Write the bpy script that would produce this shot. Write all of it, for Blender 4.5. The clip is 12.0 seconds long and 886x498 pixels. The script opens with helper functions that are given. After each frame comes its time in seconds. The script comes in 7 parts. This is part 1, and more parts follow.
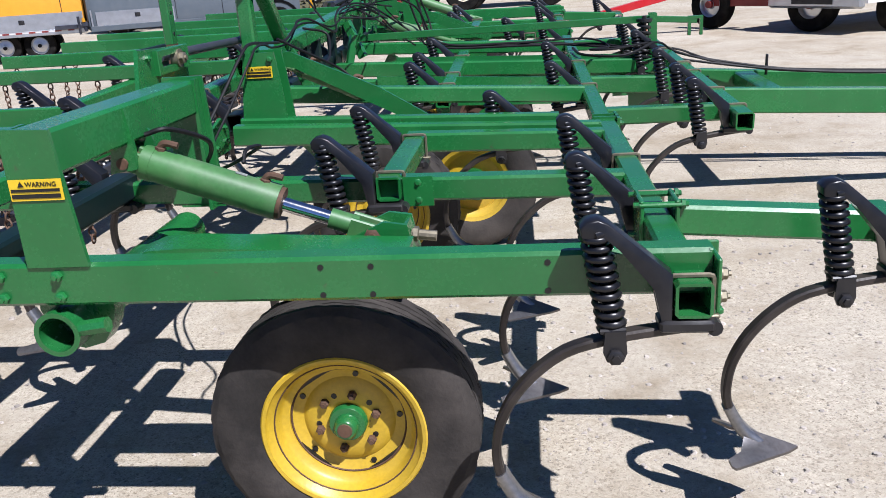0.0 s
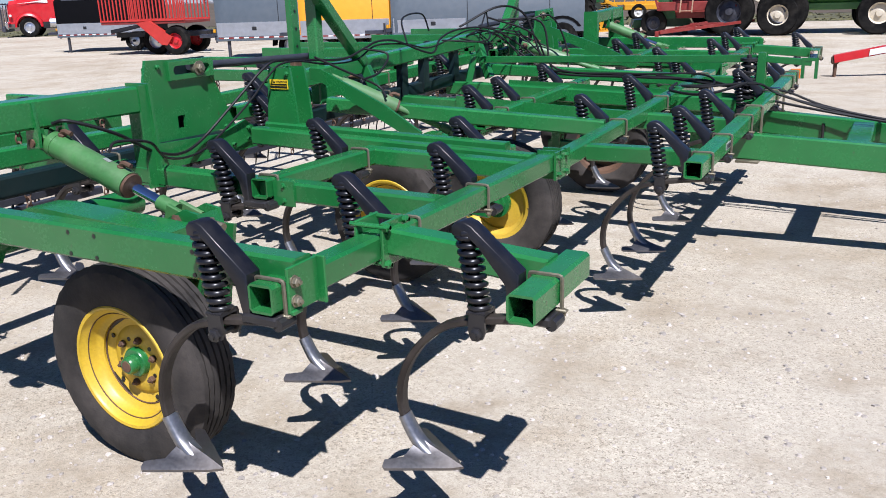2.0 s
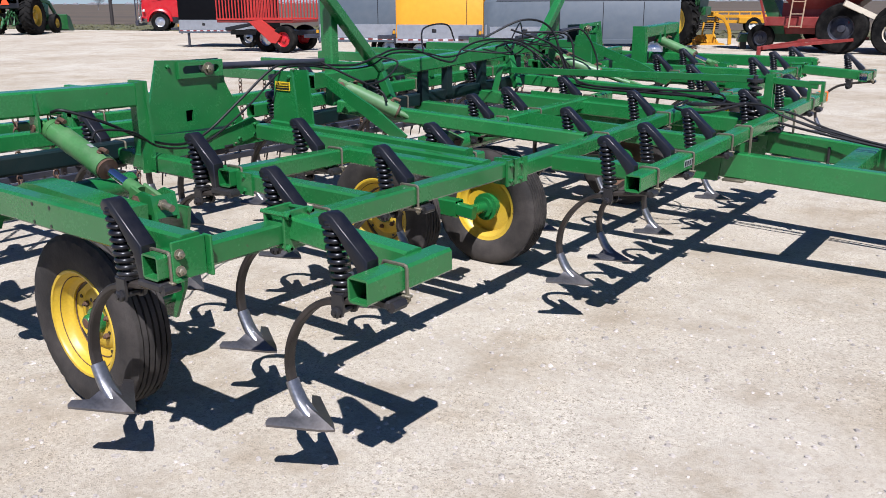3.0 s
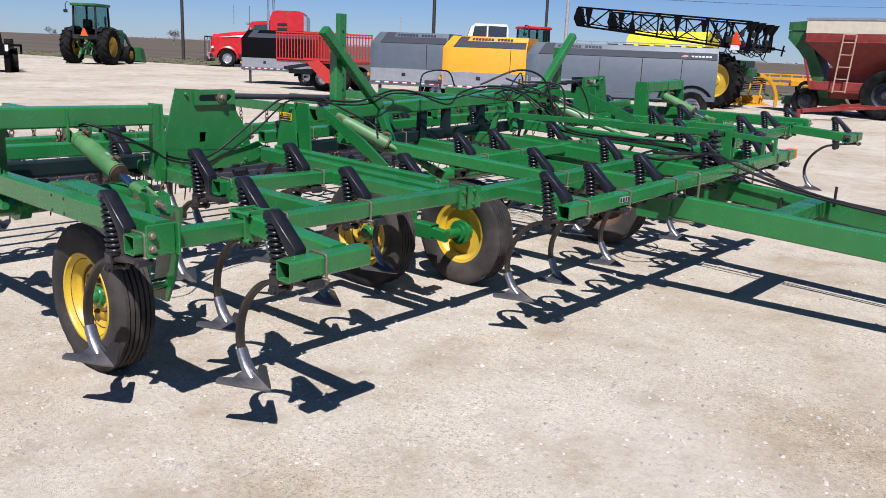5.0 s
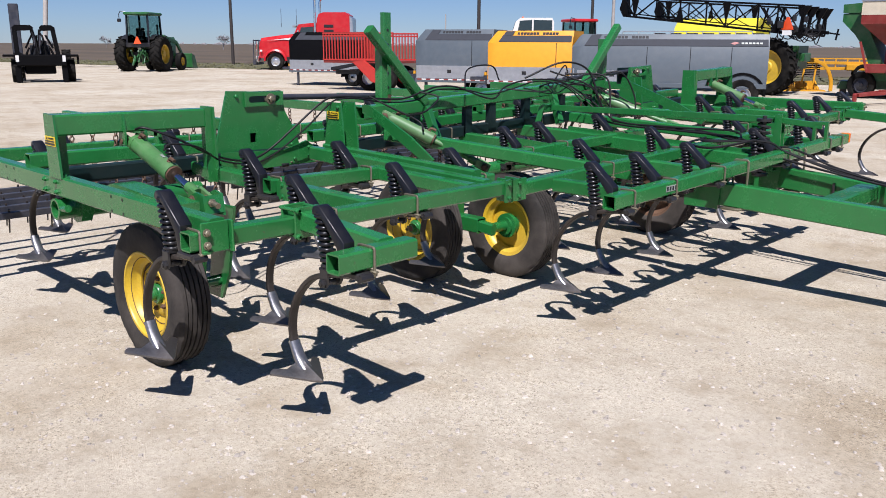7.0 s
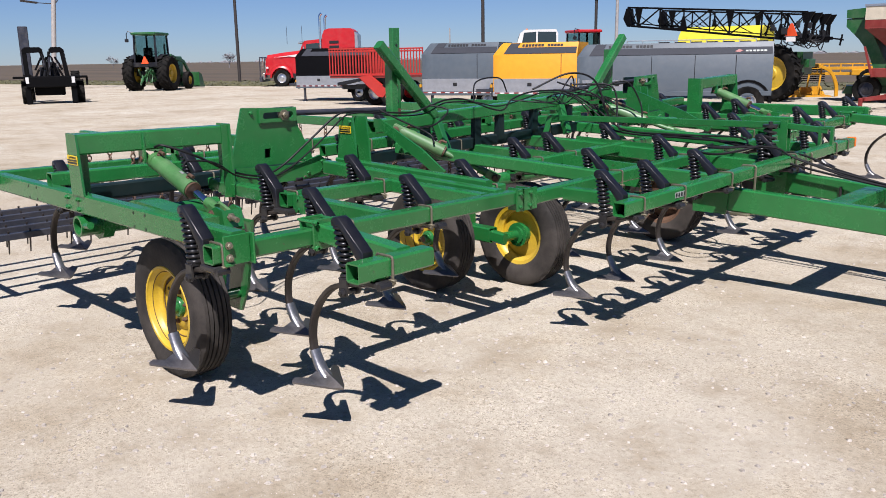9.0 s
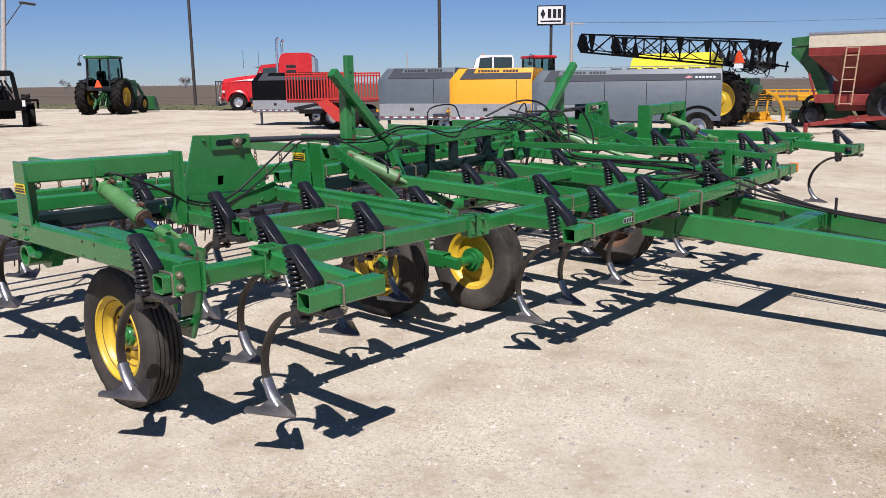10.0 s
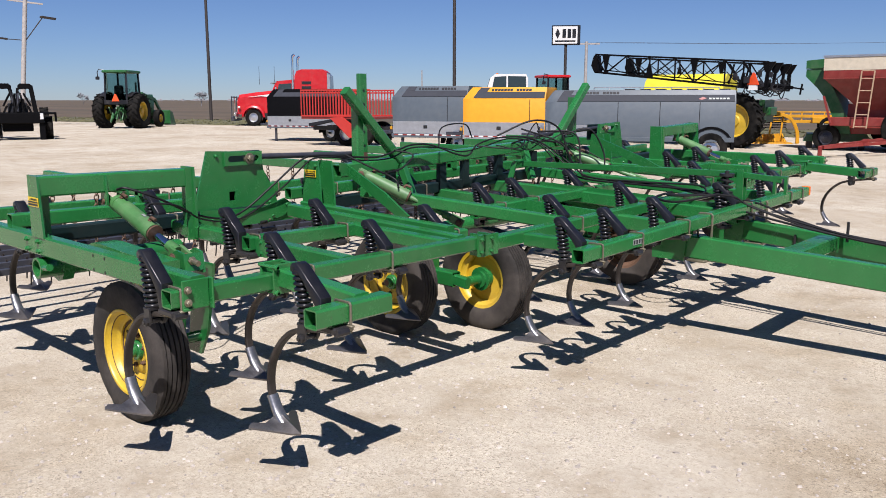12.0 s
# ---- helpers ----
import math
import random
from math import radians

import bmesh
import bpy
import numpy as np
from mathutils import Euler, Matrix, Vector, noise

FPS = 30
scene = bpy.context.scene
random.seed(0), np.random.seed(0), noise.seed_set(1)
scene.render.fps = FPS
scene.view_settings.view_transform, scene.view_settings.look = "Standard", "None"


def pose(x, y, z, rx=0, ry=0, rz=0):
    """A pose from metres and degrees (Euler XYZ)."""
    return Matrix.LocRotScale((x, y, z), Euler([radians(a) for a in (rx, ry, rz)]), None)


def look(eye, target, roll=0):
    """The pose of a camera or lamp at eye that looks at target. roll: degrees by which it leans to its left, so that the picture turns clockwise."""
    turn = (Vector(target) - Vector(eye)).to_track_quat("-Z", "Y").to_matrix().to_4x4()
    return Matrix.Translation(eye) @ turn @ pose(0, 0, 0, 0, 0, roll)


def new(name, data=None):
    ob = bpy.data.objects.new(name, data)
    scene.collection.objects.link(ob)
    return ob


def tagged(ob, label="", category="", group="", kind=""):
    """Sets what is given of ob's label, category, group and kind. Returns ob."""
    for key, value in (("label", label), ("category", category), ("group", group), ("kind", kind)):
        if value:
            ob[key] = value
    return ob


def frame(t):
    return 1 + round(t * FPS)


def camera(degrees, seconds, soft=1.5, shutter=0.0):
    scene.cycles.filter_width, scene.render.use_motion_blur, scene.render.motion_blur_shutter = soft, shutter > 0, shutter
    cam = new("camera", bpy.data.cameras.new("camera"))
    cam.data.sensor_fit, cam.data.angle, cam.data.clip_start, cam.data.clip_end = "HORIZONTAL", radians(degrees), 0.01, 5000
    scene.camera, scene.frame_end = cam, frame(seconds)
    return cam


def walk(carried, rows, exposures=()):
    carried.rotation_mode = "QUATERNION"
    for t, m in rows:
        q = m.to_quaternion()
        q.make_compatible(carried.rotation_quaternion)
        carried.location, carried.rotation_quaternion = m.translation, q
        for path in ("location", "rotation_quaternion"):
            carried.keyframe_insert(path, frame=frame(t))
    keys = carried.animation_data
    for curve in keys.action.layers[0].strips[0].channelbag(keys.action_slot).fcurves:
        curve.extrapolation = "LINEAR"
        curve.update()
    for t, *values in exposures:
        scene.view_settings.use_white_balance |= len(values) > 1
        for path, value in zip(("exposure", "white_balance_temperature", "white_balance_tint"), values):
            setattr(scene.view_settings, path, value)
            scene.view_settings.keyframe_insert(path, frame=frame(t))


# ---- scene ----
cam = camera(56.1, 12.0, soft=0.9)
PATH = [
    (0, (0.163, 0.047, 1.528), (-0.046, 1.927, 0.88), -3.7),
    (0.5, (0.607, 0.034, 1.534), (0.13, 1.855, 0.859), -4.2),
    (1, (1.02, 0.147, 1.547), (0.363, 1.906, 0.86), -4.1),
    (1.5, (1.485, 0.148, 1.554), (0.672, 1.867, 0.936), -2.9),
    (2, (1.888, 0.203, 1.548), (0.958, 1.874, 0.963), -1.9),
    (2.5, (2.245, 0.299, 1.576), (1.202, 1.902, 0.99), -1.1),
    (3, (2.654, 0.327, 1.586), (1.507, 1.863, 1.016), -0.3),
    (5, (3.443, 0.139, 1.598), (2.181, 1.619, 1.131), 2.3),
    (5.5, (3.493, 0.053, 1.603), (2.208, 1.517, 1.147), 3.7),
    (6, (3.494, 0.088, 1.598), (2.17, 1.518, 1.149), 2.9),
    (6.5, (3.506, 0.098, 1.597), (2.154, 1.497, 1.137), 1.0),
    (7, (3.493, 0.108, 1.59), (2.144, 1.506, 1.113), 0.3),
    (9, (3.532, 0.022, 1.593), (2.165, 1.411, 1.146), -0.9),
    (9.5, (3.575, 0.024, 1.619), (2.241, 1.455, 1.202), -1.0),
    (10, (3.581, 0.019, 1.618), (2.278, 1.485, 1.224), -0.7),
    (10.5, (3.592, 0.01, 1.627), (2.282, 1.475, 1.257), -0.5),
    (11, (3.593, 0.01, 1.627), (2.272, 1.469, 1.274), -0.5),
    (11.5, (3.598, 0.019, 1.626), (2.269, 1.472, 1.278), -0.3),
    (12, (3.597, 0.029, 1.628), (2.268, 1.481, 1.275), -0.0),
]
walk(cam, [(t, look(eye, target, roll)) for t, eye, target, roll in PATH], [(0, 0.75, 5880, 16), (0.5, 0.80, 5850, 16), (1, 0.73, 5880, 16), (2, 0.81, 5840, 16), (3, 0.77, 5840, 16), (5, 0.71, 5970, 17), (12, 0.70, 6310, 17)])

# ---------------- light ----------------
SUN_EL, SUN_ROT = radians(55.0), radians(137.7)
world = bpy.data.worlds.new("sky")
scene.world = world
world.use_nodes = True
wn = world.node_tree.nodes
sky = wn.new("ShaderNodeTexSky")
sky.sky_type, sky.sun_disc = "NISHITA", False
sky.sun_elevation, sky.sun_rotation = SUN_EL, SUN_ROT
sky.altitude = 0
sky.air_density, sky.dust_density, sky.ozone_density = 0.8, 0.05, 3.0
wn["Background"].inputs["Strength"].default_value = 0.032
tone = wn.new("ShaderNodeMix")
tone.data_type, tone.blend_type = "RGBA", "MULTIPLY"
tone.inputs[0].default_value, tone.inputs[7].default_value = 1.0, (0.92, 1.12, 1.48, 1)
world.node_tree.links.new(sky.outputs[0], tone.inputs[6])
world.node_tree.links.new(tone.outputs[2], wn["Background"].inputs["Color"])
sun_data = bpy.data.lights.new("sun", "SUN")
sun_data.energy, sun_data.angle, sun_data.color = 5.0, radians(0.53), (1.0, 0.965, 0.92)
sun = new("sun", sun_data)
sun.matrix_world = look((0.47 * 20, -0.517 * 20, 20), (0, 0, 0))


# ---------------- materials ----------------
def material(name, base, rough=0.5, metal=0.0, vary=0.25, scale=6.0, fine=90.0, bump=0.05, dust=0.0,
             dust_colour=(0.45, 0.40, 0.33), spec=0.5, random_value=0.0, chips=0.0):
    """A painted or plain surface: broad and fine variation of colour, uneven gloss, fine relief, dust lying in patches."""
    m = bpy.data.materials.new(name)
    m.use_nodes = True
    n, k = m.node_tree.nodes, m.node_tree.links
    b = n["Principled BSDF"]
    b.inputs["Metallic"].default_value = metal
    b.inputs["Specular IOR Level"].default_value = spec
    co = n.new("ShaderNodeTexCoord")
    big = n.new("ShaderNodeTexNoise")
    big.inputs["Scale"].default_value, big.inputs["Detail"].default_value = scale, 5.0
    sml = n.new("ShaderNodeTexNoise")
    sml.inputs["Scale"].default_value, sml.inputs["Detail"].default_value = fine, 3.0
    for q in (big, sml):
        k.new(co.outputs["Object"], q.inputs["Vector"])
    mix = n.new("ShaderNodeMath")
    mix.operation = "MULTIPLY_ADD"
    mix.inputs[1].default_value, mix.inputs[2].default_value = 0.35, 0.0
    k.new(sml.outputs["Fac"], mix.inputs[0])
    add = n.new("ShaderNodeMath")
    add.operation = "MULTIPLY_ADD"
    add.inputs[1].default_value = 0.65
    k.new(big.outputs["Fac"], add.inputs[0])
    k.new(mix.outputs[0], add.inputs[2])
    ramp = n.new("ShaderNodeValToRGB")
    lo, hi = 1.0 - vary, 1.0 + vary
    ramp.color_ramp.elements[0].position, ramp.color_ramp.elements[1].position = 0.3, 0.7
    ramp.color_ramp.elements[0].color = (*[c * lo for c in base], 1)
    ramp.color_ramp.elements[1].color = (*[min(1, c * hi) for c in base], 1)
    k.new(add.outputs[0], ramp.inputs[0])
    colour = ramp.outputs[0]
    if random_value:
        info = n.new("ShaderNodeObjectInfo")
        hsv = n.new("ShaderNodeHueSaturation")
        rng = n.new("ShaderNodeMapRange")
        rng.inputs["To Min"].default_value, rng.inputs["To Max"].default_value = 1 - random_value, 1 + random_value
        k.new(info.outputs["Random"], rng.inputs["Value"])
        k.new(rng.outputs[0], hsv.inputs["Value"])
        k.new(colour, hsv.inputs["Color"])
        colour = hsv.outputs[0]
    if dust:
        patch = n.new("ShaderNodeTexNoise")
        patch.inputs["Scale"].default_value, patch.inputs["Detail"].default_value = 3.1, 8.0
        patch.inputs["Roughness"].default_value = 0.65
        k.new(co.outputs["Object"], patch.inputs["Vector"])
        cut = n.new("ShaderNodeMapRange")
        cut.inputs["From Min"].default_value, cut.inputs["From Max"].default_value = 0.42, 0.72
        cut.inputs["To Max"].default_value = dust
        k.new(patch.outputs["Fac"], cut.inputs["Value"])
        over = n.new("ShaderNodeMix")
        over.data_type = "RGBA"
        over.inputs[7].default_value = (*dust_colour, 1)
        k.new(cut.outputs[0], over.inputs[0])
        k.new(colour, over.inputs[6])
        colour = over.outputs[2]
    if chips:      # small chips and scuffs down to rusty metal
        spot = n.new("ShaderNodeTexNoise")
        spot.inputs["Scale"].default_value, spot.inputs["Detail"].default_value = 23.0, 6.0
        spot.inputs["Roughness"].default_value = 0.62
        k.new(co.outputs["Object"], spot.inputs["Vector"])
        lim = n.new("ShaderNodeMapRange")
        lim.inputs["From Min"].default_value, lim.inputs["From Max"].default_value = 0.68, 0.74
        lim.inputs["To Max"].default_value = chips
        k.new(spot.outputs["Fac"], lim.inputs["Value"])
        worn = n.new("ShaderNodeMix")
        worn.data_type = "RGBA"
        worn.inputs[7].default_value = (0.055, 0.038, 0.026, 1)
        k.new(lim.outputs[0], worn.inputs[0])
        k.new(colour, worn.inputs[6])
        colour = worn.outputs[2]
    k.new(colour, b.inputs["Base Color"])
    gloss = n.new("ShaderNodeMapRange")
    gloss.inputs["To Min"].default_value, gloss.inputs["To Max"].default_value = max(0.03, rough - 0.1), min(1, rough + 0.12)
    k.new(add.outputs[0], gloss.inputs["Value"])
    k.new(gloss.outputs[0], b.inputs["Roughness"])
    if bump:
        bp = n.new("ShaderNodeBump")
        bp.inputs["Strength"].default_value, bp.inputs["Distance"].default_value = bump, 0.01
        k.new(add.outputs[0], bp.inputs["Height"])
        k.new(bp.outputs[0], b.inputs["Normal"])
    return m


GREEN = material("green_paint", (0.0108, 0.121, 0.0272), 0.25, vary=0.15, dust=0.025, random_value=0.10, spec=0.6, chips=0.75)
GREEN.node_tree.nodes["Principled BSDF"].inputs["Coat Weight"].default_value = 0.15
GREEN.node_tree.nodes["Principled BSDF"].inputs["Coat Roughness"].default_value = 0.12
GREEN_LIGHT = material("cylinder_green", (0.044, 0.144, 0.04), 0.45, vary=0.25, dust=0.2)
# a much darker green for the rear tubes, uprights and back plate
DARK_GREEN = material("blackish_green", (0.0026, 0.0115, 0.0122), 0.45, vary=0.3, dust=0.02, spec=0.3)
YELLOW = material("yellow_paint", (0.5084, 0.3362, 0.0164), 0.42, vary=0.22, dust=0.45, dust_colour=(0.25, 0.17, 0.06), bump=0.12, chips=0.85)
BLACK = material("black_paint", (0.0062, 0.0068, 0.0096), 0.30, vary=0.25, dust=0.06, spec=0.36)
RUBBER = material("tyre_rubber", (0.0215, 0.0192, 0.0170), 0.8, vary=0.4, dust=0.4, dust_colour=(0.12, 0.10, 0.085), bump=0.4, spec=0.3)
FAR_RUBBER = material("clean_rubber", (0.006, 0.006, 0.006), 0.85, vary=0.3, dust=0.04, spec=0.06)
HOSE = material("hose_rubber", (0.009, 0.009, 0.0100), 0.55, vary=0.3, spec=0.22)
CHROME = material("chrome", (0.75, 0.75, 0.76), 0.1, 1.0, vary=0.05, bump=0.0)
STEEL = material("worn_steel", (0.1638, 0.1599, 0.1638), 0.38, 0.9, vary=0.35, dust=0.45, dust_colour=(0.2, 0.15, 0.1))
RUST = material("rusty_steel", (0.0936, 0.0507, 0.0296), 0.75, 0.2, vary=0.45, bump=0.2)
SHANK_STEEL = material("shank_steel", (0.0164, 0.0117, 0.0094), 0.5, 0.1, vary=0.6, dust=0.08, bump=0.15)
DARK_STEEL = material("dark_steel", (0.039, 0.0429, 0.0585), 0.45, 0.5, vary=0.3, dust=0.1)
ZINC = material("plated_bolt", (0.215, 0.190, 0.135), 0.5, 0.75, vary=0.4)
DECAL_YELLOW = material("decal_yellow", (0.663, 0.4524, 0.0156), 0.35, vary=0.06, bump=0.0)
DECAL_BLACK = material("decal_black", (0.0078, 0.0078, 0.0078), 0.4, vary=0.1, bump=0.0)
DECAL_WHITE = material("decal_white", (0.546, 0.546, 0.5304), 0.4, vary=0.1, bump=0.0)
RED = material("red_paint", (0.391, 0.0059, 0.0102), 0.35, vary=0.12, dust=0.05)
DULL_RED = material("faded_red", (0.185, 0.018, 0.014), 0.5, vary=0.2, dust=0.06)
ORANGE_RED = material("orange_red_paint", (0.39, 0.0281, 0.0203), 0.4, vary=0.12)
SAFETY = material("safety_orange", (0.741, 0.078, 0.0156), 0.4, vary=0.05, bump=0.0)
TANK_GREY = material("grey_paint", (0.064, 0.081, 0.097), 0.5, vary=0.08, dust=0.04)
DARK_GREY = material("dark_grey_paint", (0.0125, 0.0133, 0.0164), 0.6, vary=0.1, spec=0.25)
STRIPE = material("matt_black_film", (0.032, 0.035, 0.043), 0.7, vary=0.15, spec=0.2)
PITCH = material("pitch_black_paint", (0.003, 0.003, 0.0035), 0.55, vary=0.2, spec=0.07)
TANK_YELLOW = material("amber_paint", (0.624, 0.2652, 0.0094), 0.5, vary=0.08)
SPRAY_YELLOW = material("lemon_plastic", (0.52, 0.44, 0.0200), 0.45, vary=0.1)
MACHINE_YELLOW = material("orange_yellow_paint", (0.50, 0.235, 0.0070), 0.45, vary=0.15)
ALU = material("brushed_aluminium", (0.53, 0.54, 0.56), 0.32, 0.9, vary=0.15, fine=220.0)
WHITE = material("white_paint", (0.585, 0.5772, 0.546), 0.35, vary=0.06)
TAN = material("tan_paint", (0.36, 0.24, 0.15), 0.55, vary=0.2, dust=0.1)
CREAM = material("cream_paint", (0.4836, 0.429, 0.3276), 0.5, vary=0.15)
TRACTOR_GREEN = material("tractor_green", (0.0094, 0.0819, 0.0195), 0.4, vary=0.15, dust=0.1)
LIME_GREEN = material("wagon_green", (0.078, 0.2028, 0.0468), 0.45, vary=0.15)
def clear_glass():
    m = bpy.data.materials.new("clear_glass")
    m.use_nodes = True
    n, k = m.node_tree.nodes, m.node_tree.links
    b = n["Principled BSDF"]
    b.inputs["Base Color"].default_value = (0.45, 0.58, 0.56, 1)
    b.inputs["Roughness"].default_value = 0.03
    b.inputs["IOR"].default_value = 1.02
    b.inputs["Transmission Weight"].default_value = 1.0
    return m


CLEAR = clear_glass()
GLASS = material("tinted_glass", (0.0156, 0.0273, 0.0312), 0.1, vary=0.1, bump=0.0, spec=0.8)
WOOD_POLE = material("pole_wood", (0.312, 0.2886, 0.2652), 0.85, vary=0.25)
POLE_DARK = material("pole_metal", (0.0468, 0.039, 0.0351), 0.6, 0.4, vary=0.2)
LABEL_GREY = material("worn_label", (0.234, 0.2574, 0.234), 0.5, vary=0.3)
BRIGHT = material("polished_steel", (0.2808, 0.2808, 0.2886), 0.38, 0.9, vary=0.3, dust=0.3, dust_colour=(0.16, 0.12, 0.09))
AMBER = material("amber_reflector", (0.585, 0.1248, 0.0156), 0.25, vary=0.1, bump=0.0)
# distance haze is put into this pale grey of the twigs
HAZED_BARK = material("hazed_twigs", (0.20, 0.195, 0.20), 0.9, vary=0.25)


def gravel_material():
    m = bpy.data.materials.new("crushed_limestone")
    m.use_nodes = True
    n, k = m.node_tree.nodes, m.node_tree.links
    b = n["Principled BSDF"]
    b.inputs["Roughness"].default_value = 0.95
    b.inputs["Specular IOR Level"].default_value = 0.15
    co = n.new("ShaderNodeTexCoord")

    def tex(scale, detail, rough=0.55):
        q = n.new("ShaderNodeTexNoise")
        q.inputs["Scale"].default_value, q.inputs["Detail"].default_value = scale, detail
        q.inputs["Roughness"].default_value = rough
        k.new(co.outputs["Object"], q.inputs["Vector"])
        return q.outputs["Fac"]

    def ramp(fac, stops):
        r = n.new("ShaderNodeValToRGB")
        while len(r.color_ramp.elements) < len(stops):
            r.color_ramp.elements.new(0.5)
        for e, (p, c) in zip(r.color_ramp.elements, stops):
            e.position, e.color = p, (*c, 1)
        k.new(fac, r.inputs[0])
        return r.outputs[0]

    def blend(kind, fac, a, c):
        q = n.new("ShaderNodeMix")
        q.data_type, q.blend_type = "RGBA", kind
        q.inputs[0].default_value = fac
        k.new(a, q.inputs[6])
        k.new(c, q.inputs[7])
        return q.outputs[2]

    # beige dust over packed limestone, with gritty patches where the stones show
    broad = ramp(tex(0.35, 6, 0.6), [(0.30, (0.335, 0.285, 0.222)), (0.50, (0.405, 0.358, 0.296)), (0.70, (0.455, 0.415, 0.355))])
    mid = ramp(tex(2.3, 8, 0.72), [(0.30, (0.74, 0.69, 0.62)), (0.48, (0.97, 0.96, 0.94)), (0.72, (1.08, 1.07, 1.05))])
    fine = ramp(tex(34, 6, 0.78), [(0.30, (0.62, 0.59, 0.55)), (0.46, (0.98, 0.98, 0.97)), (0.68, (1.12, 1.12, 1.11))])
    c = blend("MULTIPLY", 1.0, broad, mid)
    c = blend("MULTIPLY", 0.75, c, fine)

    def grains(scale, stops):
        v = n.new("ShaderNodeTexVoronoi")
        v.inputs["Scale"].default_value = scale
        k.new(co.outputs["Object"], v.inputs["Vector"])
        sep = n.new("ShaderNodeSeparateColor")
        k.new(v.outputs["Color"], sep.inputs[0])
        return ramp(sep.outputs[0], stops)
    stain = ramp(tex(0.9, 9, 0.7), [(0.28, (0.66, 0.61, 0.52)), (0.42, (0.90, 0.89, 0.84)), (0.52, (0.985, 1.0, 0.985))])
    c = blend("MULTIPLY", 1.0, c, stain)
    coarse = grains(95, [(0.0, (0.46, 0.43, 0.40)), (0.07, (0.78, 0.75, 0.71)), (0.16, (0.99, 0.99, 0.98)), (0.86, (1.04, 1.04, 1.03)), (0.97, (1.30, 1.30, 1.29))])
    grit = grains(190, [(0.0, (0.36, 0.34, 0.32)), (0.14, (0.78, 0.76, 0.73)), (0.32, (1.0, 1.0, 1.0)), (1.0, (1.16, 1.16, 1.15))])
    patch = n.new("ShaderNodeMapRange")
    patch.inputs["From Min"].default_value, patch.inputs["From Max"].default_value = 0.40, 0.62
    patch.inputs["To Min"].default_value, patch.inputs["To Max"].default_value = 0.14, 0.74
    k.new(tex(1.15, 7, 0.68), patch.inputs["Value"])
    for layer in (coarse, grit):
        q = n.new("ShaderNodeMix")
        q.data_type, q.blend_type = "RGBA", "MULTIPLY"
        k.new(patch.outputs[0], q.inputs[0])
        k.new(c, q.inputs[6])
        k.new(layer, q.inputs[7])
        c = q.outputs[2]
    k.new(c, b.inputs["Base Color"])
    h = n.new("ShaderNodeMath")
    h.operation = "ADD"
    k.new(tex(26, 8, 0.7), h.inputs[0])
    k.new(tex(170, 4, 0.6), h.inputs[1])
    bp = n.new("ShaderNodeBump")
    bp.inputs["Strength"].default_value, bp.inputs["Distance"].default_value = 0.55, 0.010
    k.new(h.outputs[0], bp.inputs["Height"])
    k.new(bp.outputs[0], b.inputs["Normal"])
    return m


GRAVEL = gravel_material()
STONE = material("loose_stone", (0.3354, 0.3003, 0.2574), 0.9, vary=0.3, bump=0.2)
sn, sk = STONE.node_tree.nodes, STONE.node_tree.links
sg, sh_, sr = sn.new("ShaderNodeNewGeometry"), sn.new("ShaderNodeHueSaturation"), sn.new("ShaderNodeMapRange")
sr.inputs["To Min"].default_value, sr.inputs["To Max"].default_value = 0.75, 1.28
old = sn["Principled BSDF"].inputs["Base Color"].links[0].from_socket
sk.new(sg.outputs["Random Per Island"], sr.inputs["Value"])
sk.new(sr.outputs[0], sh_.inputs["Value"])
sk.new(old, sh_.inputs["Color"])
sk.new(sh_.outputs[0], sn["Principled BSDF"].inputs["Base Color"])
FIELD = material("bare_field", (0.070, 0.051, 0.030), 0.95, vary=0.55, scale=0.09, fine=1.5, bump=0.3)
for q in [v for v in FIELD.node_tree.nodes if v.bl_idname == "ShaderNodeTexNoise"]:     # rows and damp strips lie along the field
    lie = FIELD.node_tree.nodes.new("ShaderNodeMapping")
    lie.inputs["Scale"].default_value, lie.inputs["Rotation"].default_value = (0.12, 1.0, 1.0), (0, 0, -0.2)
    FIELD.node_tree.links.new(q.inputs["Vector"].links[0].from_socket, lie.inputs["Vector"])
    FIELD.node_tree.links.new(lie.outputs[0], q.inputs["Vector"])
VERGE = material("dry_verge", (0.078, 0.0741, 0.0328), 0.95, vary=0.45, scale=0.4, fine=9.0, bump=0.5)


# ---------------- mesh helpers ----------------
def finish(bm, name, mat, smooth=35):
    bmesh.ops.recalc_face_normals(bm, faces=bm.faces)
    me = bpy.data.meshes.new(name)
    bm.to_mesh(me)
    bm.free()
    me.materials.append(mat)
    if smooth:
        me.polygons.foreach_set("use_smooth", [True] * len(me.polygons))
        me.set_sharp_from_angle(angle=radians(smooth))
    return me


def part(name, bm, mat, parent=None, label="", smooth=35):
    """One mesh object out of a bmesh, or on a mesh that is shared, under a thing or a part."""
    me = bm if isinstance(bm, bpy.types.Mesh) else finish(bm, name, mat, smooth)
    ob = new(name, me)
    if parent is not None:
        ob.parent = parent
    if label:
        tagged(ob, label=label)
    return ob


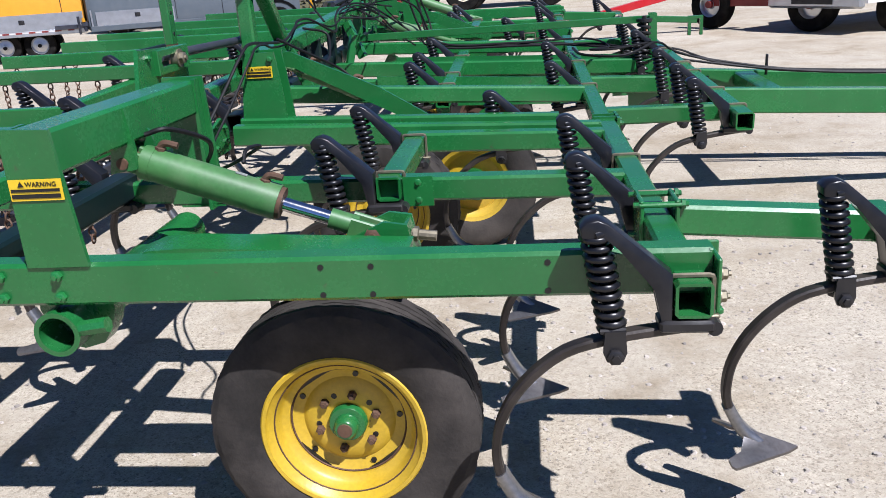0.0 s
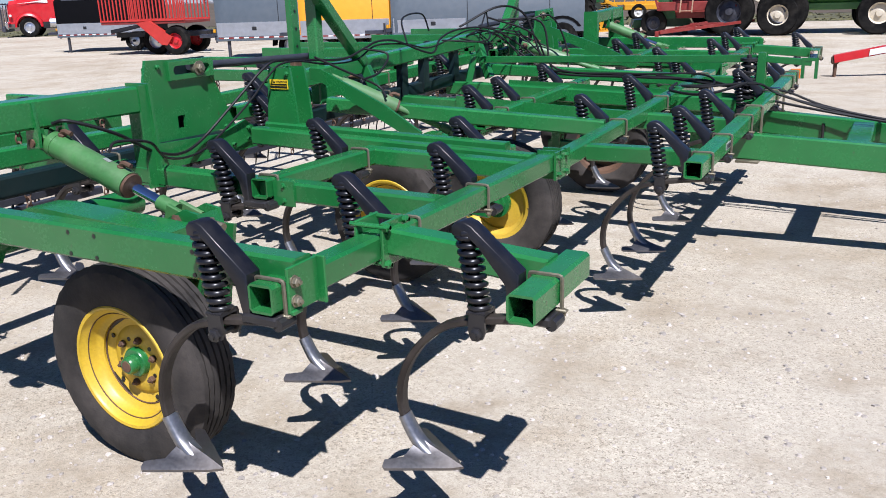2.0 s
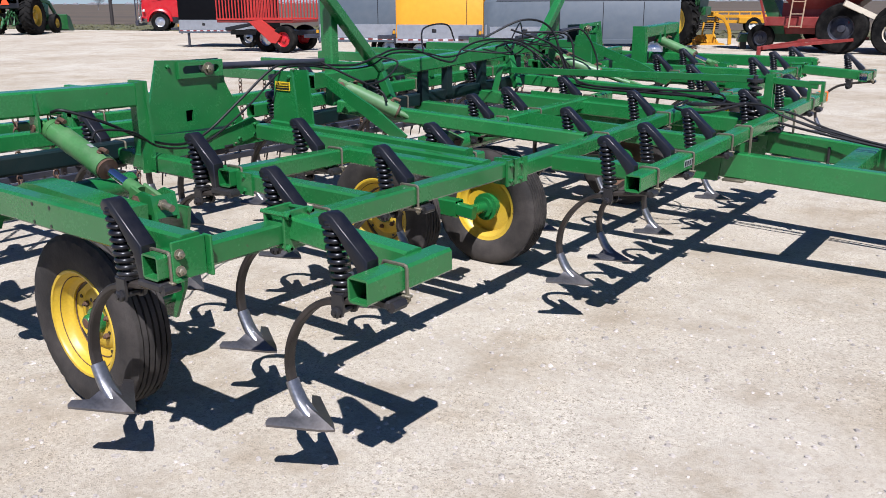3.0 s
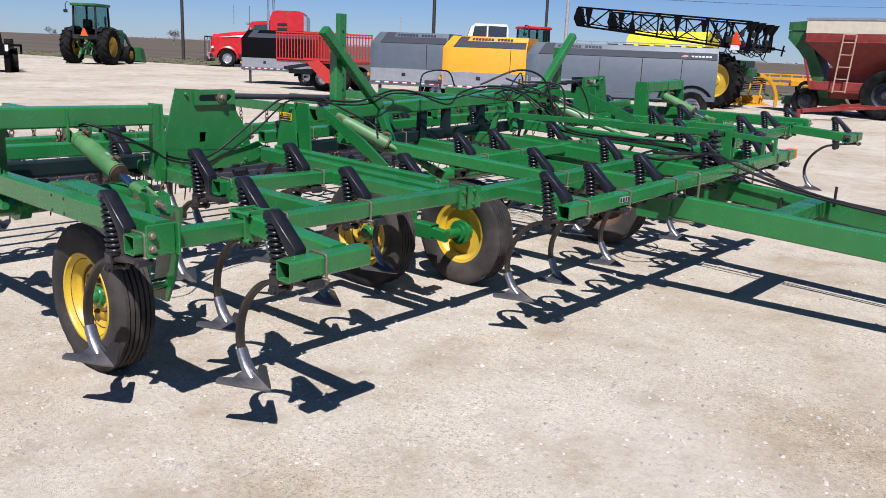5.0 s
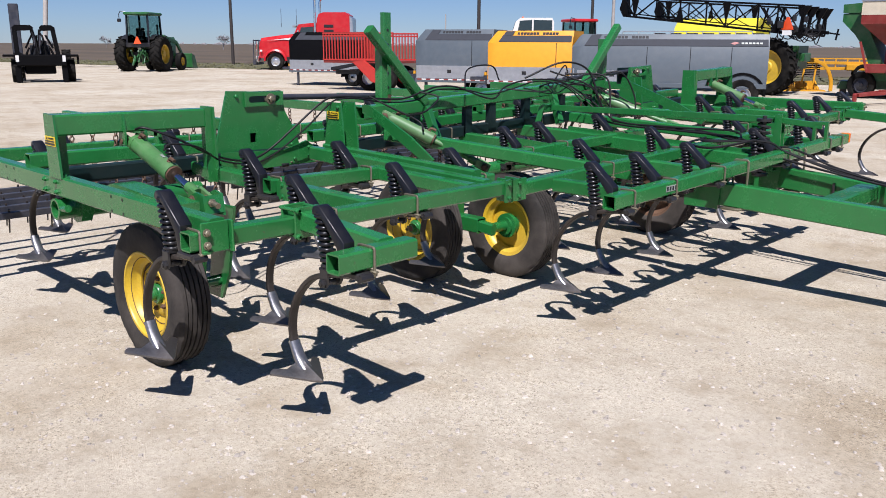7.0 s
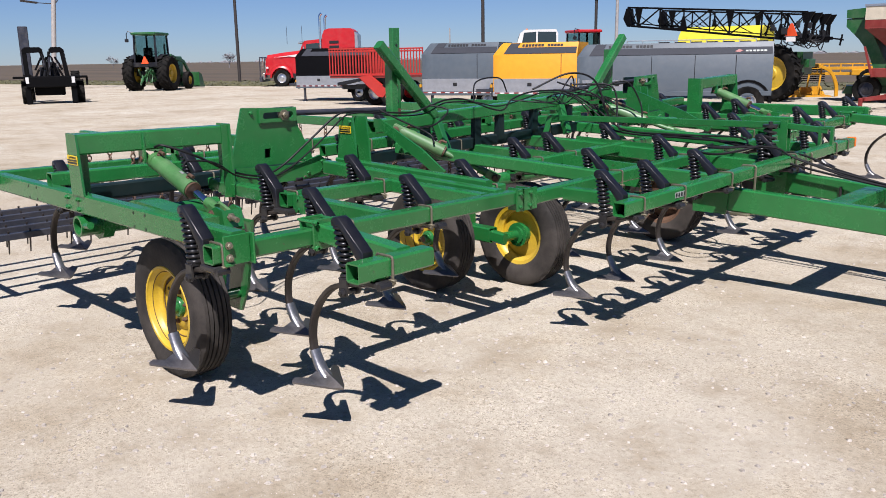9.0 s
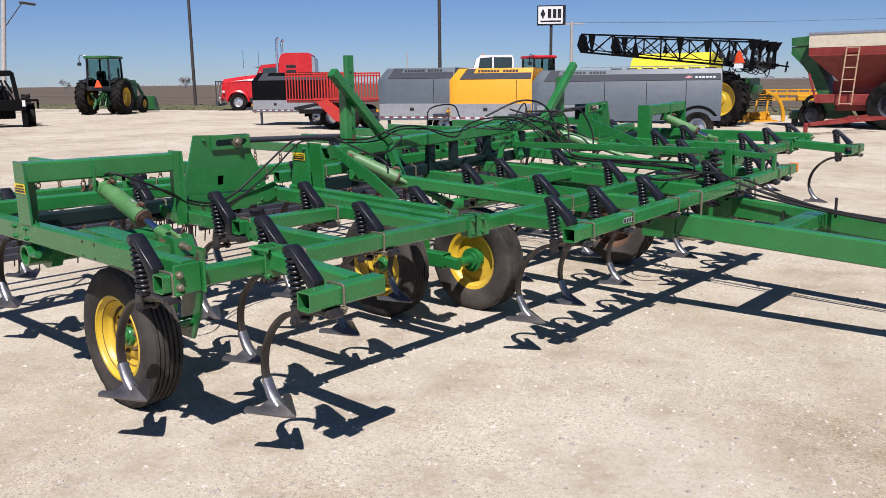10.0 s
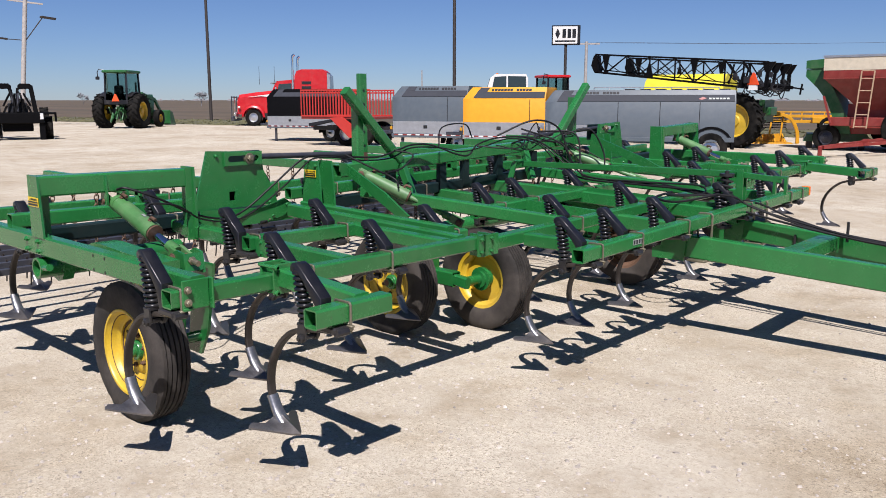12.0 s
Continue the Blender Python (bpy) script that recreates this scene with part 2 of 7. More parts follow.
def islands(bm):
    """The separate pieces of a bmesh, each as a bmesh of its own."""
    left = set(bm.verts)
    out = []
    for v in list(bm.verts):
        if v not in left:
            continue
        left.discard(v)
        got, todo = [v], [v]
        while todo:
            for e in todo.pop().link_edges:
                for w in e.verts:
                    if w in left:
                        left.discard(w)
                        got.append(w)
                        todo.append(w)
        one = bmesh.new()
        twin = {w: one.verts.new(w.co) for w in got}
        for f in {f for w in got for f in w.link_faces}:
            one.faces.new([twin[w] for w in f.verts])
        out.append(one)
    bm.free()
    return out


def pieces(name, bm, mat, parent, label="", smooth=35):
    """Each separate piece of a bmesh as a part of its own."""
    return [part(name, q, mat, parent, label, smooth) for q in islands(bm)]


def thing(name, label, category, group="", at=(0, 0, 0), rz=0.0):
    ob = new(name)
    ob.empty_display_size = 0.1
    ob.matrix_world = pose(*at, 0, 0, rz)
    return tagged(ob, label, category, group)


def basis(d, up=(0, 0, 1)):
    d = Vector(d).normalized()
    up = Vector(up)
    if abs(d.dot(up)) > 0.98:
        up = Vector((1, 0, 0))
    s = d.cross(up).normalized()
    return d, s, s.cross(d).normalized()


def rounded(w, h, c):
    x, y = w / 2, h / 2
    return [(x - c, -y), (x, -y + c), (x, y - c), (x - c, y), (-x + c, y), (-x, y - c), (-x, -y + c), (-x + c, -y)]


def loops(bm, rings, closed_ends=True, ring_closed=True):
    vs = [[bm.verts.new(p) for p in r] for r in rings]
    for a, b in zip(vs, vs[1:]):
        m = len(a)
        for i in range(m if ring_closed else m - 1):
            j = (i + 1) % m
            bm.faces.new((a[i], a[j], b[j], b[i]))
    if closed_ends:
        bm.faces.new(vs[0][::-1])
        bm.faces.new(vs[-1])
    return vs


def tube(bm, a, b, w=0.08, h=0.08, wall=0.007, c=0.009, up=(0, 0, 1)):
    """A hollow rectangular tube from a to b, open at both ends. w across, h upright."""
    a, b = Vector(a), Vector(b)
    d, s, u = basis(b - a, up)
    put = lambda o, q: [o + s * x + u * y for x, y in q]
    outer, inner = rounded(w, h, c), rounded(w - 2 * wall, h - 2 * wall, max(0.002, c - wall))
    rings = [put(a, inner), put(a, outer), put(b, outer), put(b, inner)]
    v = loops(bm, rings, False)
    m = len(outer)
    for i in range(m):
        j = (i + 1) % m
        bm.faces.new((v[3][i], v[3][j], v[0][j], v[0][i]))


def beam(bm, a, b, w, h, c=0.004, up=(0, 0, 1)):
    a, b = Vector(a), Vector(b)
    d, s, u = basis(b - a, up)
    q = rounded(w, h, min(c, w / 3, h / 3))
    loops(bm, [[o + s * x + u * y for x, y in q] for o in (a, b)])


def rod(bm, a, b, r, seg=12, r2=None):
    a, b = Vector(a), Vector(b)
    d, s, u = basis(b - a)
    r2 = r if r2 is None else r2
    q = [(math.cos(2 * math.pi * i / seg), math.sin(2 * math.pi * i / seg)) for i in range(seg)]
    loops(bm, [[o + (s * x + u * y) * k for x, y in q] for o, k in ((a, r), (b, r2))])


def lathe(bm, profile, origin, axis, seg=40):
    """Turns (radius, along) points about the axis."""
    d, s, u = basis(axis)
    o = Vector(origin)
    rings = []
    for r, z in profile:
        rings.append([o + d * z + (s * math.cos(2 * math.pi * i / seg) + u * math.sin(2 * math.pi * i / seg)) * max(r, 0.0005) for i in range(seg)])
    loops(bm, rings, False)


def smooth_path(pts, steps=6):
    pts = [Vector(p) for p in pts]
    if len(pts) < 3:
        return pts
    ext = [pts[0] * 2 - pts[1], *pts, pts[-1] * 2 - pts[-2]]
    out = []
    for i in range(1, len(ext) - 2):
        p0, p1, p2, p3 = ext[i - 1:i + 3]
        for j in range(steps):
            t = j / steps
            out.append(0.5 * ((2 * p1) + (p2 - p0) * t + (2 * p0 - 5 * p1 + 4 * p2 - p3) * t * t + (3 * p1 - p0 - 3 * p2 + p3) * t ** 3))
    out.append(pts[-1])
    return out


def along(bm, pts, section, up=(0, 0, 1), scales=None):
    """Carries a flat section along a path of points."""
    pts = [Vector(p) for p in pts]
    rings, u0 = [], Vector(up)
    for i, p in enumerate(pts):
        d = (pts[min(i + 1, len(pts) - 1)] - pts[max(i - 1, 0)]).normalized()
        s = d.cross(u0)
        if s.length < 1e-4:
            s = d.cross(Vector((1, 0, 0)))
        s.normalize()
        u0 = s.cross(d).normalized()
        k = 1.0 if scales is None else scales[i]
        rings.append([p + (s * x + u0 * y) * k for x, y in section])
    loops(bm, rings)


def circle(r, seg=8):
    return [(r * math.cos(2 * math.pi * i / seg), r * math.sin(2 * math.pi * i / seg)) for i in range(seg)]


def hose(bm, pts, r=0.010, seg=7, steps=7):
    along(bm, smooth_path(pts, steps), circle(r, seg))


def plate(bm, poly, origin, u, v, thick):
    """A flat piece: polygon in the plane of u and v, with thickness along u x v, centred."""
    o, u, v = Vector(origin), Vector(u), Vector(v)
    n = u.cross(v).normalized()
    loops(bm, [[o + u * x + v * y + n * t for x, y in poly] for t in (-thick / 2, thick / 2)])


def box(bm, lo, hi, c=0.0):
    """An upright box between two corners, chamfered by c."""
    (x0, y0, z0), (x1, y1, z1) = lo, hi
    if c:
        q = [(x0 + c, y0), (x1 - c, y0), (x1, y0 + c), (x1, y1 - c), (x1 - c, y1), (x0 + c, y1), (x0, y1 - c), (x0, y0 + c)]
        mx, my = (x0 + x1) / 2, (y0 + y1) / 2
        fx, fy = 1 - 2 * c / max(1e-6, x1 - x0), 1 - 2 * c / max(1e-6, y1 - y0)
        inn = [(mx + (x - mx) * fx, my + (y - my) * fy) for x, y in q]
        loops(bm, [[(x, y, z) for x, y in p] for p, z in ((inn, z0), (q, z0 + c), (q, z1 - c), (inn, z1))])
    else:
        q = [(x0, y0), (x1, y0), (x1, y1), (x0, y1)]
        loops(bm, [[(x, y, z) for x, y in q] for z in (z0, z1)])


def hexbolt(bm, at, axis, r=0.016, h=0.012):
    d, s, u = basis(axis)
    o = Vector(at)
    q = [(r * math.cos(math.pi / 3 * i), r * math.sin(math.pi / 3 * i)) for i in range(6)]
    loops(bm, [[o + d * t + (s * x + u * y) * k for x, y in q] for t, k in ((0, 1), (h * 0.8, 1), (h, 0.8), (h + 0.001, 0.5), (h + 0.007, 0.5))])


def B():
    return bmesh.new()


def text_mesh(name, body, size, mat, depth=0.002):
    cu = bpy.data.curves.new(name, "FONT")
    cu.body, cu.size, cu.extrude = body, size, depth
    tmp = bpy.data.objects.new(name, cu)
    scene.collection.objects.link(tmp)
    bpy.context.view_layer.update()
    me = bpy.data.meshes.new_from_object(tmp.evaluated_get(bpy.context.evaluated_depsgraph_get()))
    bpy.data.objects.remove(tmp)
    me.materials.clear()
    me.materials.append(mat)
    return me


# ---------------- ground ----------------
def ground():
    bm = B()
    # one sheet, finer near the machine and reaching the horizon
    xs = [-4000, -1500, -600, -250, -120, -80, -60, -45, -30, -20, -12, -8, -6, -4, -3, -2, -1, 0, 1, 2, 3, 4, 5, 6, 8, 12, 20, 40, 90, 300, 1000, 4000]
    ys = [-4000, -1000, -300, -90, -30, -12, -6, -4, -2, -1, 0, 1, 2, 3, 4, 5, 6, 7, 8, 9, 10, 12, 15, 19, 24, 30, 40, 60, 90, 150, 400, 1200, 4000]
    grid = [[bm.verts.new((x, y, 0.0)) for x in xs] for y in ys]
    for r0, r1 in zip(grid, grid[1:]):
        for i in range(len(xs) - 1):
            bm.faces.new((r0[i], r0[i + 1], r1[i + 1], r1[i]))
    return tagged(part("ground", bm, GRAVEL, smooth=0), "pale crushed limestone yard, dry and dusty", "ground", kind="structure")


ground()


def field():
    edge = lambda x: 31.5 + 0.19 * (x + 44)
    bm = B()
    xs = [-3000, -900, -300, -150, -100, -70, -55, -40, -20, 0, 30, 80, 200, 600, 2500]
    rnd = random.Random(4)
    near = [bm.verts.new((x, edge(x) + 9.5 + rnd.uniform(-0.4, 0.4), 0.03)) for x in xs]
    mids = [bm.verts.new((x, edge(x) + 60, 0.03)) for x in xs]
    far = [bm.verts.new((x - 900, edge(x) + 3300, 0.03)) for x in xs]
    for a, b in ((near, mids), (mids, far)):
        for i in range(len(xs) - 1):
            bm.faces.new((a[i], a[i + 1], b[i + 1], b[i]))
    tagged(part("ground_field", bm, FIELD, smooth=0), "flat bare brown field reaching the horizon", "field", kind="structure")
    # rough grass strip between the yard and the field
    bm = B()
    for i in range(6000):
        x = rnd.uniform(-120, 20)
        y = edge(x) + 10 * rnd.random() ** 2 - 0.3
        h, w, a = rnd.uniform(0.03, 0.12), rnd.uniform(0.08, 0.3), rnd.uniform(0, 3.14)
        dx, dy = math.cos(a) * w, math.sin(a) * w
        v = [bm.verts.new(p) for p in ((x - dx, y - dy, 0), (x + dx, y + dy, 0), (x + dx * 0.3 + rnd.uniform(-.1, .1), y, h), (x + dy * .4, y - dx * .4, 0))]
        bm.faces.new((v[0], v[1], v[2]))
        bm.faces.new((v[3], v[0], v[2]))
        bm.faces.new((v[1], v[3], v[2]))
    tagged(part("verge_grass", bm, VERGE, smooth=0), "rough dry grass along the edge of the yard", "grass", kind="stuff")
    bm = B()
    a = [bm.verts.new((x, edge(x) - 0.3 + rnd.uniform(-0.5, 0.5), 0.015)) for x in range(-160, 40, 4)]
    b = [bm.verts.new((x, edge(x) + 10.2, 0.018)) for x in range(-160, 40, 4)]
    for i in range(len(a) - 1):
        bm.faces.new((a[i], a[i + 1], b[i + 1], b[i]))
    tagged(part("ground_verge", bm, VERGE, smooth=0), "strip of dull grass and soil beside the yard", "verge", kind="structure")


field()

# ---------------- field cultivator ----------------
YC = 5.605      # middle of the machine across its width
cult = thing("field_cultivator", "wide green folding field cultivator with black springs and yellow wheels", "field cultivator")


def level(y):
    """How far the frame's tubes lie above the outer level: the far wing stands a little higher."""
    return 0.0 if y < 3.8 else 0.024 * (y - 3.8)


def P(x, y, z, far=False):
    """A place on the near wing, or its twin on the far wing."""
    if not far:
        return Vector((x, y, z - 0.008))
    y = 2 * YC - y
    return Vector((x, y, z - 0.015 + level(y)))


def frame_tube(a, b, w=0.08, h=0.08, name="frame_tube", mat=None, up=(0, 0, 1), cap=False):
    bm = B()
    tube(bm, a, b, w, h, up=up)
    if cap:     # welded shut at its far end
        d = (Vector(b) - Vector(a)).normalized()
        beam(bm, Vector(b) - d * 0.004, Vector(b) + d * 0.003, w - 0.002, h - 0.002)
    return part(name, bm, mat or GREEN, cult)


# --- one spring shank, about the middle of the tube that carries it; x ahead ---
def shank_meshes():
    out = {}
    # arm: a slim folded black arm from the clamp up and back over the spring
    bm = B()
    prof = [(-0.238, 0.150), (-0.240, 0.168), (-0.228, 0.181), (-0.204, 0.186), (-0.182, 0.177), (-0.045, 0.058), (-0.044, -0.062), (-0.062, -0.062), (-0.082, 0.026), (-0.160, 0.122), (-0.185, 0.143)]
    wid = 0.029
    inset = lambda k: [(x + (-0.135 - x) * k, z + (0.07 - z) * k) for x, z in prof]
    edge = ((0.045, 0.0), (0.016, 0.0018), (0.0, 0.0062))     # rolled edges
    loops(bm, [[(x, -wid + d, z) for x, z in inset(k)] for k, d in edge] + [[(x, wid - d, z) for x, z in inset(k)] for k, d in reversed(edge)])
    out["spring_arm"] = (finish(bm, "spring_arm", BLACK, 38), "black folded steel arm over the spring")
    # coil
    bm = B()
    top, bot, turns, r = Vector((-0.208, 0, 0.152)), Vector((-0.170, 0, -0.068)), 11, 0.0275
    d, s, u = basis(bot - top)
    n = turns * 12
    pts = []
    for i in range(n + 1):
        f = i / n
        g = min(1, max(0, (f - 0.04) / 0.92))
        a = 2 * math.pi * turns * f
        pts.append(top + (bot - top) * g + (s * math.cos(a) + u * math.sin(a)) * r)
    along(bm, pts, circle(0.0082, 6), up=d)
    out["coil_spring"] = (finish(bm, "coil_spring", BLACK, 60), "black coil spring")
    # clevis and eye bolt at the foot of the spring
    bm = B()
    rod(bm, top, bot + (bot - top).normalized() * 0.02, 0.0165, 8)
    for side in (-1, 1):
        plate(bm, [(x, z) for x, z in ((-0.022, 0.045), (-0.026, -0.005), (-0.018, -0.026), (0.0, -0.032), (0.018, -0.026), (0.026, -0.005), (0.022, 0.045))],
              (-0.166, side * 0.032, -0.112), (1, 0, 0), (0, 0, 1), 0.009)
    rod(bm, (-0.166, -0.046, -0.124), (-0.166, 0.046, -0.124), 0.012, 8)
    for side in (-1, 1):
        hexbolt(bm, (-0.166, side * 0.037, -0.124), (0, side, 0), 0.019, 0.012)
    beam(bm, (-0.198, 0, -0.070), (-0.142, 0, -0.066), 0.066, 0.013)
    out["clevis"] = (finish(bm, "clevis", BLACK), "black clevis with pin")
    # tine
    bm = B()
    path = smooth_path([(0.052, 0, -0.062), (-0.06, 0, -0.076), (-0.16, 0, -0.093), (-0.275, 0, -0.128), (-0.367, 0, -0.206), (-0.421, 0, -0.298),
                        (-0.437, 0, -0.386), (-0.425, 0, -0.456), (-0.405, 0, -0.492), (-0.389, 0, -0.512)], 4)
    along(bm, path, rounded(0.022, 0.038, 0.005), up=(0, 1, 0.001))
    out["tine"] = (finish(bm, "tine", SHANK_STEEL), "curved rusty brown steel tine")
    # sweep: winged share with a raised neck
    bm = B()
    rows = [
        [(-0.384, 0.0, -0.504), (-0.385, 0.016, -0.512), (-0.388, 0.024, -0.520)],
        [(-0.350, 0.0, -0.523), (-0.366, 0.032, -0.536), (-0.404, 0.062, -0.547)],
        [(-0.318, 0.0, -0.536), (-0.352, 0.044, -0.549), (-0.445, 0.102, -0.545)],
        [(-0.276, 0.0, -0.553), (-0.318, 0.048, -0.560), (-0.440, 0.122, -0.552)],
        [(-0.236, 0.0, -0.570), (-0.266, 0.026, -0.569), (-0.430, 0.128, -0.556)],
    ]
    for t in (0, -0.008):
        g = [[bm.verts.new((x, -y, z + t)) for x, y, z in reversed(r[1:])] + [bm.verts.new((x, y, z + t)) for x, y, z in r] for r in rows]
        for r0, r1 in zip(g, g[1:]):
            for i in range(4):
                bm.faces.new((r0[i], r0[i + 1], r1[i + 1], r1[i]))
        if t == 0:
            gt = g
    rim = lambda q: q[0] + [r[-1] for r in q[1:]] + q[-1][-2::-1] + [r[0] for r in q[-2:0:-1]]
    a, b = rim(gt), rim(g)
    for i in range(len(a)):
        j = (i + 1) % len(a)
        bm.faces.new((a[i], a[j], b[j], b[i]))
    out["sweep"] = (finish(bm, "sweep", STEEL, 30), "bright worn steel sweep point")
    # bright socket by which the sweep sits on the tine
    bm = B()
    path = smooth_path([(-0.430, 0, -0.440), (-0.409, 0, -0.482), (-0.386, 0, -0.517), (-0.356, 0, -0.544), (-0.318, 0, -0.572)], 3)
    k = len(path) - 1
    along(bm, path, rounded(0.030, 0.050, 0.009), up=(0, 1, 0.001), scales=[1.0 + 0.16 * i / k for i in range(k - 1)] + [1.0, 0.7])
    out["socket"] = (finish(bm, "socket", BRIGHT, 50), "bright polished steel socket")
    # clamp under the tube and the bent rod over it
    bm = B()
    box(bm, (-0.072, -0.036, -0.074), (0.046, 0.036, -0.046), 0.006)
    rod(bm, (0.046, -0.03, -0.066), (0.046, 0.03, -0.066), 0.017, 10)
    out["clamp"] = (finish(bm, "clamp", BLACK), "black clamp block")
    bm = B()
    y = 0.0
    along(bm, [(-0.046, y, -0.06), (-0.046, y, 0.036), (-0.044, y, 0.043), (-0.037, y, 0.0445), (0.037, y, 0.0445), (0.044, y, 0.042), (0.046, y, 0.036), (0.046, y, -0.06)],
          circle(0.0060, 6), up=(0, 1, 0))
    for x in (-0.046, 0.046):
        hexbolt(bm, (x, y, -0.056), (0, 0, -1), 0.012, 0.012)
    box(bm, (-0.062, y - 0.010, -0.056), (0.062, y + 0.010, -0.046), 0.003)
    out["u_bolt"] = (finish(bm, "u_bolt", ZINC), "weathered U-bolt round the tube")
    return out


SHANK = shank_meshes()


def shank(x, y, z, flip=1, bolt=0.052):
    """A spring shank on a tube whose middle is at x, y, z; bolt: how far beside it the U-bolt sits."""
    me, label = SHANK["spring_arm"]
    arm = part("spring_arm", me, None, cult, label)
    arm.matrix_basis = pose(x, y, z)
    for key in ("coil_spring", "clevis", "tine", "sweep", "socket", "clamp", "u_bolt"):
        me, label = SHANK[key]
        p = part(key, me, None, arm, label)
        if key == "u_bolt":
            p.matrix_basis = pose(0, flip * bolt, 0)
    return arm


# --- wheels ---
def wheel_meshes():
    R, W, r = 0.366, 0.185, 0.218
    out = {}
    bm = B()
    h = W / 2
    prof = [(r - 0.004, -h * 0.80), (r + 0.012, -h * 0.90), (r + 0.05, -h * 1.0), (R - 0.055, -h * 1.0), (R - 0.022, -h * 0.93), (R - 0.006, -h * 0.78)]
    for yy in (-0.66, -0.42, -0.14, 0.14, 0.42, 0.66):   # ribbed tread
        prof += [(R, h * (yy - 0.09)), (R + 0.001, h * (yy + 0.09)), (R - 0.013, h * (yy + 0.11)), (R - 0.013, h * (yy + 0.17))]
    prof += [(R - 0.006, h * 0.80), (R - 0.022, h * 0.93), (R - 0.055, h * 1.0), (r + 0.05, h * 1.0), (r + 0.012, h * 0.90), (r - 0.004, h * 0.80)]
    lathe(bm, prof, (0, 0, 0), (0, 1, 0), 120)
    rnd = random.Random(31)
    for v in bm.verts:     # worn, chipped shoulders and ribs
        q = math.hypot(v.co.x, v.co.z)
        if q > R - 0.03:
            k = 1 + rnd.uniform(-0.012, 0.003) * (1.0 if abs(v.co.y) > h * 0.45 else 0.6)
            v.co.x, v.co.z = v.co.x * k, v.co.z * k
    out["tyre"] = (finish(bm, "tyre", RUBBER, 28), "worn black rubber tyre")
    bm = B()
    prof = [(r - 0.002, -h * 0.80), (r + 0.008, -h * 0.88), (r + 0.004, -h * 0.92), (r - 0.006, -h * 0.90), (r - 0.010, -h * 0.78), (r - 0.020, -h * 0.72), (r - 0.023, -h * 0.64), (r - 0.027, -h * 0.62), (r - 0.034, -h * 0.40), (r - 0.040, -h * 0.30), (r - 0.056, -h * 0.22),
            (r - 0.054, h * 0.30), (r - 0.034, h * 0.42), (r - 0.026, h * 0.7), (r - 0.010, h * 0.76), (r + 0.006, h * 0.84), (r - 0.002, h * 0.80)]
    lathe(bm, prof, (0, 0, 0), (0, 1, 0), 56)
    out["rim"] = (finish(bm, "rim", YELLOW, 45), "yellow painted steel rim")
    bm = B()
    # pressed disc; lug holes come later as black plugs with shade painted in
    prof = [(r - 0.054, -h * 0.10), (r - 0.064, -h * 0.02), (0.128, h * 0.04), (0.110, -h * 0.10), (0.060, -h * 0.14), (0.052, -h * 0.10), (0.052, 0.0), (0.120, h * 0.12), (r - 0.050, h * 0.05)]
    lathe(bm, prof, (0, 0, 0), (0, 1, 0), 48)
    bs = B()
    n = 56
    q = r - 0.0585
    along(bs, [(q * math.cos(2 * math.pi * i / n), -h * 0.115, q * math.sin(2 * math.pi * i / n)) for i in range(n + 1)], circle(0.0032, 5), up=(0, 1, 0))
    for i, (rr, yy) in enumerate(((r - 0.0245, -h * 0.645),)):     # a thin brown ring paints the shade in the rim's step groove
        bg = B()
        along(bg, [(rr * math.cos(2 * math.pi * j / n), yy, rr * math.sin(2 * math.pi * j / n)) for j in range(n + 1)], circle(0.0022, 5), up=(0, 1, 0))
        out["dirt_ring", i] = (finish(bg, "dirt_ring", RUST), "thin brown ring painting the rim groove's shade")
    out["seam"] = (finish(bs, "seam", RUST), "rusty seam round the disc")
    for j, (a0, a1) in enumerate(((0.35, 1.15), (1.75, 2.55), (3.6, 4.3), (5.0, 5.75))):     # black crescents paint the shade of the gaps between disc and rim
        bs = B()
        m = 12
        ring = []
        for i in range(m + 1):
            a = a0 + (a1 - a0) * i / m
            w = 0.0085 * math.sin(math.pi * i / m) + 0.0008
            ring.append([((q - 0.001 + k) * math.cos(a), -h * 0.118 + d, (q - 0.001 + k) * math.sin(a)) for k, d in ((-w, 0), (w * 0.4, 0), (w * 0.4, 0.006), (-w, 0.006))])
        loops(bs, ring)
        out["slot", j] = (finish(bs, "slot", DECAL_BLACK), "black crescent painting a gap's shade at the disc's edge")
    out["disc"] = (finish(bm, "disc", YELLOW, 40), "yellow wheel disc")
    for i in range(6):
        bm = B()
        a = 2 * math.pi * i / 6 + 0.3
        hexbolt(bm, (0.083 * math.cos(a), -h * 0.12, 0.083 * math.sin(a)), (0, -1, 0), 0.013, 0.016)
        out["lug_nut", i] = (finish(bm, "lug_nut", RUST), "rusty lug nut")
    # black plugs paint the dark of empty holes on the solid disc
    for i in range(10):
        bm = B()
        a = 2 * math.pi * i / 10 + 0.1
        rr = 0.083 if i % 2 else 0.142
        rod(bm, (rr * math.cos(a), -h * 0.135 if i % 2 else -0.004, rr * math.sin(a)), (rr * math.cos(a), 0.0, rr * math.sin(a)), 0.0085, 8)
        out["bolt_hole", i] = (finish(bm, "bolt_hole", DECAL_BLACK), "black plug painting an empty hole's shade")
    bm = B()
    lathe(bm, [(0.053, 0.02), (0.053, -h * 0.28), (0.049, -h * 0.34), (0.034, -h * 0.36), (0.032, -h * 0.62), (0.026, -h * 0.70), (0.0, -h * 0.72)], (0, 0, 0), (0, 1, 0), 24)
    lathe(bm, [(0.0, h * 1.1), (0.045, h * 1.1), (0.05, 0.02)], (0, 0, 0), (0, 1, 0), 24)
